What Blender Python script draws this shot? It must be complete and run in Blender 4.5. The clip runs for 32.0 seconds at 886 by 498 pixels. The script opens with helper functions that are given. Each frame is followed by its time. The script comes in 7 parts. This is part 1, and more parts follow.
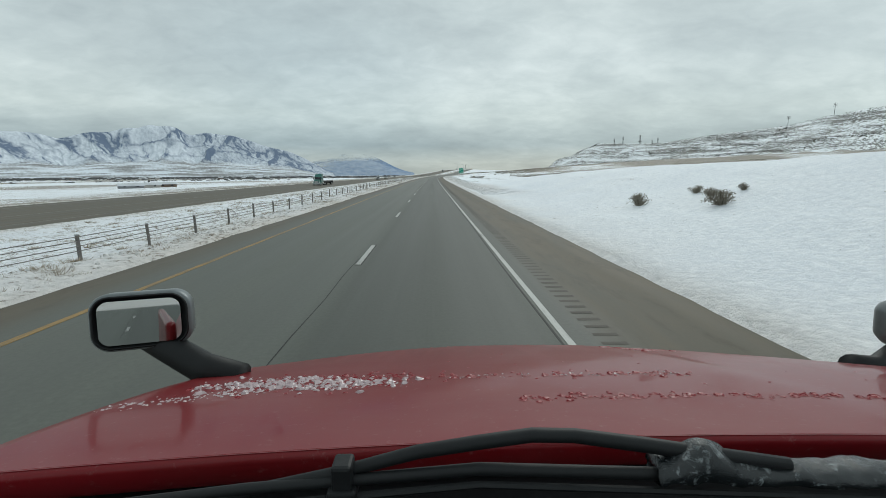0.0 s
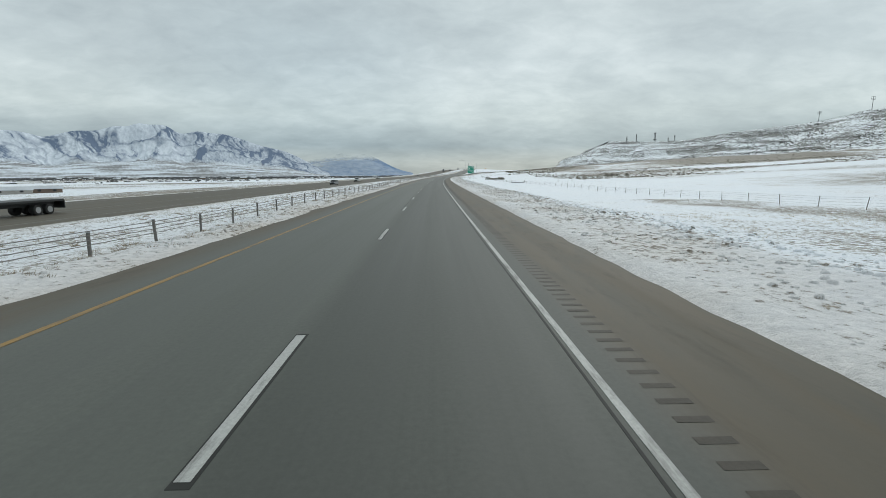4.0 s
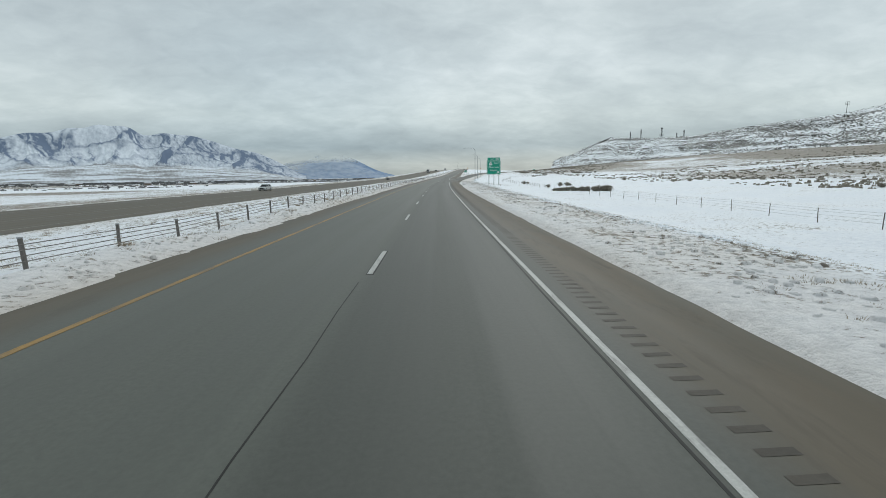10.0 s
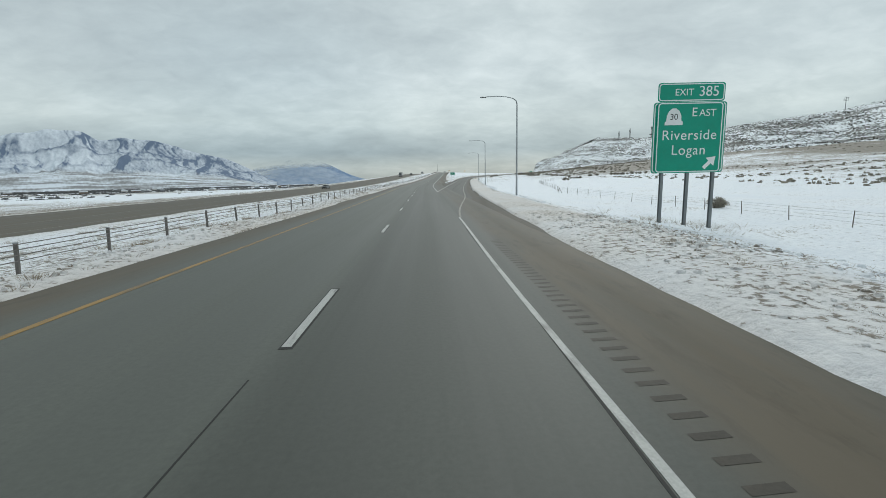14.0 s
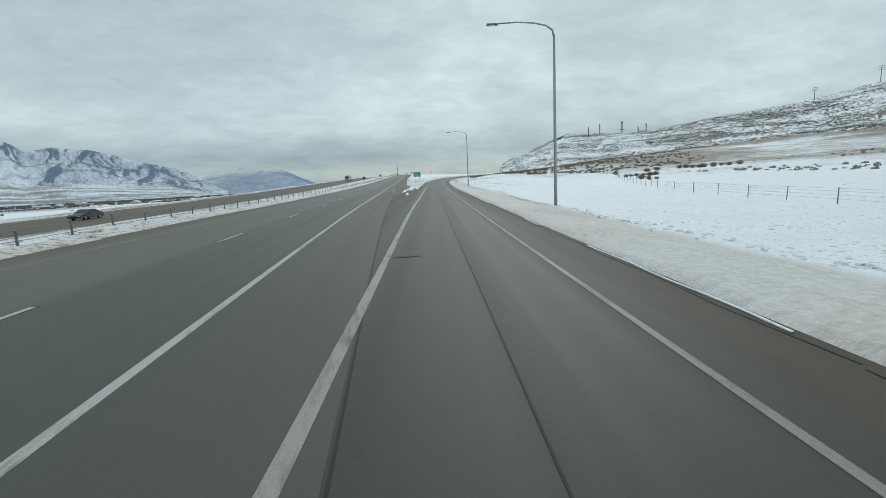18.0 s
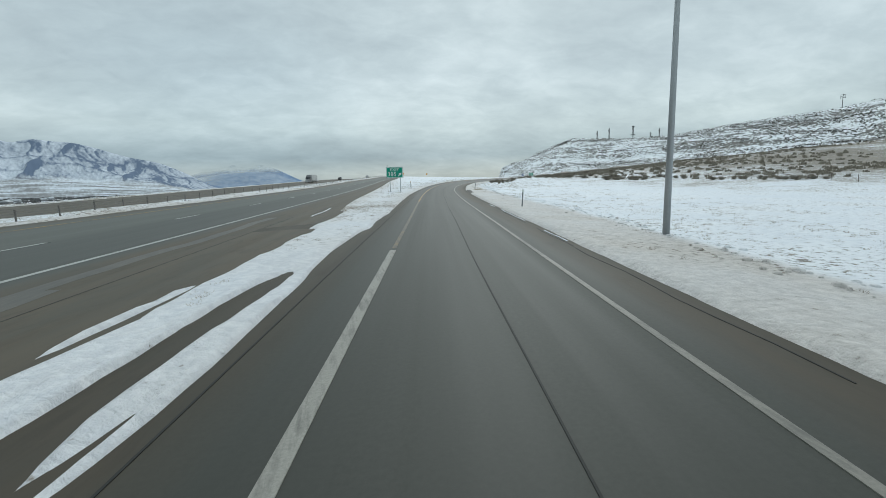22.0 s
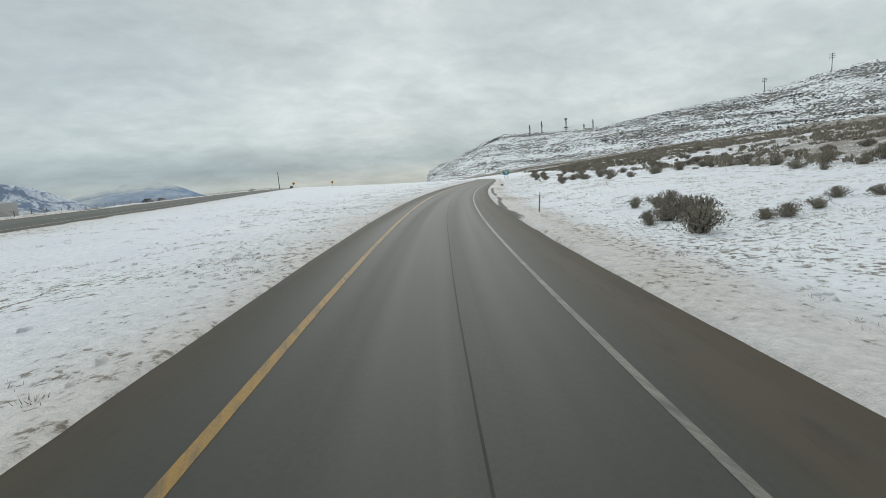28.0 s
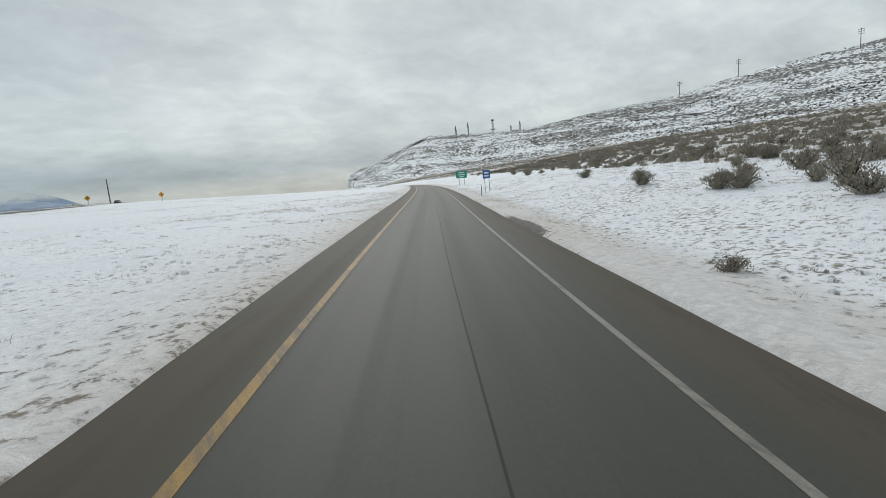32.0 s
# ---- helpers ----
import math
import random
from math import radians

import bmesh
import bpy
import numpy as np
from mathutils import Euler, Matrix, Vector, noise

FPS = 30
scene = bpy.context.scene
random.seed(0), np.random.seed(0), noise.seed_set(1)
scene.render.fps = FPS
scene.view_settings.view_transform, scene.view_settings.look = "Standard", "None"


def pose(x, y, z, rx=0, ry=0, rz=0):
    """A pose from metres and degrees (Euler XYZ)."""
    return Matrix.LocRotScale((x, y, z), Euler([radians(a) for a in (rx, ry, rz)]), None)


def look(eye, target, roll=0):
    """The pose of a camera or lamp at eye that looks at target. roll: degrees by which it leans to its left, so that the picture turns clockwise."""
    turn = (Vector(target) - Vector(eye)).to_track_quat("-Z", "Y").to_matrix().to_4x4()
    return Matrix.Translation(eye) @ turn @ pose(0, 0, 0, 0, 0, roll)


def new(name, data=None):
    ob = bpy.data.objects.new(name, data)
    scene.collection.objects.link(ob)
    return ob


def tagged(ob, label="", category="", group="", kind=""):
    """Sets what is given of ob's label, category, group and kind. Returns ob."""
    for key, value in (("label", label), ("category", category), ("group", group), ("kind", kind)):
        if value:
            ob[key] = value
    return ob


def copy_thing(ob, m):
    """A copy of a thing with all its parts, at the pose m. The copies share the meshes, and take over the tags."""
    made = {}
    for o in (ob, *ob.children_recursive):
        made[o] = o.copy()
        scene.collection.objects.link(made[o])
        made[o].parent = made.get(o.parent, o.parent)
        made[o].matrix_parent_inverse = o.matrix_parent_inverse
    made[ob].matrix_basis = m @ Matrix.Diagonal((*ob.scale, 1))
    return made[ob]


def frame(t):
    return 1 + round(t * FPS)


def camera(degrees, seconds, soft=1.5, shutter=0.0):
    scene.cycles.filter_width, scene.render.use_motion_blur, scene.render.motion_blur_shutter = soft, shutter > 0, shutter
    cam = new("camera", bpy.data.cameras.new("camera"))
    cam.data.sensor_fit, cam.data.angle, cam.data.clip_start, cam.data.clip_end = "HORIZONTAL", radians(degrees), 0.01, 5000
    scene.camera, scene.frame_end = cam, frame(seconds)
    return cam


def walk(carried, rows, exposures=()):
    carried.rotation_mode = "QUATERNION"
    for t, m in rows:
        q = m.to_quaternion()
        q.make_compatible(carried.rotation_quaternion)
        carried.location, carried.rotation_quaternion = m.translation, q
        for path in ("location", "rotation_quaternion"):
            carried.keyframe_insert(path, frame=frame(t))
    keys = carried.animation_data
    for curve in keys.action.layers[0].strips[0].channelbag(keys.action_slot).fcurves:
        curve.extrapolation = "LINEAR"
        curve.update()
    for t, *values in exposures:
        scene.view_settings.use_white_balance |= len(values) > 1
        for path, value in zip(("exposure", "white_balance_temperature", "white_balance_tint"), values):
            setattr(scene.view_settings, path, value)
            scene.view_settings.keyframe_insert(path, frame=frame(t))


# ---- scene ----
cam = camera(90.2, 32.0, soft=0.75)
PATH = [
    (0.0, (0.000, 0.000, 2.300), (0.238, 9.854, 0.615), -0.10),
    (0.5, (0.031, 15.143, 2.300), (0.266, 24.997, 0.615), -0.13),
    (1.0, (0.041, 30.289, 2.300), (0.255, 40.144, 0.615), -0.09),
    (1.5, (0.024, 45.440, 2.299), (0.227, 55.295, 0.615), -0.08),
    (2.0, (-0.003, 60.593, 2.299), (0.197, 70.448, 0.615), -0.06),
    (2.5, (-0.030, 75.749, 2.299), (0.172, 85.604, 0.616), -0.07),
    (3.0, (-0.045, 90.905, 2.298), (0.171, 100.760, 0.616), -0.06),
    (3.5, (-0.028, 106.060, 2.298), (0.214, 115.915, 0.616), -0.06),
    (4.0, (0.026, 121.215, 2.298), (0.290, 131.068, 0.614), -0.07),
    (4.5, (0.107, 136.366, 2.298), (0.385, 146.219, 0.612), -0.08),
    (5.0, (0.206, 151.515, 2.298), (0.492, 161.367, 0.611), -0.09),
    (5.5, (0.315, 166.660, 2.298), (0.607, 176.513, 0.612), -0.09),
    (6.0, (0.435, 181.802, 2.299), (0.737, 191.655, 0.617), -0.08),
    (6.5, (0.575, 196.942, 2.299), (0.893, 206.795, 0.620), -0.17),
    (7.0, (0.759, 212.079, 2.300), (1.120, 221.931, 0.623), -0.20),
    (7.5, (1.016, 227.210, 2.300), (1.425, 237.060, 0.623), -0.26),
    (8.0, (1.341, 242.330, 2.300), (1.792, 252.180, 0.630), -0.31),
    (8.5, (1.731, 257.433, 2.299), (2.225, 267.282, 0.640), -0.41),
    (9.0, (2.180, 272.514, 2.298), (2.709, 282.362, 0.641), -0.50),
    (9.5, (2.694, 287.577, 2.296), (3.274, 297.423, 0.644), -0.58),
    (10.0, (3.279, 302.634, 2.294), (3.900, 312.477, 0.646), -0.64),
    (10.5, (3.932, 317.702, 2.292), (4.603, 327.543, 0.652), -0.71),
    (11.0, (4.671, 332.784, 2.290), (5.401, 342.623, 0.658), -0.73),
    (11.5, (5.494, 347.851, 2.289), (6.275, 357.687, 0.665), -0.80),
    (12.0, (6.393, 362.836, 2.290), (7.231, 372.669, 0.676), -0.89),
    (12.5, (7.372, 377.639, 2.294), (8.271, 387.469, 0.692), -0.98),
    (13.0, (8.423, 392.163, 2.302), (9.386, 401.988, 0.709), -1.09),
    (13.5, (9.548, 406.340, 2.314), (10.585, 416.160, 0.733), -1.16),
    (14.0, (10.753, 420.143, 2.331), (11.871, 429.956, 0.766), -1.23),
    (14.5, (12.042, 433.576, 2.352), (13.250, 443.381, 0.799), -1.37),
    (15.0, (13.433, 446.664, 2.377), (14.749, 456.455, 0.829), -1.62),
    (15.5, (14.937, 459.432, 2.407), (16.366, 469.208, 0.861), -1.94),
    (16.0, (16.550, 471.910, 2.440), (18.084, 481.670, 0.894), -2.27),
    (16.5, (18.258, 484.130, 2.477), (19.893, 493.874, 0.932), -2.57),
    (17.0, (20.067, 496.124, 2.517), (21.808, 505.850, 0.976), -2.79),
    (17.5, (21.967, 507.927, 2.560), (23.794, 517.638, 1.023), -2.92),
    (18.0, (23.933, 519.579, 2.607), (25.819, 529.279, 1.075), -2.88),
    (18.5, (25.931, 531.124, 2.658), (27.841, 540.821, 1.135), -2.60),
    (19.0, (27.932, 542.600, 2.717), (29.844, 552.297, 1.200), -2.16),
    (19.5, (29.919, 554.034, 2.783), (31.821, 563.734, 1.273), -1.71),
    (20.0, (31.888, 565.440, 2.861), (33.781, 575.143, 1.359), -1.40),
    (20.5, (33.846, 576.818, 2.951), (35.740, 586.523, 1.459), -1.28),
    (21.0, (35.821, 588.164, 3.058), (37.753, 597.864, 1.582), -1.26),
    (21.5, (37.838, 599.476, 3.182), (39.808, 609.170, 1.716), -1.32),
    (22.0, (39.898, 610.758, 3.324), (41.913, 620.443, 1.863), -1.39),
    (22.5, (42.014, 622.018, 3.484), (44.082, 631.693, 2.030), -1.51),
    (23.0, (44.186, 633.265, 3.661), (46.300, 642.930, 2.205), -1.68),
    (23.5, (46.418, 644.507, 3.854), (48.588, 654.160, 2.403), -1.78),
    (24.0, (48.724, 655.743, 4.059), (50.962, 665.382, 2.617), -1.89),
    (24.5, (51.115, 666.973, 4.274), (53.430, 676.595, 2.837), -2.07),
    (25.0, (53.625, 678.186, 4.494), (56.070, 687.775, 3.052), -2.30),
    (25.5, (56.324, 689.359, 4.716), (58.953, 698.898, 3.267), -2.64),
    (26.0, (59.239, 700.472, 4.938), (62.051, 709.958, 3.486), -3.07),
    (26.5, (62.360, 711.509, 5.156), (65.352, 720.940, 3.706), -3.54),
    (27.0, (65.681, 722.454, 5.369), (68.851, 731.827, 3.922), -4.01),
    (27.5, (69.194, 733.291, 5.576), (72.542, 742.602, 4.132), -4.45),
    (28.0, (72.894, 744.004, 5.776), (76.421, 753.249, 4.331), -4.81),
    (28.5, (76.786, 754.575, 5.969), (80.509, 763.743, 4.523), -5.13),
    (29.0, (80.878, 764.983, 6.155), (84.803, 774.065, 4.704), -5.37),
    (29.5, (85.169, 775.208, 6.333), (89.303, 784.196, 4.876), -5.56),
    (30.0, (89.652, 785.232, 6.505), (93.991, 794.121, 5.040), -5.66),
    (30.5, (94.305, 795.041, 6.670), (98.833, 803.833, 5.194), -5.71),
    (31.0, (99.090, 804.631, 6.828), (103.782, 813.336, 5.343), -5.74),
    (31.5, (103.992, 813.996, 6.979), (108.857, 822.604, 5.488), -5.72),
    (32.0, (109.000, 823.128, 7.124), (114.024, 831.645, 5.633), -5.60),
]
# the picture turns from a cool to a neutral white balance on the way
TINT = [(0.0, 0.0, 6210, 2.5), (6.0, 0.0, 6180, 6.0), (13.0, 0.0, 6180, 5.0), (18.0, 0.0, 6000, 1.5), (22.0, 0.0, 5960, 2.5), (26.0, 0.0, 6250, 5.0), (29.0, 0.0, 6400, 8.0), (32.0, 0.0, 6380, 9.0)]
walk(cam, [(t, look(eye, target, roll)) for t, eye, target, roll in PATH], TINT)

# ---- light ----
world = bpy.data.worlds.new("overcast_sky")
scene.world = world
world.use_nodes = True
SUN_EL, SUN_AZ = 38.0, 25.0


def build_sky():
    nt = world.node_tree
    n, l = nt.nodes, nt.links
    n.clear()
    out = n.new("ShaderNodeOutputWorld")
    bg = n.new("ShaderNodeBackground")
    sky = n.new("ShaderNodeTexSky")
    sky.sky_type = "NISHITA"
    sky.sun_disc = False
    sky.sun_elevation, sky.sun_rotation = radians(SUN_EL), radians(SUN_AZ)
    dim = n.new("ShaderNodeVectorMath")
    dim.operation = "SCALE"
    dim.inputs["Scale"].default_value = 0.055
    l.new(sky.outputs[0], dim.inputs[0])
    tc = n.new("ShaderNodeTexCoord")
    sep = n.new("ShaderNodeSeparateXYZ")
    l.new(tc.outputs["Generated"], sep.inputs[0])

    def math_node(op, a, b=None):
        m = n.new("ShaderNodeMath")
        m.operation = op
        for k, v in enumerate((a, b)):
            if v is None:
                continue
            if isinstance(v, (int, float)):
                m.inputs[k].default_value = v
            else:
                l.new(v, m.inputs[k])
        return m.outputs[0]

    up = math_node("MAXIMUM", sep.outputs["Z"], 0.0)
    div = math_node("ADD", up, 0.28)
    px = math_node("DIVIDE", sep.outputs["X"], div)
    py = math_node("DIVIDE", sep.outputs["Y"], div)
    comb = n.new("ShaderNodeCombineXYZ")
    l.new(px, comb.inputs[0])
    l.new(py, comb.inputs[1])

    def cloud(scale, detail, rough, warp, off):
        mp = n.new("ShaderNodeMapping")
        mp.inputs["Location"].default_value = off
        mp.inputs["Scale"].default_value = (scale, scale * 1.25, 1)
        l.new(comb.outputs[0], mp.inputs[0])
        t = n.new("ShaderNodeTexNoise")
        t.inputs["Scale"].default_value = 1.0
        t.inputs["Detail"].default_value = detail
        t.inputs["Roughness"].default_value = rough
        t.inputs["Distortion"].default_value = warp
        l.new(mp.outputs[0], t.inputs["Vector"])
        return t.outputs[0]

    big = cloud(1.05, 3, 0.5, 0.4, (3.1, 1.7, 0))
    mid = cloud(3.3, 7, 0.56, 0.35, (0.4, 5.2, 0))
    fine = cloud(10.5, 6, 0.6, 0.5, (7.7, 2.3, 0))
    mixed = math_node("ADD", math_node("ADD", math_node("MULTIPLY", big, 0.50), math_node("MULTIPLY", mid, 0.34)), math_node("MULTIPLY", fine, 0.16))
    ramp = n.new("ShaderNodeValToRGB")
    e = ramp.color_ramp.elements
    e[0].position, e[0].color = 0.34, (0.48, 0.525, 0.54, 1)
    e[1].position, e[1].color = 0.66, (0.80, 0.84, 0.835, 1)
    m = e.new(0.50)
    m.color = (0.62, 0.668, 0.672, 1)
    l.new(mixed, ramp.inputs[0])
    # brighter band of thin cloud towards the horizon
    low = n.new("ShaderNodeValToRGB")
    le = low.color_ramp.elements
    le[0].position, le[0].color = 0.0, (0.72, 0.71, 0.68, 1)
    le[1].position, le[1].color = 0.22, (1, 1, 1, 1)
    a = le.new(0.025)
    a.color = (0.80, 0.79, 0.76, 1)
    b = le.new(0.06)
    b.color = (0.66, 0.70, 0.73, 1)
    c = le.new(0.12)
    c.color = (1.02, 1.02, 1.0, 1)
    l.new(up, low.inputs[0])
    mul = n.new("ShaderNodeVectorMath")
    mul.operation = "MULTIPLY"
    l.new(ramp.outputs[0], mul.inputs[0])
    l.new(low.outputs[0], mul.inputs[1])
    mix = n.new("ShaderNodeMix")
    mix.data_type = "RGBA"
    mix.inputs[0].default_value = 0.9
    l.new(dim.outputs[0], mix.inputs[6])
    # a bank of blue-grey rain cloud over the far end of the valley
    az, el = radians(-15), radians(5)
    aim = n.new("ShaderNodeVectorMath")
    aim.operation = "DOT_PRODUCT"
    aim.inputs[1].default_value = (math.sin(az) * math.cos(el), math.cos(az) * math.cos(el), math.sin(el))
    l.new(tc.outputs["Generated"], aim.inputs[0])
    bank_ramp = n.new("ShaderNodeValToRGB")
    be = bank_ramp.color_ramp.elements
    be[0].position, be[0].color = 0.945, (1, 1, 1, 1)
    be[1].position, be[1].color = 0.997, (0.90, 0.925, 0.945, 1)
    l.new(math_node("ADD", aim.outputs["Value"], math_node("MULTIPLY", math_node("SUBTRACT", mid, 0.5), 0.05)), bank_ramp.inputs[0])
    dull = n.new("ShaderNodeVectorMath")
    dull.operation = "MULTIPLY"
    l.new(mul.outputs[0], dull.inputs[0])
    l.new(bank_ramp.outputs[0], dull.inputs[1])
    l.new(dull.outputs[0], mix.inputs[7])
    l.new(mix.outputs[2], bg.inputs[0])
    bg.inputs[1].default_value = 1.0
    l.new(bg.outputs[0], out.inputs[0])


build_sky()
sun_data = bpy.data.lights.new("sun", "SUN")
sun_data.energy, sun_data.angle, sun_data.color = 1.05, radians(30), (1.0, 0.96, 0.9)
sun = new("sun", sun_data)
sun.matrix_world = pose(0, 0, 60, 90 - SUN_EL, 0, 180 - SUN_AZ)
scene.view_settings.exposure = 0.0


# ---- materials ----
class Nodes:
    """Short hand for building one material."""

    def __init__(self, name, rough=0.7, metal=0.0, spec=0.5):
        self.m = bpy.data.materials.new(name)
        self.m.use_nodes = True
        self.t = self.m.node_tree
        self.b = self.t.nodes["Principled BSDF"]
        self.b.inputs["Roughness"].default_value = rough
        self.b.inputs["Metallic"].default_value = metal
        self.b.inputs["Specular IOR Level"].default_value = spec

    def add(self, kind, **inputs):
        nd = self.t.nodes.new(kind)
        for k, v in inputs.items():
            key = k.replace("_", " ")
            if hasattr(v, "is_output"):
                self.t.links.new(v, nd.inputs[key])
            else:
                nd.inputs[key].default_value = v
        return nd

    def link(self, a, b):
        self.t.links.new(a, b)

    def coords(self, scale=(1, 1, 1), kind="Object", uv=None):
        if uv:
            src = self.t.nodes.new("ShaderNodeUVMap")
            src.uv_map = uv
            o = src.outputs[0]
        elif kind == "Position":
            o = self.t.nodes.new("ShaderNodeNewGeometry").outputs["Position"]
        else:
            o = self.t.nodes.new("ShaderNodeTexCoord").outputs[kind]
        mp = self.t.nodes.new("ShaderNodeMapping")
        mp.inputs["Scale"].default_value = scale
        self.link(o, mp.inputs[0])
        return mp.outputs[0]

    def noise(self, vec, scale=1.0, detail=4.0, rough=0.55, warp=0.0):
        nd = self.t.nodes.new("ShaderNodeTexNoise")
        nd.inputs["Scale"].default_value = scale
        nd.inputs["Detail"].default_value = detail
        nd.inputs["Roughness"].default_value = rough
        nd.inputs["Distortion"].default_value = warp
        self.link(vec, nd.inputs["Vector"])
        return nd.outputs[0]

    def ramp(self, fac, *stops):
        nd = self.t.nodes.new("ShaderNodeValToRGB")
        e = nd.color_ramp.elements
        for k, (p, c) in enumerate(stops):
            el = e[k] if k < 2 else e.new(p)
            el.position = p
            c = c if hasattr(c, "__len__") else (c, c, c)
            el.color = (*c, 1)
        self.link(fac, nd.inputs[0])
        return nd.outputs[0]

    def mix(self, fac, a, b, blend="MIX"):
        nd = self.t.nodes.new("ShaderNodeMix")
        nd.data_type = "RGBA"
        nd.blend_type = blend
        for k, v in ((0, fac), (6, a), (7, b)):
            if hasattr(v, "is_output"):
                self.link(v, nd.inputs[k])
            elif k == 0:
                nd.inputs[0].default_value = v
            else:
                nd.inputs[k].default_value = (*v, 1)
        return nd.outputs[2]

    def math(self, op, a, b=0.0):
        nd = self.t.nodes.new("ShaderNodeMath")
        nd.operation = op
        for k, v in ((0, a), (1, b)):
            if hasattr(v, "is_output"):
                self.link(v, nd.inputs[k])
            else:
                nd.inputs[k].default_value = v
        return nd.outputs[0]

    def colour(self, c):
        if hasattr(c, "is_output"):
            self.link(c, self.b.inputs["Base Color"])
        else:
            self.b.inputs["Base Color"].default_value = (*c, 1)
        return self

    def rough(self, r):
        self.link(r, self.b.inputs["Roughness"])
        return self

    def bump(self, h, strength=0.3, dist=0.05):
        nd = self.t.nodes.new("ShaderNodeBump")
        nd.inputs["Strength"].default_value = strength
        nd.inputs["Distance"].default_value = dist
        self.link(h, nd.inputs["Height"])
        self.link(nd.outputs[0], self.b.inputs["Normal"])
        return self


def plain(name, colour, rough=0.6, metal=0.0, grain=0.15, scale=8.0, spec=0.5):
    """A surface of one colour with grain and faint dirt."""
    k = Nodes(name, rough, metal, spec)
    v = k.coords()
    big = k.noise(v, scale * 0.2, 3)
    fine = k.noise(v, scale * 3, 5)
    f = k.math("ADD", k.math("MULTIPLY", big, 0.6), k.math("MULTIPLY", fine, 0.4))
    dark = tuple(c * (1 - grain) for c in colour)
    light = tuple(min(1, c * (1 + grain)) for c in colour)
    k.colour(k.ramp(f, (0.3, dark), (0.7, light)))
    k.bump(fine, 0.12, 0.01)
    return k.m


def road_material(name, base, brown, left_from, until=None, gloss=0.36):
    """Damp asphalt: wheel tracks and streaks along the lane, patches drying out, brown grit on both shoulders."""
    k = Nodes(name, 0.5, 0, gloss)
    uv = k.coords((1, 1, 1), uv="lane")
    sep = k.add("ShaderNodeSeparateXYZ", Vector=uv)
    across, along = sep.outputs[0], sep.outputs[1]
    streak = k.noise(k.coords((1.3, 0.02, 1), uv="lane"), 1.0, 5, 0.6)
    hair = k.noise(k.coords((7.0, 0.05, 1), uv="lane"), 1.0, 4, 0.65)
    patch = k.noise(k.coords((0.25, 0.05, 1), uv="lane"), 1.0, 4, 0.6, 0.4)
    blot = k.noise(k.coords((0.8, 0.3, 1), uv="lane"), 1.0, 5, 0.62, 0.6)
    grain = k.noise(k.coords((14, 14, 14), uv="lane"), 1.0, 4, 0.7)
    c = k.ramp(streak, (0.3, tuple(v * 0.86 for v in base)), (0.7, tuple(v * 1.16 for v in base)))
    c = k.mix(k.ramp(patch, (0.42, 0.0), (0.72, 0.5)), c, tuple(v * 1.3 for v in base))
    c = k.mix(k.ramp(hair, (0.5, 0.0), (0.72, 0.28)), c, tuple(v * 0.62 for v in base))
    c = k.mix(k.ramp(blot, (0.56, 0.0), (0.74, 0.3)), c, tuple(v * 0.66 for v in base))
    c = k.mix(0.35, c, k.ramp(grain, (0.25, tuple(v * 0.6 for v in base)), (0.75, tuple(v * 1.5 for v in base))))
    # wheels polish two paths in each lane
    wave = k.math("COSINE", k.math("MULTIPLY", across, 2 * math.pi / 1.9))
    track = k.math("MULTIPLY", k.ramp(wave, (0.0, 1.0), (0.75, 0.0)), k.ramp(streak, (0.3, 0.5), (0.6, 1.0)))
    c = k.mix(k.math("MULTIPLY", track, 0.32), c, tuple(v * 0.72 for v in base))
    if until:
        # the inner lane is paler than the one the trucks keep to
        lane = k.ramp(k.math("MULTIPLY", k.math("ADD", across, 4.1), 2.0), (0.0, 1.20), (1.0, 0.82))
        c = k.mix(1.0, c, lane, "MULTIPLY")
    # grit thrown beyond the edge lines
    wander = k.math("MULTIPLY", k.math("SUBTRACT", patch, 0.5), 0.9)
    edge = k.ramp(k.math("ADD", across, wander), (0.25, 0.0), (0.95, 1.0))
    if until:
        # the dusty shoulder ends where the exit lane begins, and begins again between the two roads
        far = k.math("MULTIPLY", along, 0.001)
        keep = k.math("MAXIMUM", k.ramp(far, (until * 0.001, 1.0), (until * 0.001 + 0.06, 0.3)), k.ramp(far, (0.53, 0.0), (0.59, 0.9)))
        edge = k.math("MULTIPLY", edge, keep)
    other = k.ramp(k.math("ADD", k.math("MULTIPLY", k.math("ADD", across, left_from), -1.0), wander), (0.0, 0.0), (0.8, 0.85))
    edge = k.math("MAXIMUM", edge, other)
    grit = k.noise(k.coords((0.9, 0.16, 1), uv="lane"), 1.0, 5, 0.65, 0.5)
    c = k.mix(k.math("MULTIPLY", edge, k.ramp(grit, (0.30, 0.45), (0.58, 1.0))), c, brown)
    dark_grit = k.noise(k.coords((2.2, 0.5, 1), uv="lane"), 1.0, 5, 0.7, 0.4)
    c = k.mix(k.math("MULTIPLY", edge, k.ramp(dark_grit, (0.52, 0.0), (0.70, 0.55))), c, tuple(v * 0.5 for v in brown))
    k.colour(c)
    rough = k.math("ADD", k.ramp(streak, (0.25, 0.58), (0.75, 0.70)), k.math("MULTIPLY", edge, 0.11))
    k.rough(k.math("SUBTRACT", rough, k.math("MULTIPLY", track, 0.05)))
    k.bump(grain, 0.25, 0.004)
    return k.m


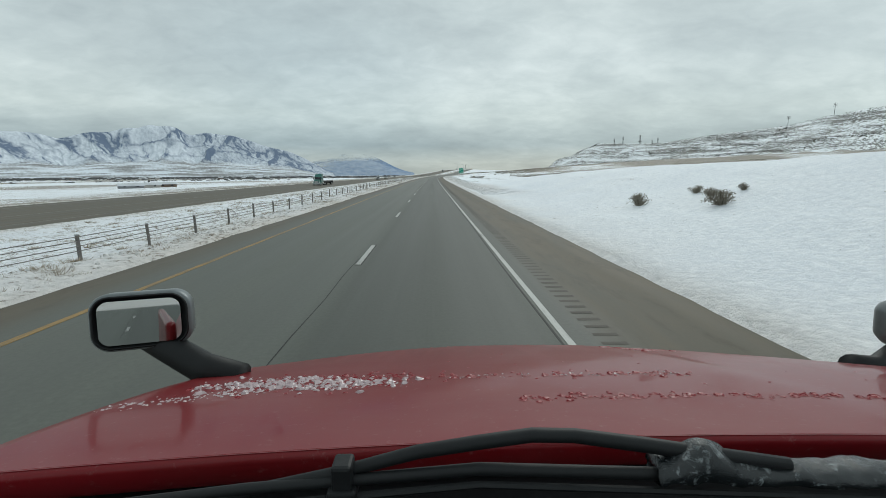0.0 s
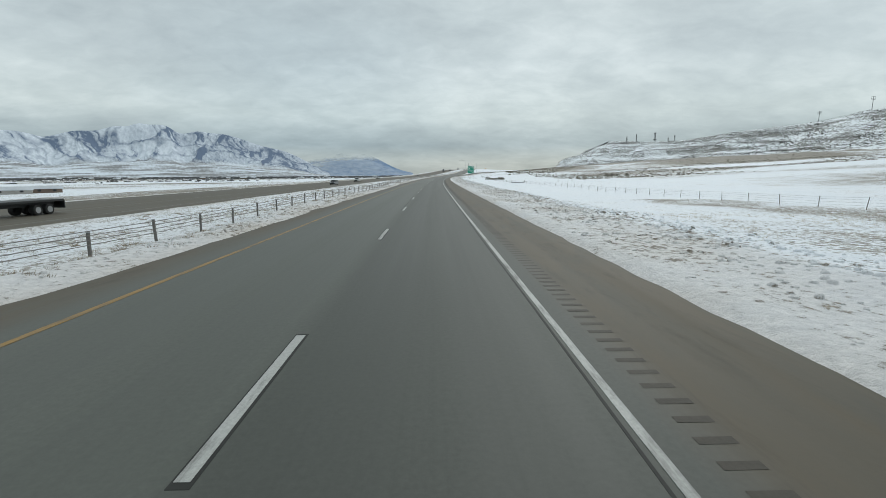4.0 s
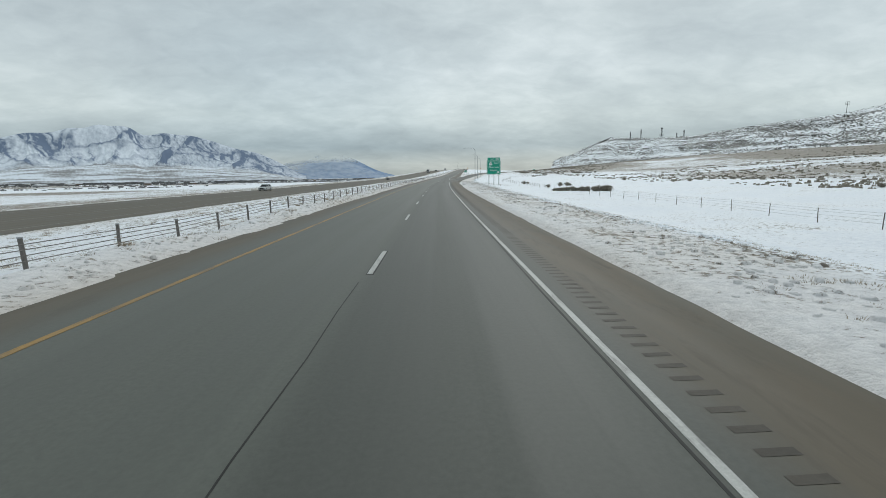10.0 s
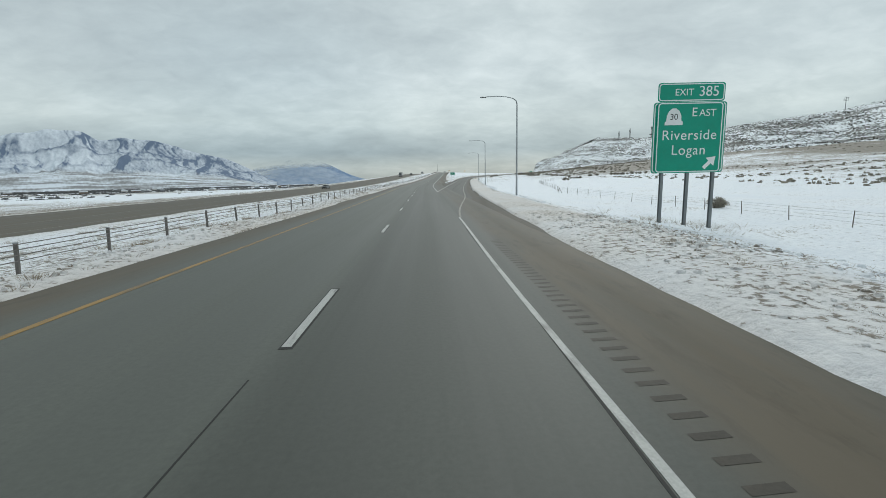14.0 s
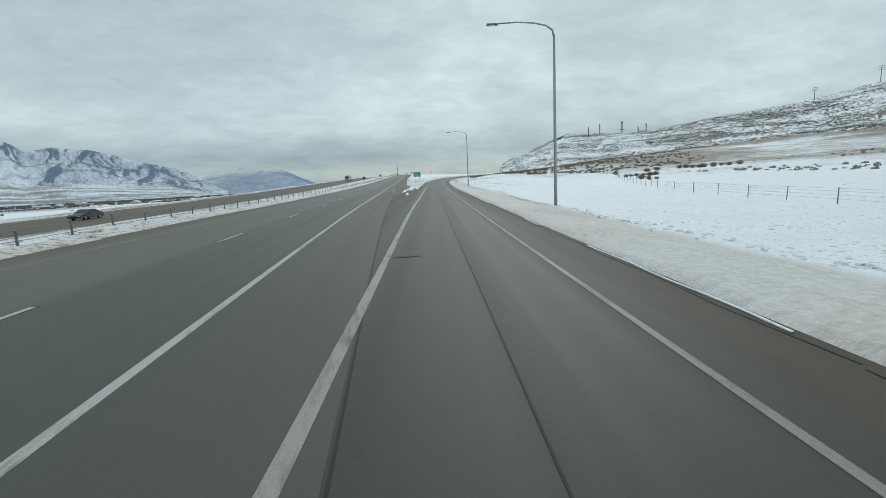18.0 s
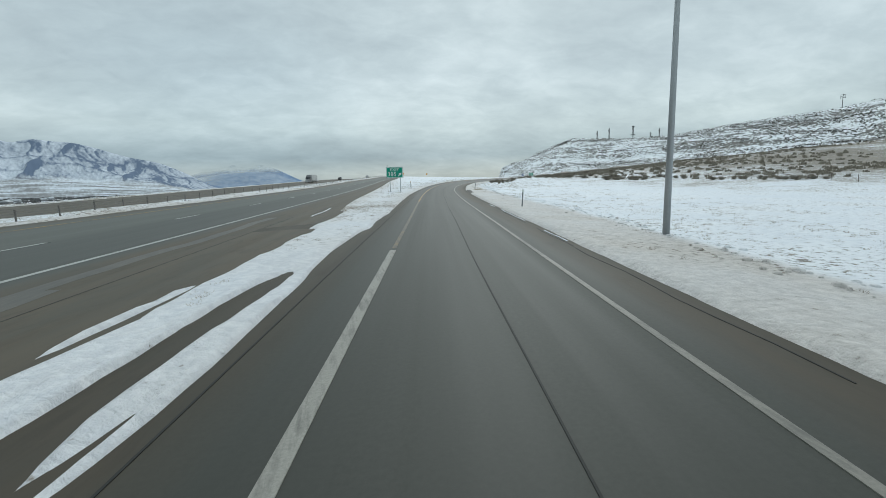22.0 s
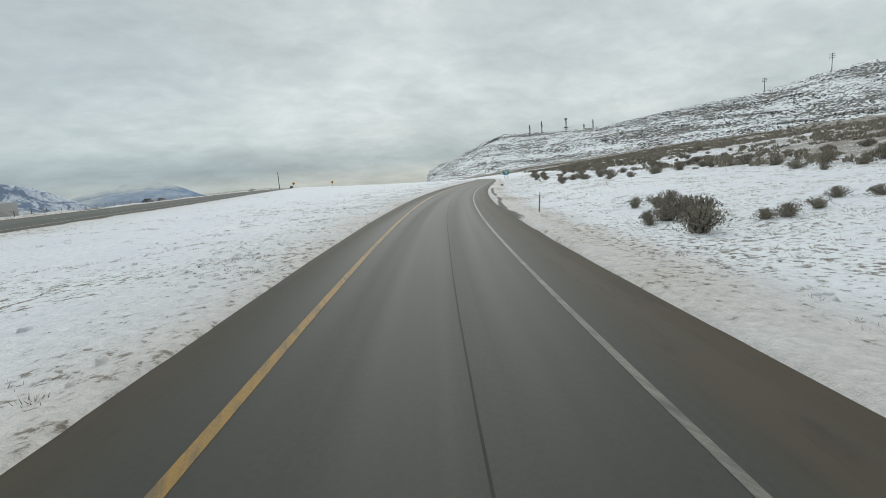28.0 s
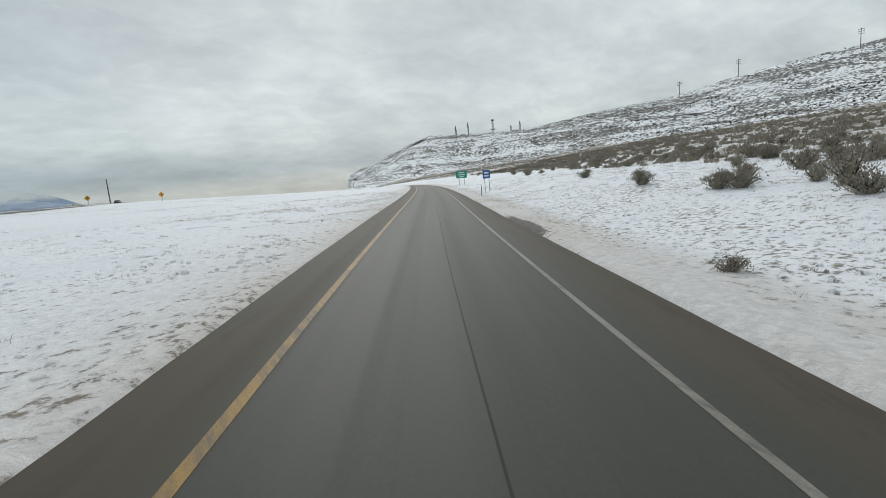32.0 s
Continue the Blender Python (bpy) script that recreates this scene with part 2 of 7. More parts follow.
def snow_ground_material():
    """Old snow with dead grass and brush showing through, more of it the thinner the snow lies."""
    k = Nodes("snowy_ground", 0.75, 0, 0.3)
    pos = k.coords((1, 1, 1), "Position")
    bare = k.add("ShaderNodeAttribute")
    bare.attribute_name = "bare"
    cover = bare.outputs["Fac"]
    tuft = k.noise(pos, 4.2, 6, 0.68, 0.25)
    patch = k.noise(pos, 0.16, 5, 0.6, 0.3)
    large = k.noise(pos, 0.018, 5, 0.6, 0.5)
    fine = k.noise(pos, 9.0, 5, 0.7)
    snow = k.ramp(patch, (0.3, (0.80, 0.835, 0.90)), (0.65, (0.91, 0.93, 0.965)))
    snow = k.mix(0.4, snow, k.ramp(tuft, (0.38, (0.95, 0.96, 0.98)), (0.60, (0.68, 0.71, 0.77))))
    soil = k.ramp(fine, (0.3, (0.10, 0.085, 0.068)), (0.7, (0.27, 0.225, 0.17)))
    straw = k.ramp(fine, (0.3, (0.20, 0.165, 0.12)), (0.7, (0.46, 0.40, 0.31)))
    soil = k.mix(k.ramp(k.noise(pos, 0.5, 4, 0.6, 0.4), (0.45, 0.0), (0.65, 0.6)), soil, straw)
    s = k.math("ADD", tuft, k.math("MULTIPLY", k.math("SUBTRACT", patch, 0.5), 0.42))
    s = k.math("ADD", s, k.math("MULTIPLY", k.math("SUBTRACT", large, 0.5), 0.2))
    s = k.math("ADD", s, k.math("MULTIPLY", k.math("SUBTRACT", cover, 0.5), 0.5))
    f = k.ramp(s, (0.525, 0.0), (0.60, 0.92))
    dirty = k.add("ShaderNodeAttribute")
    dirty.attribute_name = "grime"
    sludge = k.ramp(tuft, (0.35, (0.63, 0.575, 0.525)), (0.62, (0.45, 0.40, 0.352)))
    snow = k.mix(k.math("MULTIPLY", dirty.outputs["Fac"], k.ramp(patch, (0.3, 0.6), (0.7, 1.0))), snow, sludge)
    c = k.mix(f, snow, soil)
    mud = k.add("ShaderNodeAttribute")
    mud.attribute_name = "mud"
    wet = k.math("ADD", mud.outputs["Fac"], k.math("MULTIPLY", k.math("SUBTRACT", tuft, 0.5), 1.6))
    c = k.mix(k.ramp(wet, (0.35, 0.0), (0.6, 0.9)), c, k.ramp(fine, (0.3, (0.035, 0.033, 0.03)), (0.7, (0.13, 0.115, 0.10))))
    k.colour(c)
    k.bump(k.math("ADD", k.math("ADD", tuft, k.math("MULTIPLY", fine, 0.4)), k.math("MULTIPLY", patch, 0.8)), 0.65, 0.16)
    return k.m


def hill_material():
    """Snow speckled with juniper and sage, and bands of bare slope."""
    k = Nodes("brushy_hillside", 0.85, 0, 0.2)
    pos = k.coords((1, 1, 1), "Position")
    wob = k.noise(pos, 0.012, 4, 0.6)
    v = k.add("ShaderNodeTexVoronoi")
    v.inputs["Scale"].default_value = 0.21
    v.inputs["Randomness"].default_value = 1.0
    k.link(k.coords((1, 1, 0.5), "Position"), v.inputs["Vector"])
    n1 = k.noise(pos, 0.17, 5, 0.74, 0.3)
    n2 = k.noise(k.coords((0.35, 0.35, 2.2), "Position"), 0.03, 5, 0.6, 0.6)
    bands = k.noise(k.coords((0.06, 0.06, 1.6), "Position"), 0.05, 4, 0.55, 0.3)
    shrub = k.math("ADD", k.math("MULTIPLY", k.math("SUBTRACT", 0.62, v.outputs["Distance"]), 0.25), n1)
    shrub = k.math("ADD", shrub, k.math("MULTIPLY", k.math("SUBTRACT", n2, 0.5), 0.5))
    shrub = k.math("ADD", shrub, k.math("MULTIPLY", k.math("SUBTRACT", bands, 0.5), 0.45))
    f = k.ramp(shrub, (0.52, 0.0), (0.57, 0.95))
    snow = k.ramp(wob, (0.3, (0.82, 0.85, 0.89)), (0.7, (0.91, 0.93, 0.95)))
    dark = k.ramp(n2, (0.3, (0.065, 0.07, 0.068)), (0.7, (0.15, 0.14, 0.125)))
    k.colour(k.mix(f, snow, dark))
    k.bump(n1, 0.4, 1.2)
    return k.m


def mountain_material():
    """Rock and snow: gullies hold snow, ribs are bare, slopes right of a spur carry painted bluish shade."""
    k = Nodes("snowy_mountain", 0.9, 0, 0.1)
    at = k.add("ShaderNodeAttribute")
    at.attribute_name = "rock_shade"
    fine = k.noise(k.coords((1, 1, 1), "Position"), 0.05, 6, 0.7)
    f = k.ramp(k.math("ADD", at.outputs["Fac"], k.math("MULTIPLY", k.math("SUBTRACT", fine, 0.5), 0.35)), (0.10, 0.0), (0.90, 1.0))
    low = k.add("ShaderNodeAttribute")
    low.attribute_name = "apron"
    # the bluish tone holds shade and distance haze in the colour
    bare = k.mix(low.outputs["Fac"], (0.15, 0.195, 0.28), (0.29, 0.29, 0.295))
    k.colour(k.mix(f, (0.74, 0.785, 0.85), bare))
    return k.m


def hazed_mountain_material():
    """A far mountain in painted haze blue; its top and one flank fade out to imitate cloud."""
    k = Nodes("haze_faded_mountain", 0.95, 0, 0.1)
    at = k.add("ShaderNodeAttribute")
    at.attribute_name = "haze_fade"
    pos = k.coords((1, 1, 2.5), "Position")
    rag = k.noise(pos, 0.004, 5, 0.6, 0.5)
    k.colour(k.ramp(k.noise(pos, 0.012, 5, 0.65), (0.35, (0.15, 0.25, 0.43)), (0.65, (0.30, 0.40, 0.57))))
    # cloud imitated by fading the surface to transparent
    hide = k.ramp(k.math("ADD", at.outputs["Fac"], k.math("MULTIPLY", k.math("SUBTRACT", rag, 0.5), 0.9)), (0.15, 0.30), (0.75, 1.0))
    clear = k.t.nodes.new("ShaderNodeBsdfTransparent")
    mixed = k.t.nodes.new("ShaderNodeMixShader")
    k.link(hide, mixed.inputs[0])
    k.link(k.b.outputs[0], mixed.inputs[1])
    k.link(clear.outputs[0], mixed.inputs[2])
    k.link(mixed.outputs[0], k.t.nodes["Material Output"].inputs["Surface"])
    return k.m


M_ROAD = road_material("damp_asphalt", (0.075, 0.079, 0.068), (0.099, 0.079, 0.053), 8.1, 430, 0.44)
M_RAMP = road_material("damp_ramp_asphalt", (0.046, 0.047, 0.039), (0.070, 0.056, 0.039), 5.2, gloss=0.34)
M_SNOW = snow_ground_material()
M_HILL = hill_material()
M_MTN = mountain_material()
M_FARMTN = hazed_mountain_material()


def line_paint(name, colour, worn):
    """Road paint rubbed through to the asphalt in streaks."""
    k = Nodes(name, 0.6)
    pos = k.coords((1, 1, 1), "Position")
    rub = k.noise(k.coords((9, 1.3, 1), "Position"), 1.0, 6, 0.7)
    spot = k.noise(pos, 0.35, 4, 0.6)
    fine = k.noise(pos, 30, 4, 0.7)
    c = k.ramp(fine, (0.3, tuple(v * 0.78 for v in colour)), (0.7, tuple(v * 1.1 for v in colour)))
    f = k.math("ADD", k.math("ADD", k.math("MULTIPLY", rub, 0.6), k.math("MULTIPLY", spot, 0.4)), worn - 0.5)
    k.colour(k.mix(k.ramp(f, (0.48, 0.0), (0.66, 0.85)), c, (0.075, 0.072, 0.064)))
    k.bump(fine, 0.1, 0.004)
    return k.m


M_WHITE = line_paint("worn_white_paint", (0.43, 0.43, 0.41), 0.48)
M_OLDWHITE = line_paint("old_white_paint", (0.235, 0.22, 0.19), 0.53)
M_GORE = line_paint("dirty_white_paint", (0.315, 0.30, 0.265), 0.5)
M_YELLOW = line_paint("worn_yellow_paint", (0.32, 0.19, 0.045), 0.54)
M_FAINT = line_paint("rubbed_yellow_paint", (0.22, 0.15, 0.055), 0.66)
M_SALT = line_paint("dried_salt_film", (0.122, 0.112, 0.095), 0.57)
M_GROOVE = plain("milled_asphalt", (0.058, 0.050, 0.039), 0.7, 0, 0.3, 8, 0.34)
M_SEAM = plain("tar_seam", (0.026, 0.026, 0.024), 0.7, 0, 0.2, 8, 0.3)
M_POST = plain("weathered_post", (0.16, 0.15, 0.14), 0.8, 0, 0.35, 10)
M_STEEL = plain("galvanised_steel", (0.36, 0.38, 0.39), 0.5, 0.6, 0.15, 5)
M_DARKSTEEL = plain("dull_grey_steel", (0.20, 0.215, 0.22), 0.55, 0.5, 0.2, 5)
M_GREEN = plain("green_sign_sheeting", (0.0, 0.27, 0.175), 0.45, 0, 0.12, 3)
M_LETTER = plain("white_sign_sheeting", (0.72, 0.75, 0.74), 0.45, 0, 0.06, 3)
M_BLUE = plain("blue_sign_sheeting", (0.02, 0.10, 0.34), 0.45, 0, 0.1, 3)
M_AMBER = plain("amber_sign_sheeting", (0.62, 0.30, 0.02), 0.5, 0, 0.1, 3)
M_BLACK = plain("black_plastic", (0.018, 0.019, 0.02), 0.5)
M_TWIG = plain("dark_twigs", (0.085, 0.07, 0.055), 0.9, 0, 0.3, 2, 0.1)
M_TREE = plain("bare_winter_trees", (0.15, 0.15, 0.15), 0.95, 0, 0.3, 0.2, 0.1)
M_WOOD = plain("grey_fence_wood", (0.13, 0.11, 0.095), 0.9, 0, 0.3, 8)


# ---- helpers of this scene ----
def spline(knots):
    """Natural cubic through (t, value) pairs, straight beyond the ends."""
    t = np.array([a for a, _ in knots], float)
    v = np.array([b for _, b in knots], float)
    n, h = len(t), np.diff(t)
    a, b = np.eye(n), np.zeros(n)
    for i in range(1, n - 1):
        a[i, i - 1 : i + 2] = h[i - 1], 2 * (h[i - 1] + h[i]), h[i]
        b[i] = 6 * ((v[i + 1] - v[i]) / h[i] - (v[i] - v[i - 1]) / h[i - 1])
    m = np.linalg.solve(a, b)
    s0 = (v[1] - v[0]) / h[0] - h[0] * m[1] / 6
    s1 = (v[-1] - v[-2]) / h[-1] + h[-1] * m[-2] / 6

    def f(x):
        x = np.asarray(x, float)
        i = np.clip(np.searchsorted(t, x) - 1, 0, n - 2)
        d, k = np.clip(x, t[0], t[-1]) - t[i], h[i]
        y = v[i] + d * ((v[i + 1] - v[i]) / k - k * (2 * m[i] + m[i + 1]) / 6) + m[i] / 2 * d * d + (m[i + 1] - m[i]) / (6 * k) * d**3
        return y + np.minimum(x - t[0], 0) * s0 + np.maximum(x - t[-1], 0) * s1

    return f


def lerp(knots):
    a, b = [k[0] for k in knots], [k[1] for k in knots]
    return lambda x: np.interp(x, a, b)


def smooth(x, a, b):
    q = np.clip((np.asarray(x, float) - a) / (b - a), 0, 1)
    return q * q * (3 - 2 * q)


def hash2(i, j, seed):
    q = np.sin(i * 127.1 + j * 311.7 + seed * 74.7) * 43758.5453
    return q - np.floor(q)


def value_noise(x, y, seed=0):
    i, j = np.floor(x), np.floor(y)
    u, v = x - i, y - j
    u, v = u * u * (3 - 2 * u), v * v * (3 - 2 * v)
    a = hash2(i, j, seed) * (1 - u) + hash2(i + 1, j, seed) * u
    b = hash2(i, j + 1, seed) * (1 - u) + hash2(i + 1, j + 1, seed) * u
    return a * (1 - v) + b * v


def fbm(x, y, octaves=4, seed=0, gain=0.5):
    total, amp, norm = 0, 1.0, 0.0
    for k in range(octaves):
        total = total + amp * value_noise(x * 2**k + 13.7 * k, y * 2**k - 7.3 * k, seed + k)
        norm += amp
        amp *= gain
    return total / norm


def mesh_object(name, verts, faces, material, parent=None, smooth_shade=False):
    me = bpy.data.meshes.new(name)
    me.from_pydata([tuple(v) for v in verts], [], [tuple(q) for q in faces])
    me.materials.append(material)
    if smooth_shade:
        me.polygons.foreach_set("use_smooth", [True] * len(me.polygons))
    me.update()
    ob = new(name, me)
    if parent:
        ob.parent = parent
    return ob


def part(name, bm, material, parent=None, label="", smooth_shade=False):
    me = bpy.data.meshes.new(name)
    bmesh.ops.recalc_face_normals(bm, faces=bm.faces)
    bm.to_mesh(me)
    bm.free()
    me.materials.append(material)
    if smooth_shade:
        me.polygons.foreach_set("use_smooth", [True] * len(me.polygons))
    ob = new(name, me)
    if parent:
        ob.parent = parent
    if label:
        ob["label"] = label
    return ob


def box(bm, x0, y0, z0, x1, y1, z1, bevel=0.0, m=None):
    r = bmesh.ops.create_cube(bm, size=1.0)
    vs = r["verts"]
    bmesh.ops.scale(bm, vec=(x1 - x0, y1 - y0, z1 - z0), verts=vs)
    bmesh.ops.translate(bm, vec=((x0 + x1) / 2, (y0 + y1) / 2, (z0 + z1) / 2), verts=vs)
    if bevel:
        es = list({e for v in vs for e in v.link_edges})
        r = bmesh.ops.bevel(bm, geom=es, offset=bevel, segments=2, affect="EDGES", profile=0.5)
        vs = list({v for q in r["faces"] for v in q.verts} | {v for v in vs if v.is_valid})
    if m is not None:
        bmesh.ops.transform(bm, matrix=m, verts=vs)
    return vs


def tube(bm, points, radii, sides=8):
    """A round bar along points, open nowhere."""
    pts = [Vector(p) for p in points]
    rad = radii if hasattr(radii, "__len__") else [radii] * len(pts)
    rings = []
    for i, p in enumerate(pts):
        d = (pts[min(i + 1, len(pts) - 1)] - pts[max(i - 1, 0)]).normalized()
        side = d.cross(Vector((0, 0, 1)))
        if side.length < 0.05:
            side = d.cross(Vector((0, 1, 0)))
        side.normalize()
        up = side.cross(d)
        rings.append([bm.verts.new(p + (side * math.cos(2 * math.pi * k / sides) + up * math.sin(2 * math.pi * k / sides)) * rad[i]) for k in range(sides)])
    for a, b in zip(rings, rings[1:]):
        for k in range(sides):
            bm.faces.new((a[k], a[(k + 1) % sides], b[(k + 1) % sides], b[k]))
    bm.faces.new(rings[0][::-1])
    bm.faces.new(rings[-1])


def thing(name, label, category, m=None, group="", kind=""):
    ob = new(name)
    ob.empty_display_size = 0.2
    if m is not None:
        ob.matrix_world = m
    return tagged(ob, label, category, group, kind)


# ---- plan: road lines and ground heights ----
# right edge line of the highway, as x over y
edge_x = spline([(-300, 1.9), (0, 1.9), (120, 1.9), (182, 2.3), (242, 3.3), (302, 5.5), (363, 8.65), (402, 11.2), (442, 14.4), (495, 18.55),
                 (550, 23.1), (600, 28.65), (650, 34.85), (703, 41.8), (800, 54.6), (1000, 82), (1300, 126), (2000, 230)])
# middle of the exit ramp's lane (where the vehicle drives)
lane_x = spline([(-300, 0), (0, 0.0), (121, 0.03), (182, 0.44), (242, 1.34), (303, 3.28), (363, 6.39), (420, 10.75), (472, 16.55), (520, 23.93),
                 (565, 31.89), (611, 39.9), (656, 48.72), (700, 59.24), (744, 72.89), (785, 89.65), (823, 109), (870, 135.6), (915, 160), (960, 182), (1020, 208), (1100, 236)])
highway_z = spline([(-300, 0), (0, 0), (380, 0), (440, 0.06), (472, 0.14), (520, 0.31), (565, 0.56), (611, 1.02), (656, 1.76), (700, 2.66), (735, 3.6), (790, 5.1), (830, 6.1),
                    (870, 7.2), (950, 9.3), (1080, 11.8), (1200, 12.4), (1500, 8), (2000, -5), (2600, -14)])
ramp_z = spline([(-300, 0), (0, 0), (380, 0), (440, 0.06), (472, 0.14), (520, 0.31), (565, 0.56), (611, 1.02), (656, 1.76), (700, 2.64), (744, 3.48), (785, 4.21),
                 (823, 4.82), (872, 5.6), (915, 6.25), (960, 6.75), (1020, 7.1), (1100, 7.2)])
ramp_right = spline([(-300, 1.87), (430, 1.85), (446, 1.4), (470, 2.75), (490, 3.12), (520, 3.12), (552, 3.04), (573, 3.1), (596, 3.2), (618, 3.26), (641, 3.08), (664, 2.6), (686, 2.14), (720, 2.16), (752, 2.25), (772, 2.36), (792, 2.46), (830, 2.6), (1100, 2.6)])
ramp_paved = lerp([(-300, 4.67), (405, 4.67), (428, 4.42), (450, 4.75), (490, 5.0), (560, 4.85), (642, 4.85), (664, 4.5), (684, 4.1), (780, 4.2), (830, 4.3), (1100, 4.2)])
ramp_left = spline([(480, -1.18), (495, -1.24), (530, -1.34), (552, -1.6), (573, -1.54), (596, -1.36), (619, -1.26), (641, -1.38), (664, -1.8), (686, -2.07), (752, -2.16), (792, -2.17), (830, -2.15), (1100, -2.15)])
ramp_left_paved = lerp([(590, -4.5), (601, -4.3), (609, -4.0), (617, -3.1), (640, -2.95), (644, -2.85), (655, -3.2), (668, -3.42), (770, -3.4), (830, -3.35), (1100, -3.35)])
# where the tar seam runs, from the middle of the lane
seam_off = spline([(480, 1.1), (505, 1.02), (573, 1.0), (600, 1.13), (641, 1.15), (664, 0.75), (686, 0.32), (752, 0.3), (772, 0.28), (792, 0.2), (830, 0.37), (900, 0.4), (1100, 0.4)])
# fall of the ramp towards the inside of its bend
fall_right = lerp([(-300, 0), (632, 0), (650, 0.024), (664, 0.034), (684, 0.046), (705, 0.062), (733, 0.078), (785, 0.097), (830, 0.097), (900, 0.085), (1000, 0.04), (1100, 0)])


bank = lerp([(-300, 0), (230, 0), (300, 0.012), (400, 0.03), (490, 0.04), (700, 0.042), (900, 0.04), (1100, 0.02), (1300, 0)])


def high_h(y, x):
    """Height of the highway, which leans into its bend."""
    return highway_z(y) + bank(y) * np.clip(edge_x(y) - x, 0, 9.45)


def far_h(y, x=0):
    return highway_z(y) + bank(y) * 9.45 - 1.5


def lean(y):
    """Cosine of the ramp's heading, to turn x distances into true ones."""
    s = (lane_x(y + 2) - lane_x(y - 2)) / 4
    return 1 / np.sqrt(1 + s * s)


def ramp_h(y, x):
    """Height of the ramp, which leans into its bend."""
    return ramp_z(y) - fall_right(y) * (x - lane_x(y)) * lean(y)


# level of the roadside on the side of the hill, over y
field_z = lerp([(-300, 3.4), (0, 3.2), (45, 2.7), (80, 1.6), (125, -0.1), (170, -1.2), (215, -1.6), (440, -1.45), (500, -0.9), (560, -0.1), (626, 0.9), (690, 2.0),
                (745, 3.8), (800, 4.9), (830, 5.6), (900, 7.0), (1000, 8.5), (1300, 10), (2000, 8)])
rise = lerp([(0, 0), (40, 0), (100, 2.2), (200, 8.0), (400, 19), (600, 28), (900, 37), (1500, 43), (5000, 60)])
bank_rise = lerp([(0, 0), (18, 0), (40, 1.5), (80, 4.2), (150, 6.5), (300, 8), (600, 8), (5000, 0)])
shoulder_right = lerp([(-300, 2.8), (588, 2.8), (592, 4.3), (607, 4.7), (620, 5.2), (640, 5.6), (647, 4.9), (658, 4.4), (681, 4.2), (760, 3.6), (3000, 3.2)])
valley = lerp([(0, 0), (20, -3), (110, -8), (300, -11), (900, -16), (2500, -22), (5000, -22)])

# upper rim of the mesa: x, y, height
RIM = [(900, 2500, 110), (700, 1990, 116), (652, 1752, 119), (735, 1680, 111), (830, 1612, 110), (980, 1530, 134), (1140, 1442, 153), (1190, 1350, 172), (1240, 1245, 184), (1290, 1140, 194), (1420, 860, 220), (1600, 420, 235), (1850, -300, 225)]


def hill(x, y):
    """The mesa: share of its full height (1 behind the rim, falling before it), that height, and its wrinkles."""
    best = np.full(np.shape(x), 1e9)
    side = np.zeros(np.shape(x))
    top = np.zeros(np.shape(x))
    for (ax, ay, az), (bx, by, bz) in zip(RIM, RIM[1:]):
        dx, dy = bx - ax, by - ay
        q = np.clip(((x - ax) * dx + (y - ay) * dy) / (dx * dx + dy * dy), 0, 1)
        d = np.hypot(x - ax - q * dx, y - ay - q * dy)
        s = dx * (y - ay) - dy * (x - ax)
        near = d < best
        best, side, top = np.where(near, d, best), np.where(near, np.sign(s), side), np.where(near, az + q * (bz - az), top)
    out = np.where(side > 0, 0, best)
    run = 310 + 270 * smooth(x, 600, 1000)
    ledge = 12.0
    cap = np.where(out < ledge, 1 - out / ledge * 0.10, 0.90 * np.clip(1 - (out - ledge) / (run - ledge), 0, 1) ** 1.5)
    wrinkle = (fbm(x / 90, y / 90, 4, 5) - 0.5) * 16 * smooth(out, 10, 120) * smooth(cap, 0.02, 0.3)
    bench = 5 * np.sin(top * cap * 0.16) * smooth(out, 8, 60) * smooth(cap, 0.05, 0.3)
    return cap, top + np.where(side > 0, 1, 0) * best * 0.02, wrinkle + bench


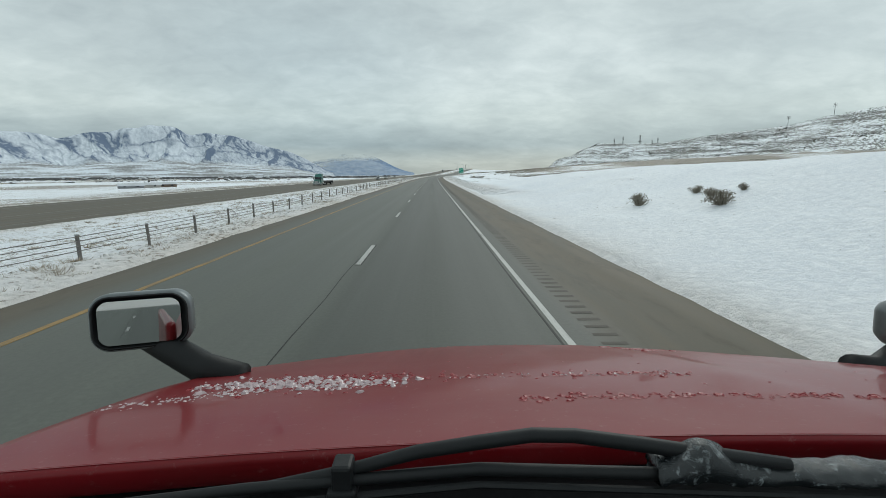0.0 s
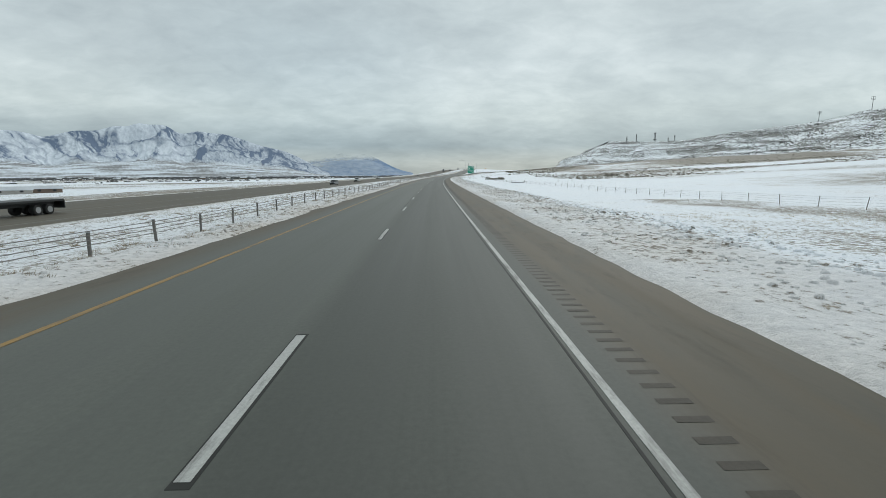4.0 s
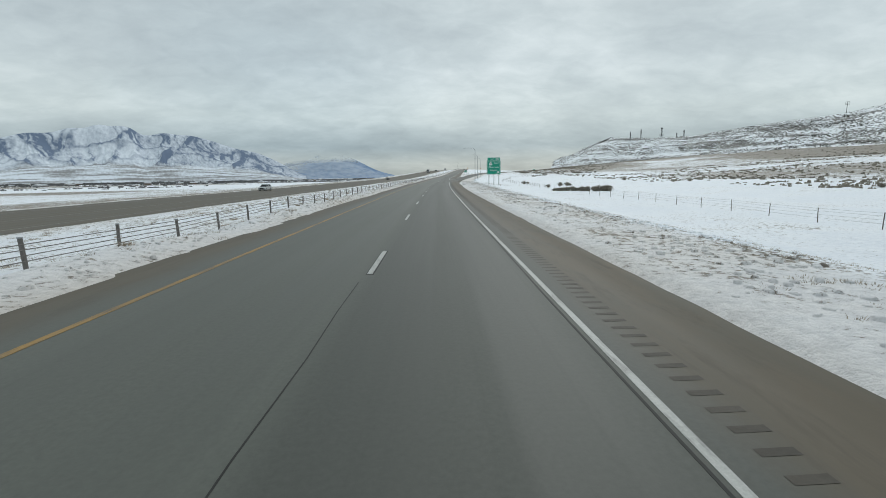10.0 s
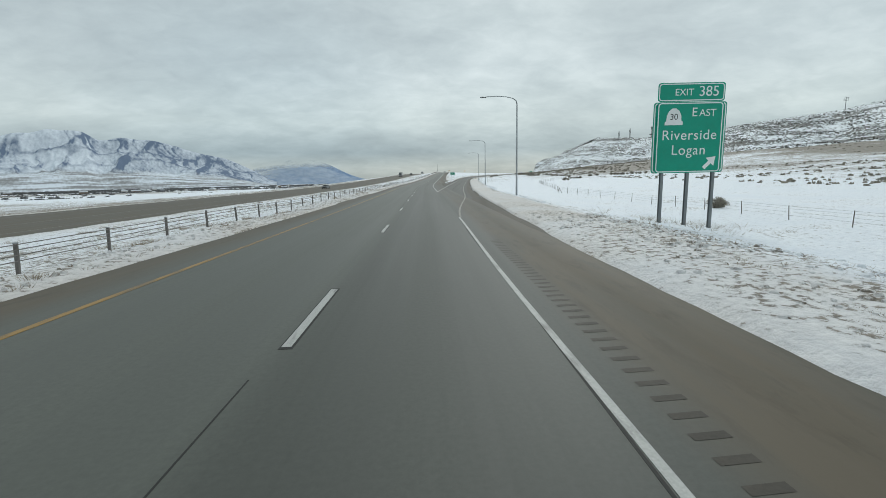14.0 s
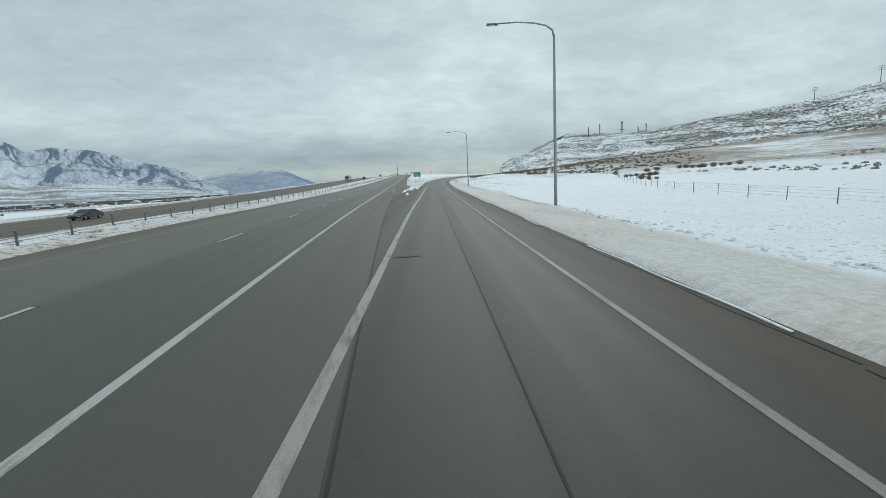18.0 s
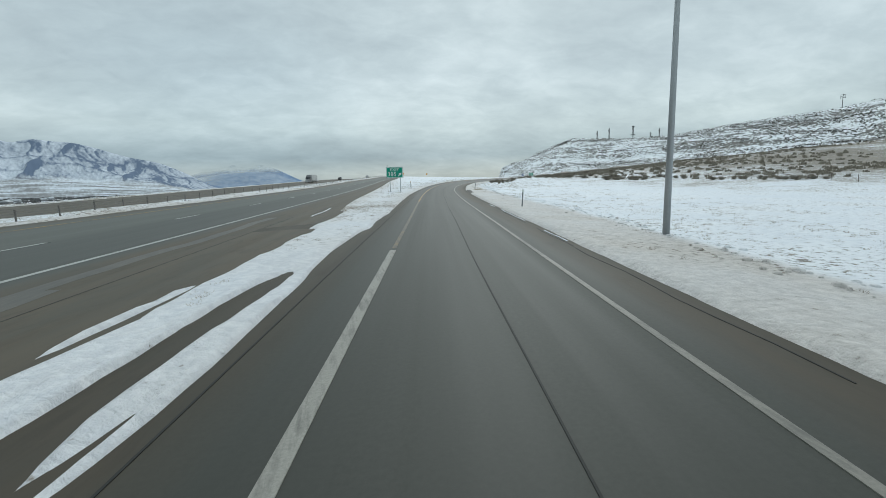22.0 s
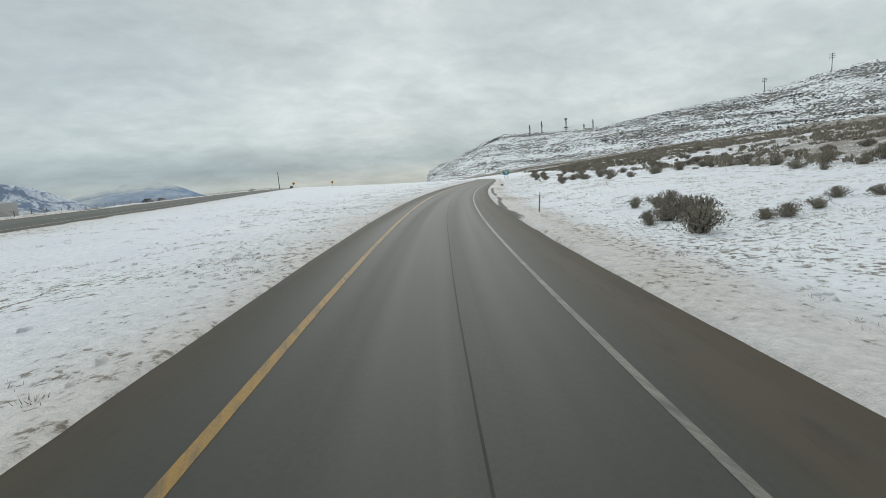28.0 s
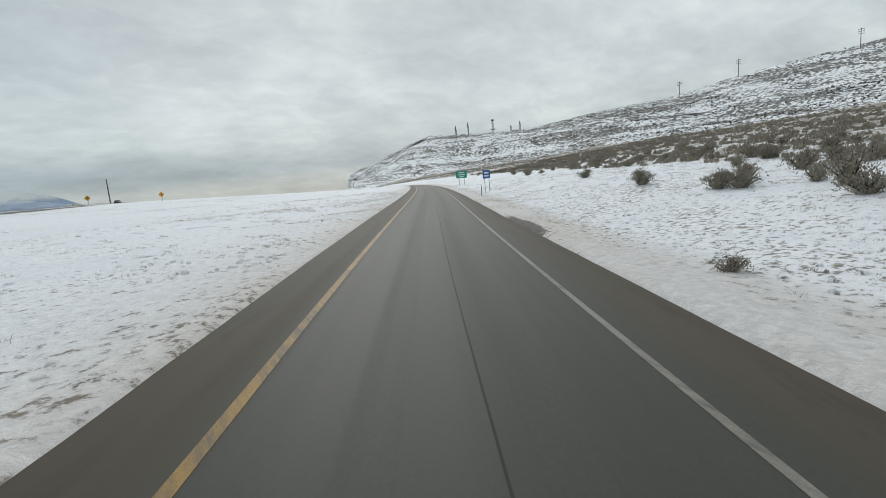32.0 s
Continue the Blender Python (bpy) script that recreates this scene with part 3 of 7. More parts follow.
def ground(x, y):
    """Height of the land, how bare it is and how grimy the snow is."""
    u = x - edge_x(y)
    zm, c = high_h(y, x), lean(y)
    w = (x - lane_x(y)) * c
    zr = ramp_z(y) - fall_right(y) * np.clip(w, ramp_left_paved(y), 11) - 0.06 * smooth(y, 470, 500) * (1 - smooth(y, 610, 660)) * np.clip(w - 5, 0, 7)
    right = w - ramp_paved(y)
    lump = fbm(x / 1.3, y / 1.3, 3, 1) - 0.5
    heave = fbm(x / 9, y / 9, 3, 2) - 0.5
    swell = fbm(x / 60, y / 60, 3, 9) - 0.5
    # side of the hill
    near = smooth(right, 1.0, 15)
    berm = 0.28 * np.exp(-(((right - 5.5) / 2.2) ** 2)) * smooth(y, 100, 190) * (1 - smooth(y, 420, 470)) * (0.7 + heave)
    zh = zr * (1 - near) + field_z(y) * near + berm + rise(right) + bank_rise(right) * smooth(y, 640, 780) + 0.06 * smooth(right, -0.1, 0.8)
    cap, top, wrinkle = hill(x, y)
    zh = (zh + swell * 3.0 * smooth(right, 40, 160)) * (1 - cap) + top * cap + wrinkle
    zh = zh + 30 * np.exp(-(((x - 570) / 105) ** 2) - ((y - 2350) / 260) ** 2)
    # side of the valley, beyond the other carriageway
    left = -u - 54.5
    keep = np.where(left > 0, smooth(left, 0, 45), 0)
    zv = (far_h(y) - 0.1) * (1 - keep) + valley(left) * keep + swell * 2.0 * smooth(left, 30, 200)
    # median with a shallow swale
    fall = np.clip((-9.4 - u) / 21.9, 0, 1)
    zmed = zm - 0.05 - 1.45 * fall - 0.12 * np.sin(fall * math.pi) + (0.24 + 0.5 * heave) * np.exp(-(((u + 11.1 + 0.9 * heave) / 1.0) ** 2))
    # wedge between highway and ramp
    l_edge, r_edge = edge_x(y) + shoulder_right(y), lane_x(y) + ramp_left_paved(y) / c
    wedge = np.clip((x - l_edge) / np.maximum(r_edge - l_edge, 0.5), 0, 1)
    open_wedge = (y > 592) & (r_edge - l_edge > 0.4)
    zw = zm * (1 - wedge) + zr * wedge - 0.25 * np.sin(wedge * math.pi) * smooth(r_edge - l_edge, 4, 20)
    # rough snow along the verges
    z = np.where(right > 0, zh, np.where(u < -53.2, zv, np.where(u < -31.3, far_h(y), np.where(u < -9.4, zmed, np.where(open_wedge & (x > l_edge) & (w < ramp_left_paved(y)), zw, np.minimum(zm, zr))))))
    # distance into pavement (negative on land)
    in_high = np.minimum(u + 9.45, np.where(y < 592, 1e3, l_edge - x))
    in_far = np.minimum(u + 53.0, -31.3 - u)
    in_ramp = np.minimum(ramp_paved(y) - w, np.where(y < 592, 1e3, w - ramp_left_paved(y)))
    high_or_ramp = np.where(y < 440, np.minimum(in_high, ramp_paved(y) - w), np.where(y < 592, np.minimum(u + 9.45, ramp_paved(y) - w), np.maximum(in_high, in_ramp)))
    # the gore stays bare at its tip
    gap = r_edge - l_edge
    high_or_ramp = np.where((y >= 592) & (y < 640) & (gap < 0.9) & (u > 0) & (w < 0), np.maximum(high_or_ramp, 0.6), high_or_ramp)
    inside = np.maximum(high_or_ramp, in_far)
    gore = smooth(y, 590, 594) * (1 - smooth(y, 626, 660)) * (u > 2.9) * (w < -2.0)
    streak = 0.62 * (fbm(w / 0.7, y / 13.0, 3, 41) - 0.5) + 0.5 * (fbm(w / 0.32, y / 5.0, 2, 43) - 0.5)
    inside = inside + 1.3 * np.exp(-(((w + 3.75) / 0.28) ** 2)) * smooth(y, 611, 615) * (1 - smooth(y, 619, 623))
    inside = inside + gore * (3.0 * streak + 0.05 + 0.4 * (1 - smooth(y, 598, 612)))
    inside = inside + 0.12 * smooth(y, 440, 460) * (1 - gore) * (u > 0)
    pave = smooth(inside + heave * np.where(u < -9, 0.75, 0.13) + lump * np.where(u < -9, 0.5, 0.2), -0.12, 0.35)
    land = 1 - pave
    z = z + land * (0.09 + 0.17 * lump + 0.26 * heave * smooth(-inside, 0, 3)) - pave * 0.22
    verge = np.exp(-np.maximum(-inside, 0) / 1.6)
    ploughed = np.where((y > 440) & (right > 0), 1 - smooth(right + heave * 1.6, 1.6 + 2.0 * (1 - smooth(y, 650, 720)), 4.2 + 0.7 * (1 - smooth(y, 650, 720))), 0)
    beaten = np.where((y > 26) & (y < 450) & (right > 0), smooth(y, 26, 70) * (1 - smooth(right + heave * 2, 3.6, 5.6)), 0)
    grime = np.clip(np.maximum(np.maximum((0.8 + 0.15 * (u < -9)) * np.exp(-np.maximum(-inside, 0) / np.where(u < -9, 3.4, np.where(w < 0, 2.6, 1.3))), 0.85 * ploughed), 0.62 * beaten), 0, 1) * (1 - 0.45 * gore)
    # wet grit along the foot of the ramp's verge
    trail = fbm(right / 0.8, y / 9.0, 3, 52)
    off = np.interp(y, (765, 776, 786, 815, 836, 850), (0.2, 0.25, 0.85, 0.9, 0.3, 0.25))
    ditch = smooth(y, 762, 770) * (1 - smooth(y, 848, 856)) * (1 - 0.9 * smooth(y, 812, 822) * (1 - smooth(y, 834, 840))) * np.exp(-(((right - off - 0.7 * (trail - 0.5)) / 0.27) ** 2)) * 2.6 * np.clip(fbm(x / 9, y / 9, 2, 53) - 0.15, 0, 1)
    # cracks and verge shadow at the pavement's edge, faintly darkened in
    crack_shade = smooth(y, 500, 560) * (1 - smooth(y, 660, 690)) * np.exp(-(((right - 0.1) / 0.2) ** 2)) * 0.15
    pool = smooth(y, 668, 674) * (1 - smooth(y, 682.5, 686)) * np.exp(-(((right - 0.3) / 0.4) ** 2)) * 0.9
    mud = np.where(right > -0.4, np.clip(ditch + crack_shade + pool, 0, 1), 0)
    return z, right, left, inside, u, w, grime, mud


def ground_z(x, y):
    return float(ground(np.array([float(x)]), np.array([float(y)]))[0][0])


# ---- the land ----
def bareness(x, y, right, left, u, w):
    """How much grass and brush shows: 0.5 is half."""
    b = 0.20 + 0.13 * smooth(y, 60, 160)
    b = np.where(u < -9, 0.50 - 0.05 * np.exp(-np.maximum(-9.4 - u, 0) / 2.5), b)
    b = np.where((u < -22) & (left < 0), 0.5, b)
    # grassy verge, with a rougher ridge at its outer side
    reach = 1 - smooth(y, 425, 460)
    verge = np.where(right > 0, smooth(right, 0.3, 1.3) * (1 - smooth(right, 4.5, 8)), 0)
    b = b + verge * (0.04 + 0.12 * smooth(y, 36, 120) * reach) + 0.12 * np.exp(-(((right - 4.9) / 0.9) ** 2)) * smooth(y, 90, 180) * reach
    b = b - 0.13 * np.where((right > 0) & (right < 4.6), smooth(y, 440, 470) * (1 - smooth(y, 680, 720)), 0)
    # clods thrown over the snow beside the ramp
    b = b + np.where((right > 1.5) & (y > 560), smooth(y, 640, 700) * 0.05 * (1 - smooth(right, 5, 14)) + 0.03 * smooth(y, 690, 760), 0)
    # crest of the cutting, and bands of brush further up the field
    b = b + 0.35 * smooth(right, 18, 24) * (1 - smooth(right, 30, 38)) * (y < 180)
    b = b + np.where(right > 0, 0.30 * smooth(y, 100, 114) * (1 - smooth(y, 134, 158)) * smooth(right, 4, 10) * (1 - smooth(right, 24, 34)) * smooth(fbm(x / 14, y / 6, 3, 27), 0.35, 0.6), 0)
    band = fbm(x / 120, y / 45, 3, 21)
    b = b + np.where((right > 60) & (y < 760), (0.17 * smooth(right, 66, 120) + 0.85 * (band - 0.5)) * smooth(right, 60, 90), 0)
    b = b + np.where((right > 16) & (y > 600), (0.24 * smooth(right, 17, 36) + 0.6 * (band - 0.5) * smooth(right, 17, 36)) * smooth(y, 600, 720), 0)
    b = b + np.where((right > 40) & (y > 570), 0.14 * smooth(right, 42, 62) * smooth(y, 570, 620), 0)
    b = b + np.where(left > 0, -0.1 + (0.6 + 1.3 * smooth(left, 120, 500)) * (fbm(x / 200, y / 110, 4, 33) - 0.47) + 0.35 * np.exp(-np.maximum(left, 0) / 14) + 0.12 * smooth(left, 500, 1500), 0)
    b = b + np.where(left > 2600, 0.10, 0)
    wedge = (y > 588) & (u > 2.8) & (w < 0)
    b = np.where(wedge, 0.345 + 0.03 * np.exp(-np.maximum(-w - 4, 0) / 4) * smooth(y, 660, 720) + 0.5 * (fbm(x / 18, y / 9, 3, 61) - 0.5), b)
    return np.clip(b, 0, 1)


def grid_sheet(name, xs, ys, fn):
    """A sheet over stations ys and offsets xs from the highway's edge line."""
    v, y = np.meshgrid(xs, ys)
    # past the gore the columns follow the ramp as it swings away
    yc = np.minimum(y, 1050)
    shift = np.maximum(lane_x(yc) + ramp_left_paved(yc) / lean(yc) - edge_x(yc) - 11.0, 0) * smooth(y, 640, 660)
    u = v + shift * np.clip((v - 3.5) / 4.5, 0, 1) * np.clip(1 - (v - 30) / 270, 0, 1)
    x = edge_x(np.minimum(y, 2000)) + u
    z, extra = fn(x, y)
    verts = np.stack([x, y, z], -1).reshape(-1, 3)
    r, c = len(ys), len(xs)
    a = (np.arange(r - 1)[:, None] * c + np.arange(c - 1)[None, :]).ravel()
    faces = np.stack([a, a + 1, a + c + 1, a + c], 1)
    me = bpy.data.meshes.new(name)
    me.vertices.add(len(verts))
    me.vertices.foreach_set("co", verts.astype(np.float32).ravel())
    me.loops.add(faces.size)
    me.polygons.add(len(faces))
    me.loops.foreach_set("vertex_index", faces.astype(np.int32).ravel())
    me.polygons.foreach_set("loop_start", np.arange(0, faces.size, 4, dtype=np.int32))
    me.polygons.foreach_set("use_smooth", [True] * len(faces))
    for key, val in extra.items():
        at = me.attributes.new(key, "FLOAT", "POINT")
        at.data.foreach_set("value", np.asarray(val, np.float32).ravel())
    me.update(calc_edges=True)
    me.validate()
    return me, faces, x, y


def build_land():
    fine = np.concatenate([np.arange(-58, -51, 1.0), np.arange(-51, -29, 3.0), np.arange(-29, -21, 1.0), np.arange(-21, 3.5, 0.5), np.arange(3.5, 8, 0.08), np.arange(8, 34, 0.22), np.arange(34, 66, 0.5)])
    right = 66 * (4700 / 66) ** np.linspace(0.0, 1, 110)
    leftw = -58 - (4900 ** np.linspace(0, 1, 60))
    xs = np.unique(np.concatenate([leftw, fine, right, np.arange(66, 180, 2.5)]))
    ys = np.concatenate([-300 + np.arange(0, 280, 20.0), np.arange(-20, 30, 1.0), np.arange(30, 586, 1.25), np.arange(586, 670, 0.6), np.arange(670, 960, 1.25), np.arange(960, 1300, 5.0), 1300 * (4900 / 1300) ** np.linspace(0.0, 1, 60)[1:]])
    ys = np.unique(ys)

    def fn(x, y):
        z, right_, left_, inside, u, w, grime, mud = ground(x, y)
        return z, {"bare": bareness(x, y, right_, left_, u, w), "grime": grime, "mud": mud}

    me, faces, x, y = grid_sheet("ground", xs, ys, fn)
    me.materials.append(M_SNOW)
    me.materials.append(M_HILL)
    # the steep brushy hillside takes its own surface
    cx, cy = x.reshape(-1)[faces].mean(1), y.reshape(-1)[faces].mean(1)
    me.polygons.foreach_set("material_index", (hill(cx, cy)[0] > 0.03).astype(np.int32))
    me.update()
    ob = new("ground", me)
    tagged(ob, "snow-covered roadside land with dead grass showing through, rising to a brushy mesa", "ground", kind="structure")
    return ob


build_land()


def ribbon(name, ys, left, right, zf, material, thick=0.35, cols=6, parent=None, kink=None):
    """A road slab between two edge curves, with a lane map: across in metres from its right edge line, along in metres."""
    verts, faces = [], []
    for y in ys:
        a, b = float(left(y)), float(right(y))
        for k in range(cols + 1):
            xk = a + (b - a) * k / cols
            if kink and k == cols - 2:
                xk = float(kink(y))
            verts.append((xk, y, float(zf(y, xk))))
        verts.append((b, y, float(zf(y, b)) - thick))
        verts.append((a, y, float(zf(y, a)) - thick))
    n = cols + 3
    for i in range(len(ys) - 1):
        p, q = i * n, (i + 1) * n
        for k in range(n):
            k2 = (k + 1) % n
            faces.append((p + k, p + k2, q + k2, q + k))
    ob = mesh_object(name, verts, faces, material, parent)
    lay = ob.data.uv_layers.new(name="lane")
    for lp in ob.data.loops:
        v = ob.data.vertices[lp.vertex_index].co
        lay.data[lp.index].uv = (v.x - ribbon.ref(v.y), v.y)
    return ob


def strip(name, ys, mid, width, zf, material, parent, lift=0.006):
    """A painted line: a thin slab that follows the road."""
    verts, faces = [], []
    for y in ys:
        m = float(mid(y))
        s = (float(mid(y + 1)) - float(mid(y - 1))) / 2
        k = width / 2 * math.sqrt(1 + s * s)
        for dx, dz in ((-k, -0.02), (-k, 0), (k, 0), (k, -0.02)):
            verts.append((m + dx, y, float(zf(y, m + dx)) + lift + dz))
    for i in range(len(ys) - 1):
        p = i * 4
        for k in range(3):
            faces.append((p + k, p + k + 4, p + k + 5, p + k + 1))
    e = len(verts) - 4
    faces += [(0, 1, 2, 3), (e + 3, e + 2, e + 1, e)]
    return mesh_object(name, verts, faces, material, parent)


def stations(a, b, step):
    n = max(1, int(round((b - a) / step)))
    return [a + (b - a) * k / n for k in range(n + 1)]


# highway towards the exit, and the carriageway of the other direction
road_end = 1600
ribbon.ref = edge_x
highway = ribbon("road", stations(-60, road_end, 4), lambda y: edge_x(y) - 9.7,
                 lambda y: edge_x(y) + shoulder_right(y) + (0.15 if y < 440 or y > 600 else 0.0), high_h, M_ROAD, kink=edge_x, cols=8)
tagged(highway, "damp grey asphalt highway carriageway with worn lane lines", "road", kind="structure")
far_road = ribbon("road", stations(-60, road_end, 4), lambda y: edge_x(y) - 53.2, lambda y: edge_x(y) - 31.3, far_h, M_ROAD)
tagged(far_road, "damp grey opposite carriageway beyond a snowy median", "road", kind="structure")
ribbon.ref = lambda y: lane_x(y) + ramp_right(y) / lean(y)
ramp_road = ribbon("road", stations(436, 1080, 3),
                   lambda y: edge_x(y) + 2.8 if y < 636 else lane_x(y) + (ramp_left_paved(y) - 0.25) / lean(y),
                   lambda y: max(lane_x(y) + (ramp_paved(y) + 0.2) / lean(y), edge_x(y) + 2.85), lambda y, x: ramp_h(y, x) - (0.004 if y < 640 else 0.0), M_RAMP)
tagged(ramp_road, "damp grey exit ramp curving up past snow banks", "road", kind="structure")

# painted lines
DASH = 12.57
first = 74.0 - 12 * DASH
dash_at = lambda y: edge_x(y) - 3.8
yy = first
while yy < 900:
    if yy > -40:
        strip("lane_dash", stations(yy, yy + 3.1, 1.0), dash_at, 0.13, high_h, M_WHITE, highway)
        strip("dash_border", stations(yy - 0.08, yy + 3.16, 1.0), lambda y: dash_at(y) + 0.008, 0.185, high_h, M_SEAM, highway, 0.003)
    yy += DASH
strip("edge_line", stations(-60, 446, 3), lambda y: edge_x(y) - 0.1 * math.exp(-(((y - 431) / 9) ** 2)), 0.108, high_h, M_WHITE, highway)
strip("edge_seam", stations(-60, 440, 3), lambda y: edge_x(y) - 0.13 + 0.015 * math.sin(y * 0.4), 0.035, high_h, M_SEAM, highway, 0.003)
strip("edge_line", stations(494.5, 1300, 3), lambda y: edge_x(y) - 0.02, 0.17, high_h, M_WHITE, highway)
strip("yellow_line", stations(-60, 1300, 3), lambda y: edge_x(y) - 7.8, 0.13, high_h, M_YELLOW, highway)
strip("yellow_line", stations(-60, 1300, 4), lambda y: edge_x(y) - 33.9, 0.13, far_h, M_OLDWHITE, far_road)
strip("edge_line", stations(-60, 1300, 4), lambda y: edge_x(y) - 50.0, 0.15, far_h, M_OLDWHITE, far_road)
strip("lane_line", stations(-60, 1300, 4), lambda y: edge_x(y) - 40.5, 0.1, far_h, M_OLDWHITE, far_road)
top_z = lambda y, x: max(float(ramp_h(y, x)), float(high_h(y, x)))
strip("edge_line", stations(446, 490, 2), lambda y: lane_x(y) + ramp_right(y) / lean(y), 0.125, top_z, M_OLDWHITE, ramp_road)
strip("edge_line", stations(490, 1080, 3), lambda y: lane_x(y) + ramp_right(y) / lean(y), 0.125, ramp_h, M_OLDWHITE, ramp_road)
strip("gore_line", stations(495.5, 625, 2), lambda y: lane_x(y) + ramp_left(y) / lean(y), 0.2, top_z, M_GORE, ramp_road)
strip("yellow_line", stations(625.5, 652, 3), lambda y: lane_x(y) + ramp_left(y) / lean(y), 0.14, ramp_h, M_FAINT, ramp_road)
strip("yellow_line", stations(652, 1080, 3), lambda y: lane_x(y) + ramp_left(y) / lean(y), 0.14, ramp_h, M_YELLOW, ramp_road)
strip("tar_seam", stations(505, 1080, 3), lambda y: lane_x(y) + (seam_off(y) + 0.02 * math.sin(y * 0.3)) / lean(y), 0.026, ramp_h, M_SEAM, ramp_road, 0.004)
for y0, y1 in ((-60, -20), (-6, 12), (70, 96), (150, 171), (196, 224), (250, 262), (292, 312), (352, 372), (384, 400), (404, 425), (452, 495)):
    strip("tar_seam", stations(y0, y1, 2), lambda y: edge_x(y) - 3.95 + 0.04 * math.sin(y * 0.21) + 0.02 * math.sin(y * 1.7), 0.02, high_h, M_SEAM, highway, 0.002)


# ---- mountains beyond the valley ----
def build_range(name, label, eye, r0, r1, sky, foot, seed, steps, rib, material):
    """A range round the eye: skyline given as (bearing, elevation) pairs, spurs and gullies down to a smooth apron."""
    f = spline(sky)
    az = np.linspace(sky[0][0], sky[-1][0], steps[0])
    q = np.linspace(0, 1.2, steps[1])
    A, Q = np.meshgrid(az, q)
    crest = np.maximum(f(A), 0.02)
    r = r0 + (r1 - r0) * Q
    up = np.clip(Q, 0, 1)
    wob = fbm(A * 0.22, Q * 2.0, 3, seed + 4) - 0.5
    side = fbm(A * 0.6 + 5, Q * 4.0, 3, seed + 5) - 0.5

    def sharp(c, v, octave):
        return 1 - np.abs(2 * value_noise(c, v, seed + octave) - 1)

    # spurs fan out down the face and fork; each order is finer than the last
    a1 = (A - 5.5 * (1 - Q) + 3.0 * wob) / 4.6
    a2 = (A + 4.5 * (1 - Q) + 2.5 * wob + 1.6 * side) / 2.1
    a3 = (A - 2.5 * (1 - Q) + 2.0 * side) / 0.8
    a4 = (A + 1.5 * (1 - Q) + 1.2 * side) / 0.34
    ridge = 0.50 * sharp(a1, Q * 0.9, 20) + 0.29 * sharp(a2, Q * 2.0, 21) + 0.14 * sharp(a3, Q * 4.5, 22) + 0.07 * sharp(a4, Q * 9, 23)
    n = fbm(A * 3.2, Q * 16, 4, seed + 2, 0.6)
    belly = smooth(up, 0.25, 0.5) * (1 - smooth(up, 0.75, 0.98))
    prof = 0.40 * np.minimum(up / 0.45, 1) + 0.60 * np.clip((up - 0.40) / 0.60, 0, 1) ** 1.05
    el = foot + (crest - foot) * np.where(Q <= 1, prof, 1 - (Q - 1) * 1.2)
    el = el - rib * crest * belly * (1 - ridge) * (Q <= 1) + 0.04 * (n - 0.5) * smooth(up, 0.3, 0.6) * (1 - smooth(up, 0.8, 1.0))
    z = eye[2] + np.tan(np.radians(el)) * r1 * (0.75 + 0.25 * r / r1)
    x = eye[0] + np.sin(np.radians(A)) * r
    y = eye[1] + np.cos(np.radians(A)) * r
    # shade painted on slopes right of a spur, bare ribs, thin bands on the apron
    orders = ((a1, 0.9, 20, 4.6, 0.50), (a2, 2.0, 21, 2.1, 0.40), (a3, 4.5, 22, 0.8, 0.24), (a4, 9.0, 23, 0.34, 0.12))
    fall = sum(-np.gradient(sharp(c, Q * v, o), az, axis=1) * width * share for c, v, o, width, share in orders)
    # thin dark lines down the crest of each spur
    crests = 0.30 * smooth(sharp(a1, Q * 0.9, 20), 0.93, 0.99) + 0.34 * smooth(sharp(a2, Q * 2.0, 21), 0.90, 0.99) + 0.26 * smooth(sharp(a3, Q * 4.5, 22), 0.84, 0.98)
    shaded_side = smooth(fall, -0.10, 1.0)
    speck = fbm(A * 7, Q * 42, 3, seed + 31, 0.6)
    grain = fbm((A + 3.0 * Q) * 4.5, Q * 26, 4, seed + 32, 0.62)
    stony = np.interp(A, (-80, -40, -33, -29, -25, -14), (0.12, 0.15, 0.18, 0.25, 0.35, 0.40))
    face = 0.80 * shaded_side * (0.40 + 1.2 * grain) + stony + 0.42 * (grain - 0.5) + (0.28 + 0.25 * smooth(A, -34, -26)) * (speck - 0.5) + 0.10 * smooth(up, 0.55, 0.85) + crests - 0.10 * np.exp(-(((up - 1.0) / 0.06) ** 2))
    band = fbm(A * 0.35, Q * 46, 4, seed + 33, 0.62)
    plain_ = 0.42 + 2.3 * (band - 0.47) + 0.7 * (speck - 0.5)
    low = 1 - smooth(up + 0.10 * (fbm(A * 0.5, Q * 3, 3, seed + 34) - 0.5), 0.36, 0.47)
    rock_shade = np.clip(face * (1 - low) + plain_ * low, 0, 1)
    verts = np.stack([x, y, z], -1).reshape(-1, 3)
    c = steps[0]
    a = (np.arange(steps[1] - 1)[:, None] * c + np.arange(c - 1)[None, :]).ravel()
    ob = mesh_object(name, verts, np.stack([a, a + 1, a + c + 1, a + c], 1), material, None, True)
    # strength of the painted haze: grows with height and to the left
    haze_fade = np.clip(0.75 * smooth(el, 1.2, 2.3) + 0.7 * (1 - smooth(A, -18, -11)), 0, 1)
    for key, val in (("rock_shade", rock_shade), ("apron", low), ("haze_fade", haze_fade)):
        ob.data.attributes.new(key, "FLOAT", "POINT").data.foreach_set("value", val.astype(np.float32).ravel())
    return tagged(ob, label, "mountain", kind="structure")


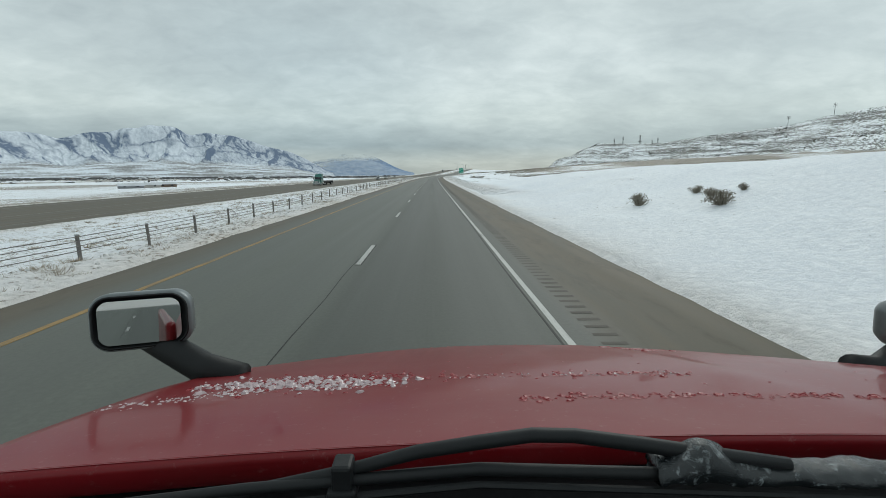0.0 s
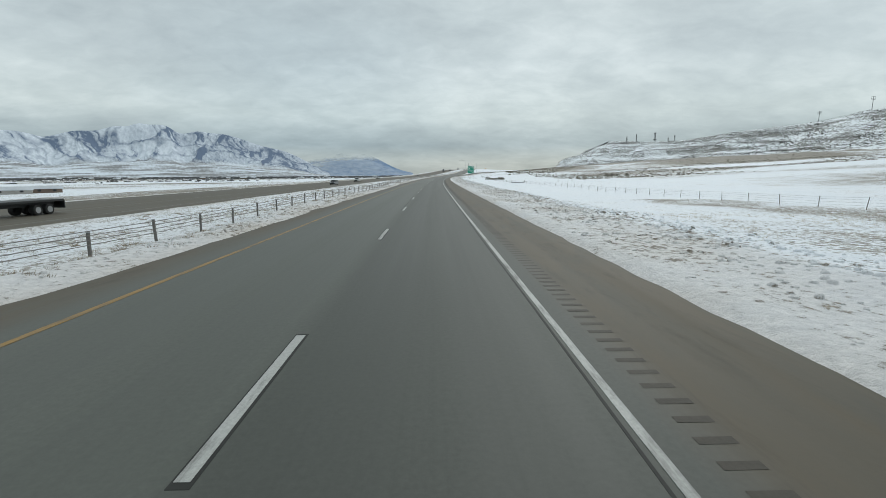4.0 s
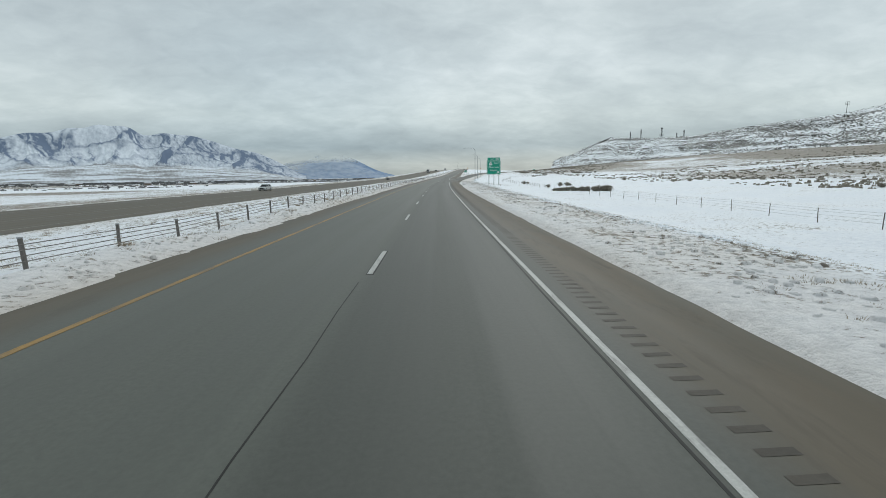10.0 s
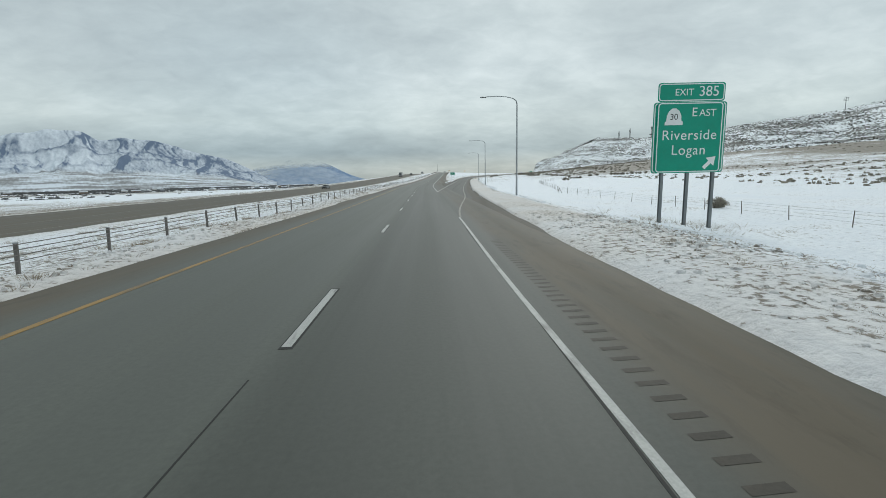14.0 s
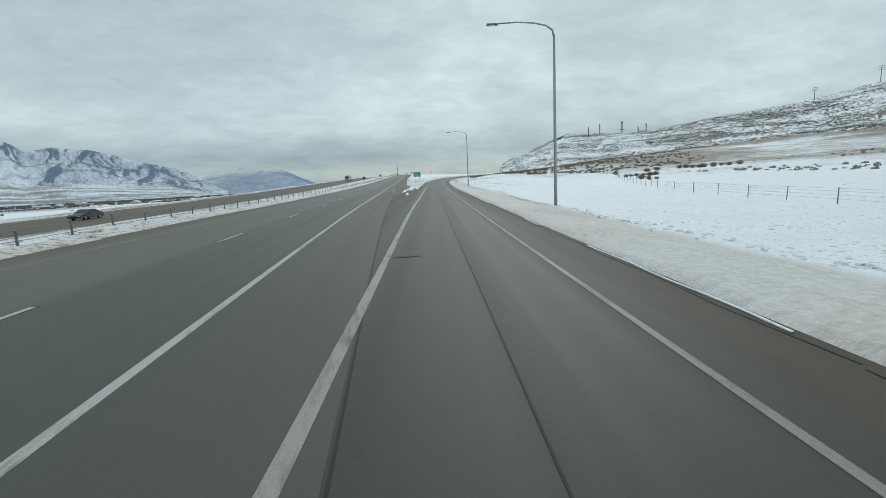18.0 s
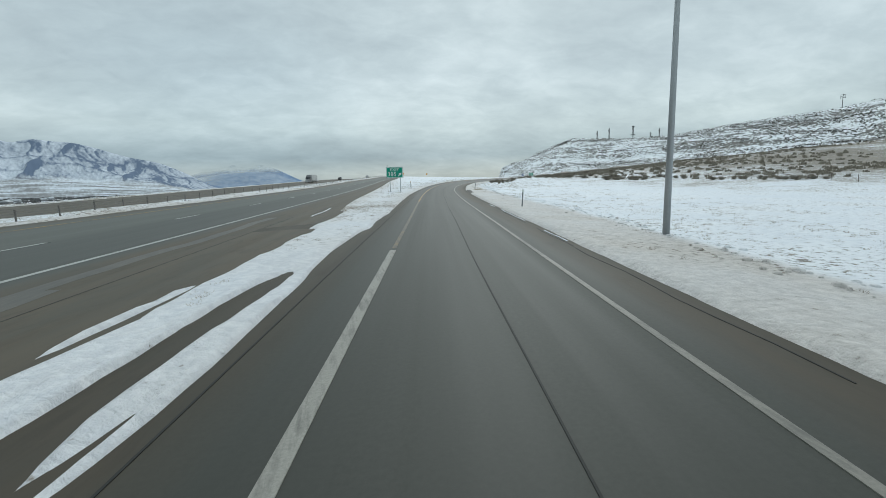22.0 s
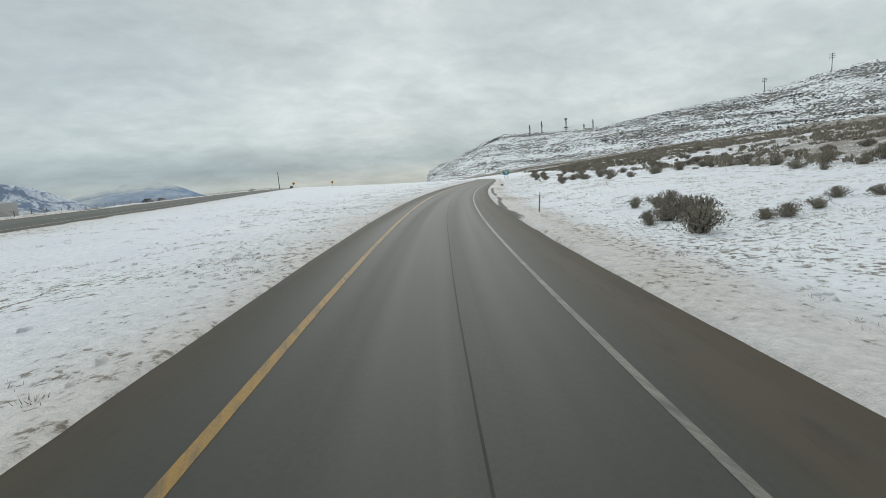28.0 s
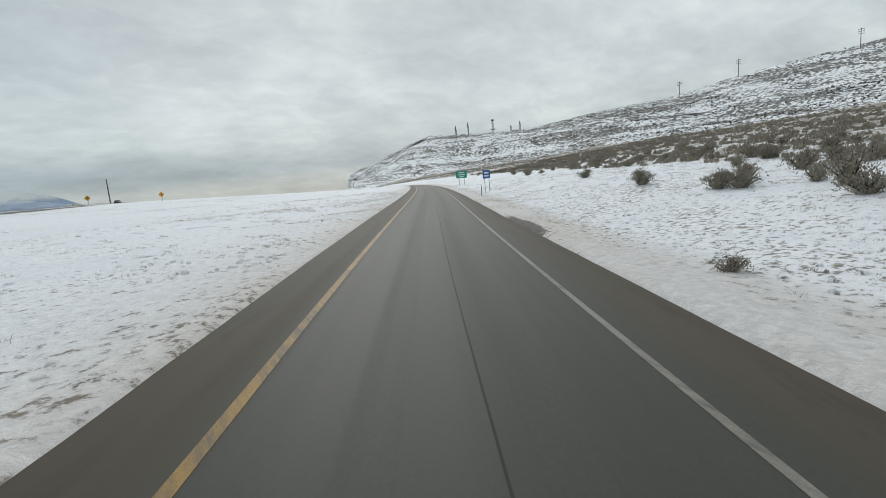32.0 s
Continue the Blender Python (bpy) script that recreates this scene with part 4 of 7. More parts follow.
RANGE = [(-80, 3.2), (-70, 3.7), (-60, 4.1), (-52, 3.9), (-46, 4.05), (-42.8, 3.87), (-41.9, 3.65), (-41, 3.85), (-39.1, 4.38), (-37.6, 4.5), (-35.9, 5.02), (-35.1, 5.05), (-33.7, 5.45), (-33.1, 5.38), (-31.8, 5.4),
         (-31.1, 5.2), (-30.4, 4.72), (-29.5, 4.57), (-28.5, 4.83), (-27, 4.72), (-26, 4.68), (-24.4, 4.37), (-22.8, 3.85), (-20.9, 3.26), (-18.9, 2.83), (-17.4, 2.19), (-15.9, 1.39), (-14.5, 0.6), (-13.5, 0.3)]
build_range("mountain_backdrop", "snow-covered mountain range with bare ribs and painted bluish shade beyond the valley", (6, 363, 2.3), 3400, 4560, RANGE, -0.42, 3, (1330, 190), 0.30, M_MTN)
FAR = [(-17, 1.2), (-15, 1.9), (-13, 2.4), (-11, 2.7), (-9.5, 2.65), (-8, 2.3), (-6.5, 1.6), (-5, 0.85), (-3.6, 0.35), (-2.5, 0.1)]
build_range("mountain_backdrop", "distant mountain coloured haze blue, faded out at its top like low cloud", (6, 363, 2.3), 4300, 4640, FAR, -0.45, 8, (120, 50), 0.12, M_FARMTN)


# ---- rumble strip and loose marks on the pavement ----
def rumble():
    verts, faces = [], []
    y = -10.0
    while y < 436:
        x0, z = float(edge_x(y)) + 0.42, 0.0
        if 195 < y < 200:
            y += 5
        b = len(verts)
        for dx, dy in ((0, 0), (0.36, 0), (0.36, 0.11), (0, 0.11)):
            verts.append((x0 + dx, y + dy, float(high_h(y + dy, x0 + dx)) + 0.003))
        faces.append((b, b + 1, b + 2, b + 3))
        y += 0.34
    ob = mesh_object("rumble_strip", verts, faces, M_GROOVE, highway)
    ob["kind"] = "stuff"
    ob["label"] = "dark grooves milled into the shoulder"


rumble()


def patch(name, x, y, w, l, turn, material, zf, parent, seed):
    """An uneven flat stain or tar patch."""
    rnd = random.Random(seed)
    bm = bmesh.new()
    n = 18
    ring = [bm.verts.new((math.cos(2 * math.pi * k / n) * w / 2 * rnd.uniform(0.75, 1.1), math.sin(2 * math.pi * k / n) * l / 2 * rnd.uniform(0.75, 1.1), 0)) for k in range(n)]
    bm.faces.new(ring)
    bmesh.ops.transform(bm, matrix=pose(x, y, float(zf(y)) + 0.008, 0, 0, turn), verts=bm.verts)
    return part(name, bm, material, parent)


patch("tar_patch", 25.4, 532.8, 0.9, 0.2, -8, M_SEAM, ramp_z, ramp_road, 1)


def edge_crack():
    """Dark strips for cracks and verge shadow, and a thin ridge of ice, along the ramp's edge."""
    rnd = random.Random(31)
    y = 470.0
    while y < 700:
        run = rnd.uniform(3, 14)
        off = rnd.uniform(-0.28, -0.12)
        strip("edge_crack", stations(y, y + run, 1.2), lambda q: lane_x(q) + (ramp_paved(q) + off + 0.05 * math.sin(q * 1.3)) / lean(q), rnd.uniform(0.02, 0.045), ramp_h, M_SEAM, ramp_road, 0.004)
        if rnd.random() < 0.9 and y < 650:
            strip("ice_ridge", stations(y + 1, y + run * 0.8, 1.0), lambda q: lane_x(q) + (ramp_paved(q) + off + 0.12 + 0.03 * math.sin(q * 1.7)) / lean(q), rnd.uniform(0.03, 0.06), ramp_h, M_SNOW, ramp_road, 0.022)
        y += run + rnd.uniform(0, 4)


edge_crack()
# pale film drying between the roads, before the gore
for y0, y1, off, wide in ((598, 610, 2.4, 0.22), (604, 622, 1.95, 0.5), (603, 614, 1.25, 0.3), (620, 640, 1.6, 0.5)):
    strip("salt_film", stations(y0, y1, 1.5), lambda q: edge_x(q) + off + 0.10 * math.sin(q * 0.5) + 0.06 * math.sin(q * 1.3), wide, high_h, M_SALT, highway, 0.003)


def snow_streak(y0, y1, off, wide, seed):
    """A thin tongue of packed snow on the pavement, tapered and ragged along both sides."""
    rnd = random.Random(seed)
    ys = stations(y0, y1, 0.3)
    verts, faces = [], []
    for y in ys:
        q = max(0.0, math.sin(math.pi * (y - y0) / (y1 - y0))) ** 0.7
        m = float(edge_x(y)) + off + 0.06 * math.sin(y * 0.8)
        a, b = -wide * (0.05 + q * rnd.uniform(0.6, 1.0)), wide * (0.05 + q * rnd.uniform(0.6, 1.0))
        for dx, dz in ((a, 0.0), (a * 0.75, 0.022), (b * 0.75, 0.022), (b, 0.0)):
            verts.append((m + dx, y, top_z(y, m + dx) + dz))
    for i in range(len(ys) - 1):
        for k in range(3):
            p = i * 4 + k
            faces.append((p, p + 1, p + 5, p + 4))
    mesh_object("snow_streak", verts, faces, M_SNOW, ramp_road, True)


for y0, y1, off, wide in ((585, 595.6, 4.85, 0.30), (597.2, 600.4, 3.98, 0.12), (599, 609.5, 4.4, 0.34)):
    snow_streak(y0, y1, off, wide, int(y0))
strip("ice_ridge", stations(640, 647, 1.0), lambda q: edge_x(q) + 3.95 + 0.06 * math.sin(q * 0.9), 0.10, high_h, M_SNOW, highway, 0.014)
patch("tar_patch", -1.2, 190.5, 0.5, 0.2, 10, M_SEAM, highway_z, highway, 2)
patch("tar_patch", 31.2, 560.0, 0.16, 0.5, 4, M_SEAM, ramp_z, ramp_road, 3)
strip("tar_seam", stations(520, 640, 3), lambda y: edge_x(y) + 2.85, 0.03, high_h, M_SEAM, highway, 0.004)
strip("tar_seam", stations(560, 660, 3), lambda y: lane_x(y) - 2.55 / lean(y), 0.03, ramp_h, M_SEAM, ramp_road, 0.004)


# ---- lettering ----
def lettering(text, size, material, parent, x, z, align="CENTER", y=-0.004, spacing=1.0):
    cu = bpy.data.curves.new("writing", "FONT")
    cu.body, cu.size, cu.align_x, cu.extrude = text, size, align, 0.002
    cu.space_character = spacing
    tmp = bpy.data.objects.new("writing", cu)
    scene.collection.objects.link(tmp)
    me = bpy.data.meshes.new_from_object(tmp.evaluated_get(bpy.context.evaluated_depsgraph_get()))
    bpy.data.objects.remove(tmp)
    me.materials.clear()
    me.materials.append(material)
    me.transform(pose(x, y, z, 90, 0, 0))
    ob = new("lettering", me)
    ob.parent = parent
    return ob


def rounded(bm, x0, z0, x1, z1, r, y0, y1, seg=5):
    """A plate with rounded corners, upright, facing -y."""
    pts = []
    for cx, cz, a0 in ((x1 - r, z1 - r, 0), (x0 + r, z1 - r, 90), (x0 + r, z0 + r, 180), (x1 - r, z0 + r, 270)):
        for k in range(seg + 1):
            a = radians(a0 + 90 * k / seg)
            pts.append((cx + r * math.cos(a), cz + r * math.sin(a)))
    f = [bm.verts.new((px, y0, pz)) for px, pz in pts]
    b = [bm.verts.new((px, y1, pz)) for px, pz in pts]
    bm.faces.new(f)
    bm.faces.new(b[::-1])
    n = len(pts)
    for k in range(n):
        bm.faces.new((f[k], b[k], b[(k + 1) % n], f[(k + 1) % n]))


def border(bm, x0, z0, x1, z1, r, w, y, seg=5):
    def ring(inset):
        pts = []
        rr = max(0.01, r - inset)
        a0, b0, a1, b1 = x0 + inset, z0 + inset, x1 - inset, z1 - inset
        for cx, cz, st in ((a1 - rr, b1 - rr, 0), (a0 + rr, b1 - rr, 90), (a0 + rr, b0 + rr, 180), (a1 - rr, b0 + rr, 270)):
            for k in range(seg + 1):
                t = radians(st + 90 * k / seg)
                pts.append(bm.verts.new((cx + rr * math.cos(t), y, cz + rr * math.sin(t))))
        return pts

    a, b = ring(0), ring(w)
    n = len(a)
    for k in range(n):
        bm.faces.new((a[k], a[(k + 1) % n], b[(k + 1) % n], b[k]))


def arrow(bm, x, z, size, y):
    """An arrow up and to the right."""
    pts = [(-0.5, -0.11), (0.02, -0.11), (0.02, -0.36), (0.5, 0), (0.02, 0.36), (0.02, 0.11), (-0.5, 0.11)]
    c, s = math.cos(radians(45)), math.sin(radians(45))
    bm.faces.new([bm.verts.new((x + size * (a * c - b * s), y, z + size * (a * s + b * c))) for a, b in pts])


def plate(name, x0, z0, x1, z1, parent, material=None, r=0.18, y=0.0, depth=0.03):
    bm = bmesh.new()
    rounded(bm, x0, z0, x1, z1, r, y, y + depth)
    return part(name, bm, material or M_GREEN, parent)


def upright(name, x, y, z0, z1, w, d, material, parent):
    """A flanged steel post."""
    bm = bmesh.new()
    box(bm, x - w / 2, y - d / 2, z0, x + w / 2, y - d / 2 + 0.012, z1)
    box(bm, x - w / 2, y + d / 2 - 0.012, z0, x + w / 2, y + d / 2, z1)
    box(bm, x - 0.008, y - d / 2 + 0.012, z0, x + 0.008, y + d / 2 - 0.012, z1)
    return part(name, bm, material, parent)


def exit_guide_sign():
    gx, gy = 29.0, 446.0
    g = ground_z(gx, gy)
    s = thing("guide_sign", "large green exit guide sign on three steel posts in snow", "road sign", pose(gx, gy, g, 0, 0, -6))
    w, b, m, t = 4.06, 3.27, 7.5, 8.62
    for x in (-1.5, 0.1, 1.7):
        upright("post", x, 0.12, -0.3, t - 1.2, 0.17, 0.2, M_DARKSTEEL, s)
    wide = plate("backing_panel", -w / 2 - 0.2, b, w / 2 + 0.2, m, s, y=0.0)
    main = plate("sign_panel", -w / 2, b, w / 2, m, s, y=-0.05)
    tab = plate("exit_tab", -w / 2, m + 0.02, w / 2, t, s, y=-0.05)
    for p, (z0, z1), grow, yy in ((main, (b, m), 0, -0.053), (tab, (m + 0.02, t), 0, -0.053), (wide, (b, m), 0.2, -0.003)):
        bm = bmesh.new()
        border(bm, -w / 2 - grow + 0.05, z0 + 0.05, w / 2 + grow - 0.05, z1 - 0.05, 0.2, 0.06, yy)
        part("border", bm, M_LETTER, p)
    lettering("EXIT", 0.56, M_LETTER, tab, -0.45, m + 0.38, y=-0.056)
    lettering("385", 0.84, M_LETTER, tab, 1.05, m + 0.33, y=-0.056)
    lettering("E", 0.74, M_LETTER, main, 0.25, m - 0.85, y=-0.056)
    lettering("AST", 0.6, M_LETTER, main, 1.05, m - 0.85, y=-0.056)
    lettering("Riverside", 0.84, M_LETTER, main, 0, b + 2.0, y=-0.056, spacing=1.08)
    lettering("Logan", 0.84, M_LETTER, main, 0, b + 1.1, y=-0.056, spacing=1.08)
    bm = bmesh.new()
    arrow(bm, 1.35, b + 0.62, 1.0, -0.056)
    part("arrow", bm, M_LETTER, main)
    # route shield of a beehive outline
    bm = bmesh.new()
    z0, cx = m - 1.35, -1.0
    out = [(-0.55, 0), (0.55, 0), (0.55, 0.2), (0.47, 0.22), (0.44, 0.55), (0.32, 0.82), (0.12, 0.98), (-0.12, 0.98), (-0.32, 0.82), (-0.44, 0.55), (-0.47, 0.22), (-0.55, 0.2)]
    bm.faces.new([bm.verts.new((cx + a, -0.058, z0 + c)) for a, c in out])
    shield = part("route_shield", bm, M_LETTER, main, "white beehive-shaped route shield")
    lettering("30", 0.5, M_BLACK, shield, cx, z0 + 0.32, y=-0.062)
    return s


def gore_sign():
    gx, gy = 47.0, 680.5
    g = ground_z(gx, gy)
    s = thing("exit_sign", "green exit sign on two steel posts in the gore snow", "road sign", pose(gx, gy, g, 0, 0, -8))
    for x in (-0.75, 0.85):
        upright("post", x, 0.1, -0.3, 2.6, 0.1, 0.1, M_STEEL, s)
        bm = bmesh.new()
        box(bm, x - 0.14, -0.04, -0.02, x + 0.14, 0.24, 0.06, 0.015)
        part("base_plate", bm, M_DARKSTEEL, s)
    w, b, t = 2.55, 2.1, 3.75
    p = plate("sign_panel", -w / 2, b, w / 2, t, s, r=0.15)
    for z in (b + 0.02, t - 0.06):
        bm = bmesh.new()
        box(bm, -w / 2 - 0.08, 0.034, z, w / 2 + 0.08, 0.06, z + 0.05)
        part("rail", bm, M_DARKSTEEL, s)
    bm = bmesh.new()
    border(bm, -w / 2 + 0.03, b + 0.03, w / 2 - 0.03, t - 0.03, 0.16, 0.05, -0.003)
    part("border", bm, M_LETTER, p)
    lettering("EXIT", 0.62, M_LETTER, p, 0, t - 0.62, y=-0.006, spacing=1.1)
    lettering("385", 0.88, M_LETTER, p, -0.4, b + 0.27, y=-0.006, spacing=1.05)
    bm = bmesh.new()
    arrow(bm, 0.8, b + 0.5, 0.72, -0.006)
    part("arrow", bm, M_LETTER, p)


exit_guide_sign()
gore_sign()


def ramp_signs():
    gx, gy = 168.5, 912
    s = thing("guide_sign", "green guide sign with unreadable white lines beside the ramp", "road sign", pose(gx, gy, ground_z(gx, gy), 0, 0, -28))
    for x in (-0.6, 0.6):
        upright("post", x, 0.1, -0.3, 3.2, 0.1, 0.1, M_STEEL, s)
    p = plate("sign_panel", -1.3, 1.7, 1.3, 3.4, s, r=0.12)
    for z, w in ((2.9, 1.5), (2.4, 1.7), (1.95, 1.2)):
        bm = bmesh.new()
        box(bm, -w / 2, -0.012, z, w / 2, -0.004, z + 0.2)
        part("word_bar", bm, M_LETTER, p)
    gx, gy = 145.8, 872
    s = thing("service_sign", "small blue service sign on thin steel posts beside the ramp", "road sign", pose(gx, gy, ground_z(gx, gy), 0, 0, -28))
    for x in (-0.3, 0.3):
        upright("post", x, 0.08, -0.3, 3.0, 0.07, 0.07, M_STEEL, s)
    p = plate("sign_panel", -0.5, 1.9, 0.5, 3.0, s, M_BLUE, 0.08)
    for z in (2.55, 2.15):
        bm = bmesh.new()
        box(bm, -0.3, -0.012, z, 0.3, -0.004, z + 0.2)
        part("symbol_bar", bm, M_LETTER, p)


ramp_signs()


def diamond_sign(x, y, z, turn):
    g = ground_z(x, y)
    s = thing("warning_sign", "amber diamond warning sign on a steel post by the highway", "road sign", pose(x, y, g, 0, 0, turn), "warning signs")
    h = max(2.4, z - g)
    upright("post", 0, 0.06, -0.3, h + 0.3, 0.08, 0.08, M_STEEL, s)
    bm = bmesh.new()
    rounded(bm, -0.62, -0.62, 0.62, 0.62, 0.06, 0, 0.02)
    bmesh.ops.transform(bm, matrix=pose(0, 0, h, 0, 45, 0), verts=bm.verts)
    p = part("sign_panel", bm, M_AMBER, s)
    bm = bmesh.new()
    box(bm, -0.08, -0.008, h - 0.35, 0.08, -0.003, h + 0.35)
    part("symbol_bar", bm, M_BLACK, p)


diamond_sign(86.7, 997, 11.8, -10)
diamond_sign(106.2, 990, 10.9, -20)


# ---- lamp posts ----
def lamp_post():
    s = thing("street_lamp", "tall galvanised street lamp with one long arm over the ramp", "street lamp", group="lamps along the exit")
    bm = bmesh.new()
    tube(bm, [(0, 0, 0.06), (0, 0, 6), (0, 0, 12.2)], [0.13, 0.105, 0.08], 12)
    part("pole", bm, M_STEEL, s, smooth_shade=True)
    bm = bmesh.new()
    box(bm, -0.26, -0.26, -0.15, 0.26, 0.26, 0.07, 0.03)
    part("base_plate", bm, M_DARKSTEEL, s)
    bm = bmesh.new()
    arm = [(0, 0, 12.1), (-0.12, 0, 12.55), (-0.55, 0, 12.85), (-1.4, 0, 13.05), (-2.6, 0, 13.15), (-4.0, 0, 13.1)]
    tube(bm, arm, [0.08, 0.07, 0.06, 0.055, 0.05, 0.045], 10)
    part("arm", bm, M_STEEL, s, smooth_shade=True)
    bm = bmesh.new()
    box(bm, -4.75, -0.16, 13.0, -3.95, 0.16, 13.12, 0.04)
    part("lamp_head", bm, M_DARKSTEEL, s)
    bm = bmesh.new()
    box(bm, -4.6, -0.11, 12.975, -4.15, 0.11, 12.998, 0.008)
    part("lens", bm, M_LETTER, s)
    for a in range(4):
        bm = bmesh.new()
        tube(bm, [(0.19 * (1 if a % 2 else -1), 0.19 * (1 if a > 1 else -1), 0.06), (0.19 * (1 if a % 2 else -1), 0.19 * (1 if a > 1 else -1), 0.14)], 0.025, 6)
        part("bolt", bm, M_DARKSTEEL, s)
    return s


lamp = lamp_post()
lamp.matrix_world = pose(27.3, 477.7, -0.45, 0, 0, -8)
for x, y, z, a in ((38.65, 550.35, 0.15, -10), (51.65, 625.4, 0.9, -11)):
    copy_thing(lamp, pose(x, y, z, 0, 0, a))


# ---- delineators ----
def delineator(material):
    s = thing("delineator_post", "thin grey roadside delineator post with a reflector, leaning in snow", "marker post", group="delineators")
    bm = bmesh.new()
    box(bm, -0.045, -0.012, -0.2, 0.045, 0.012, 1.25, 0.008)
    part("post", bm, M_DARKSTEEL, s)
    bm = bmesh.new()
    rounded(bm, -0.042, 1.08, 0.042, 1.24, 0.02, -0.02, -0.013)
    part("reflector", bm, material, s)
    return s


white_marker, orange_marker = delineator(M_LETTER), delineator(M_AMBER)
white_marker.matrix_world = pose(52.4, 641.7, ground_z(52.4, 641.7), 2, 3, -12)
orange_marker.matrix_world = pose(50.6, 688.4, ground_z(50.6, 688.4), 1, -3, -14)
tagged(orange_marker, "thin grey delineator post with an orange reflector in the snowy gore", "marker post")
for x, y, ry in ((61.2, 684.9, 6), (89.2, 768.6, 4), (139.4, 864.7, 2)):
    copy_thing(white_marker, pose(x, y, ground_z(x, y), 1, ry, -20))


# ---- cable barrier in the median ----
def cable_barrier():
    s = thing("cable_barrier", "median cable barrier, weathered posts with four steel cables, in snow", "barrier")
    line = lambda y: float(edge_x(y)) - 12.15
    step, y0 = 3.2, 374.5 - 3.2 * 122
    base = bmesh.new()
    box(base, -0.04, -0.04, -0.4, 0.04, 0.04, 0.80, 0.012)
    me = bpy.data.meshes.new("post")
    base.to_mesh(me)
    base.free()
    me.materials.append(M_POST)
    cap = bmesh.new()
    box(cap, -0.045, -0.045, 0.80, 0.045, 0.045, 0.835, 0.008)
    cap_me = bpy.data.meshes.new("cap")
    cap.to_mesh(cap_me)
    cap.free()
    cap_me.materials.append(M_STEEL)
    rnd = random.Random(4)
    far_v, far_f = [], []
    y = y0
    n = 0
    while y < 1250:
        x = line(y)
        z = ground_z(x, y) - 0.02
        if n < 290:
            ob = new("post", me)
            ob.parent = s
            ob.matrix_world = pose(x, y, z, rnd.uniform(-3, 3), rnd.uniform(-3, 3), rnd.uniform(-10, 10))
            if n < 180:
                c = new("cap", cap_me)
                c.parent = ob
        else:
            b = len(far_v)
            far_v += [(x + dx, y + dy, z + dz) for dz in (-0.4, 0.82) for dx, dy in ((-0.06, -0.05), (0.06, -0.05), (0.06, 0.05), (-0.06, 0.05))]
            far_f += [(b, b + 1, b + 5, b + 4), (b + 1, b + 2, b + 6, b + 5), (b + 2, b + 3, b + 7, b + 6), (b + 3, b, b + 4, b + 7), (b + 4, b + 5, b + 6, b + 7)]
        n += 1
        y += step
    rest = mesh_object("far_posts", far_v, far_f, M_POST, s)
    rest["kind"] = "stuff"
    for h in (0.36, 0.5, 0.64, 0.77):
        bm = bmesh.new()
        pts = [(line(q) + 0.085, q, ground_z(line(q), q) - 0.02 + h) for q in stations(y0, 1250, 9.6)]
        tube(bm, pts, 0.013, 5)
        part("cable", bm, M_POST, s)


cable_barrier()


# ---- wire fences in the field ----
def wire_fence(name, label, pts, step, height, wires, seed, material=None, braces=()):
    """Posts and strands along a line of (x, y) points."""
    s = thing(name, label, "fence")
    rnd = random.Random(seed)
    me = bpy.data.meshes.new("post")
    bm = bmesh.new()
    tube(bm, [(0, 0, -0.3), (0, 0, height)], [0.034, 0.027], 6)
    bm.to_mesh(me)
    bm.free()
    me.materials.append(material or M_WOOD)
    heads = []
    for (ax, ay), (bx, by) in zip(pts, pts[1:]):
        n = max(1, int(math.hypot(bx - ax, by - ay) / step))
        for k in range(n):
            x, y = ax + (bx - ax) * k / n, ay + (by - ay) * k / n
            z = ground_z(x, y)
            ob = new("post", me)
            ob.parent = s
            ob.matrix_world = pose(x, y, z, rnd.uniform(-4, 4), rnd.uniform(-4, 4), 0)
            heads.append((x, y, z))
    for h in wires:
        bm = bmesh.new()
        tube(bm, [(x, y, z + h) for x, y, z in heads], 0.005, 4)
        part("wire", bm, M_DARKSTEEL, s)
    for i in braces:
        x, y, z = min(heads, key=lambda q: abs(q[1] - i))
        for sgn in (-1, 1):
            bm = bmesh.new()
            tube(bm, [(x, y, z + height * 0.8), (x + 0.2, y + sgn * 1.1, z - 0.1)], 0.04, 6)
            part("brace", bm, material or M_WOOD, s)


wire_fence("wire_fence", "wire field fence on thin grey posts standing in snow", [(36.5, 120), (36.6, 218), (36.6, 245), (31.5, 300), (33.5, 352), (36.8, 420), (39.5, 440), (43.0, 503), (48.5, 520), (62, 570), (84, 612), (104, 645), (111, 668), (113, 700)], 4.6, 1.08,
           (0.35, 0.6, 0.85, 1.03), 11, braces=(127, 310, 505))
wire_fence("wire_fence", "distant wire fence on dark posts across the snowy field", [(53.6, 308), (75.8, 323), (117, 366), (151, 375), (180, 381), (205, 385.5), (240, 392)], 8.5, 1.35, (0.6, 1.1), 12)


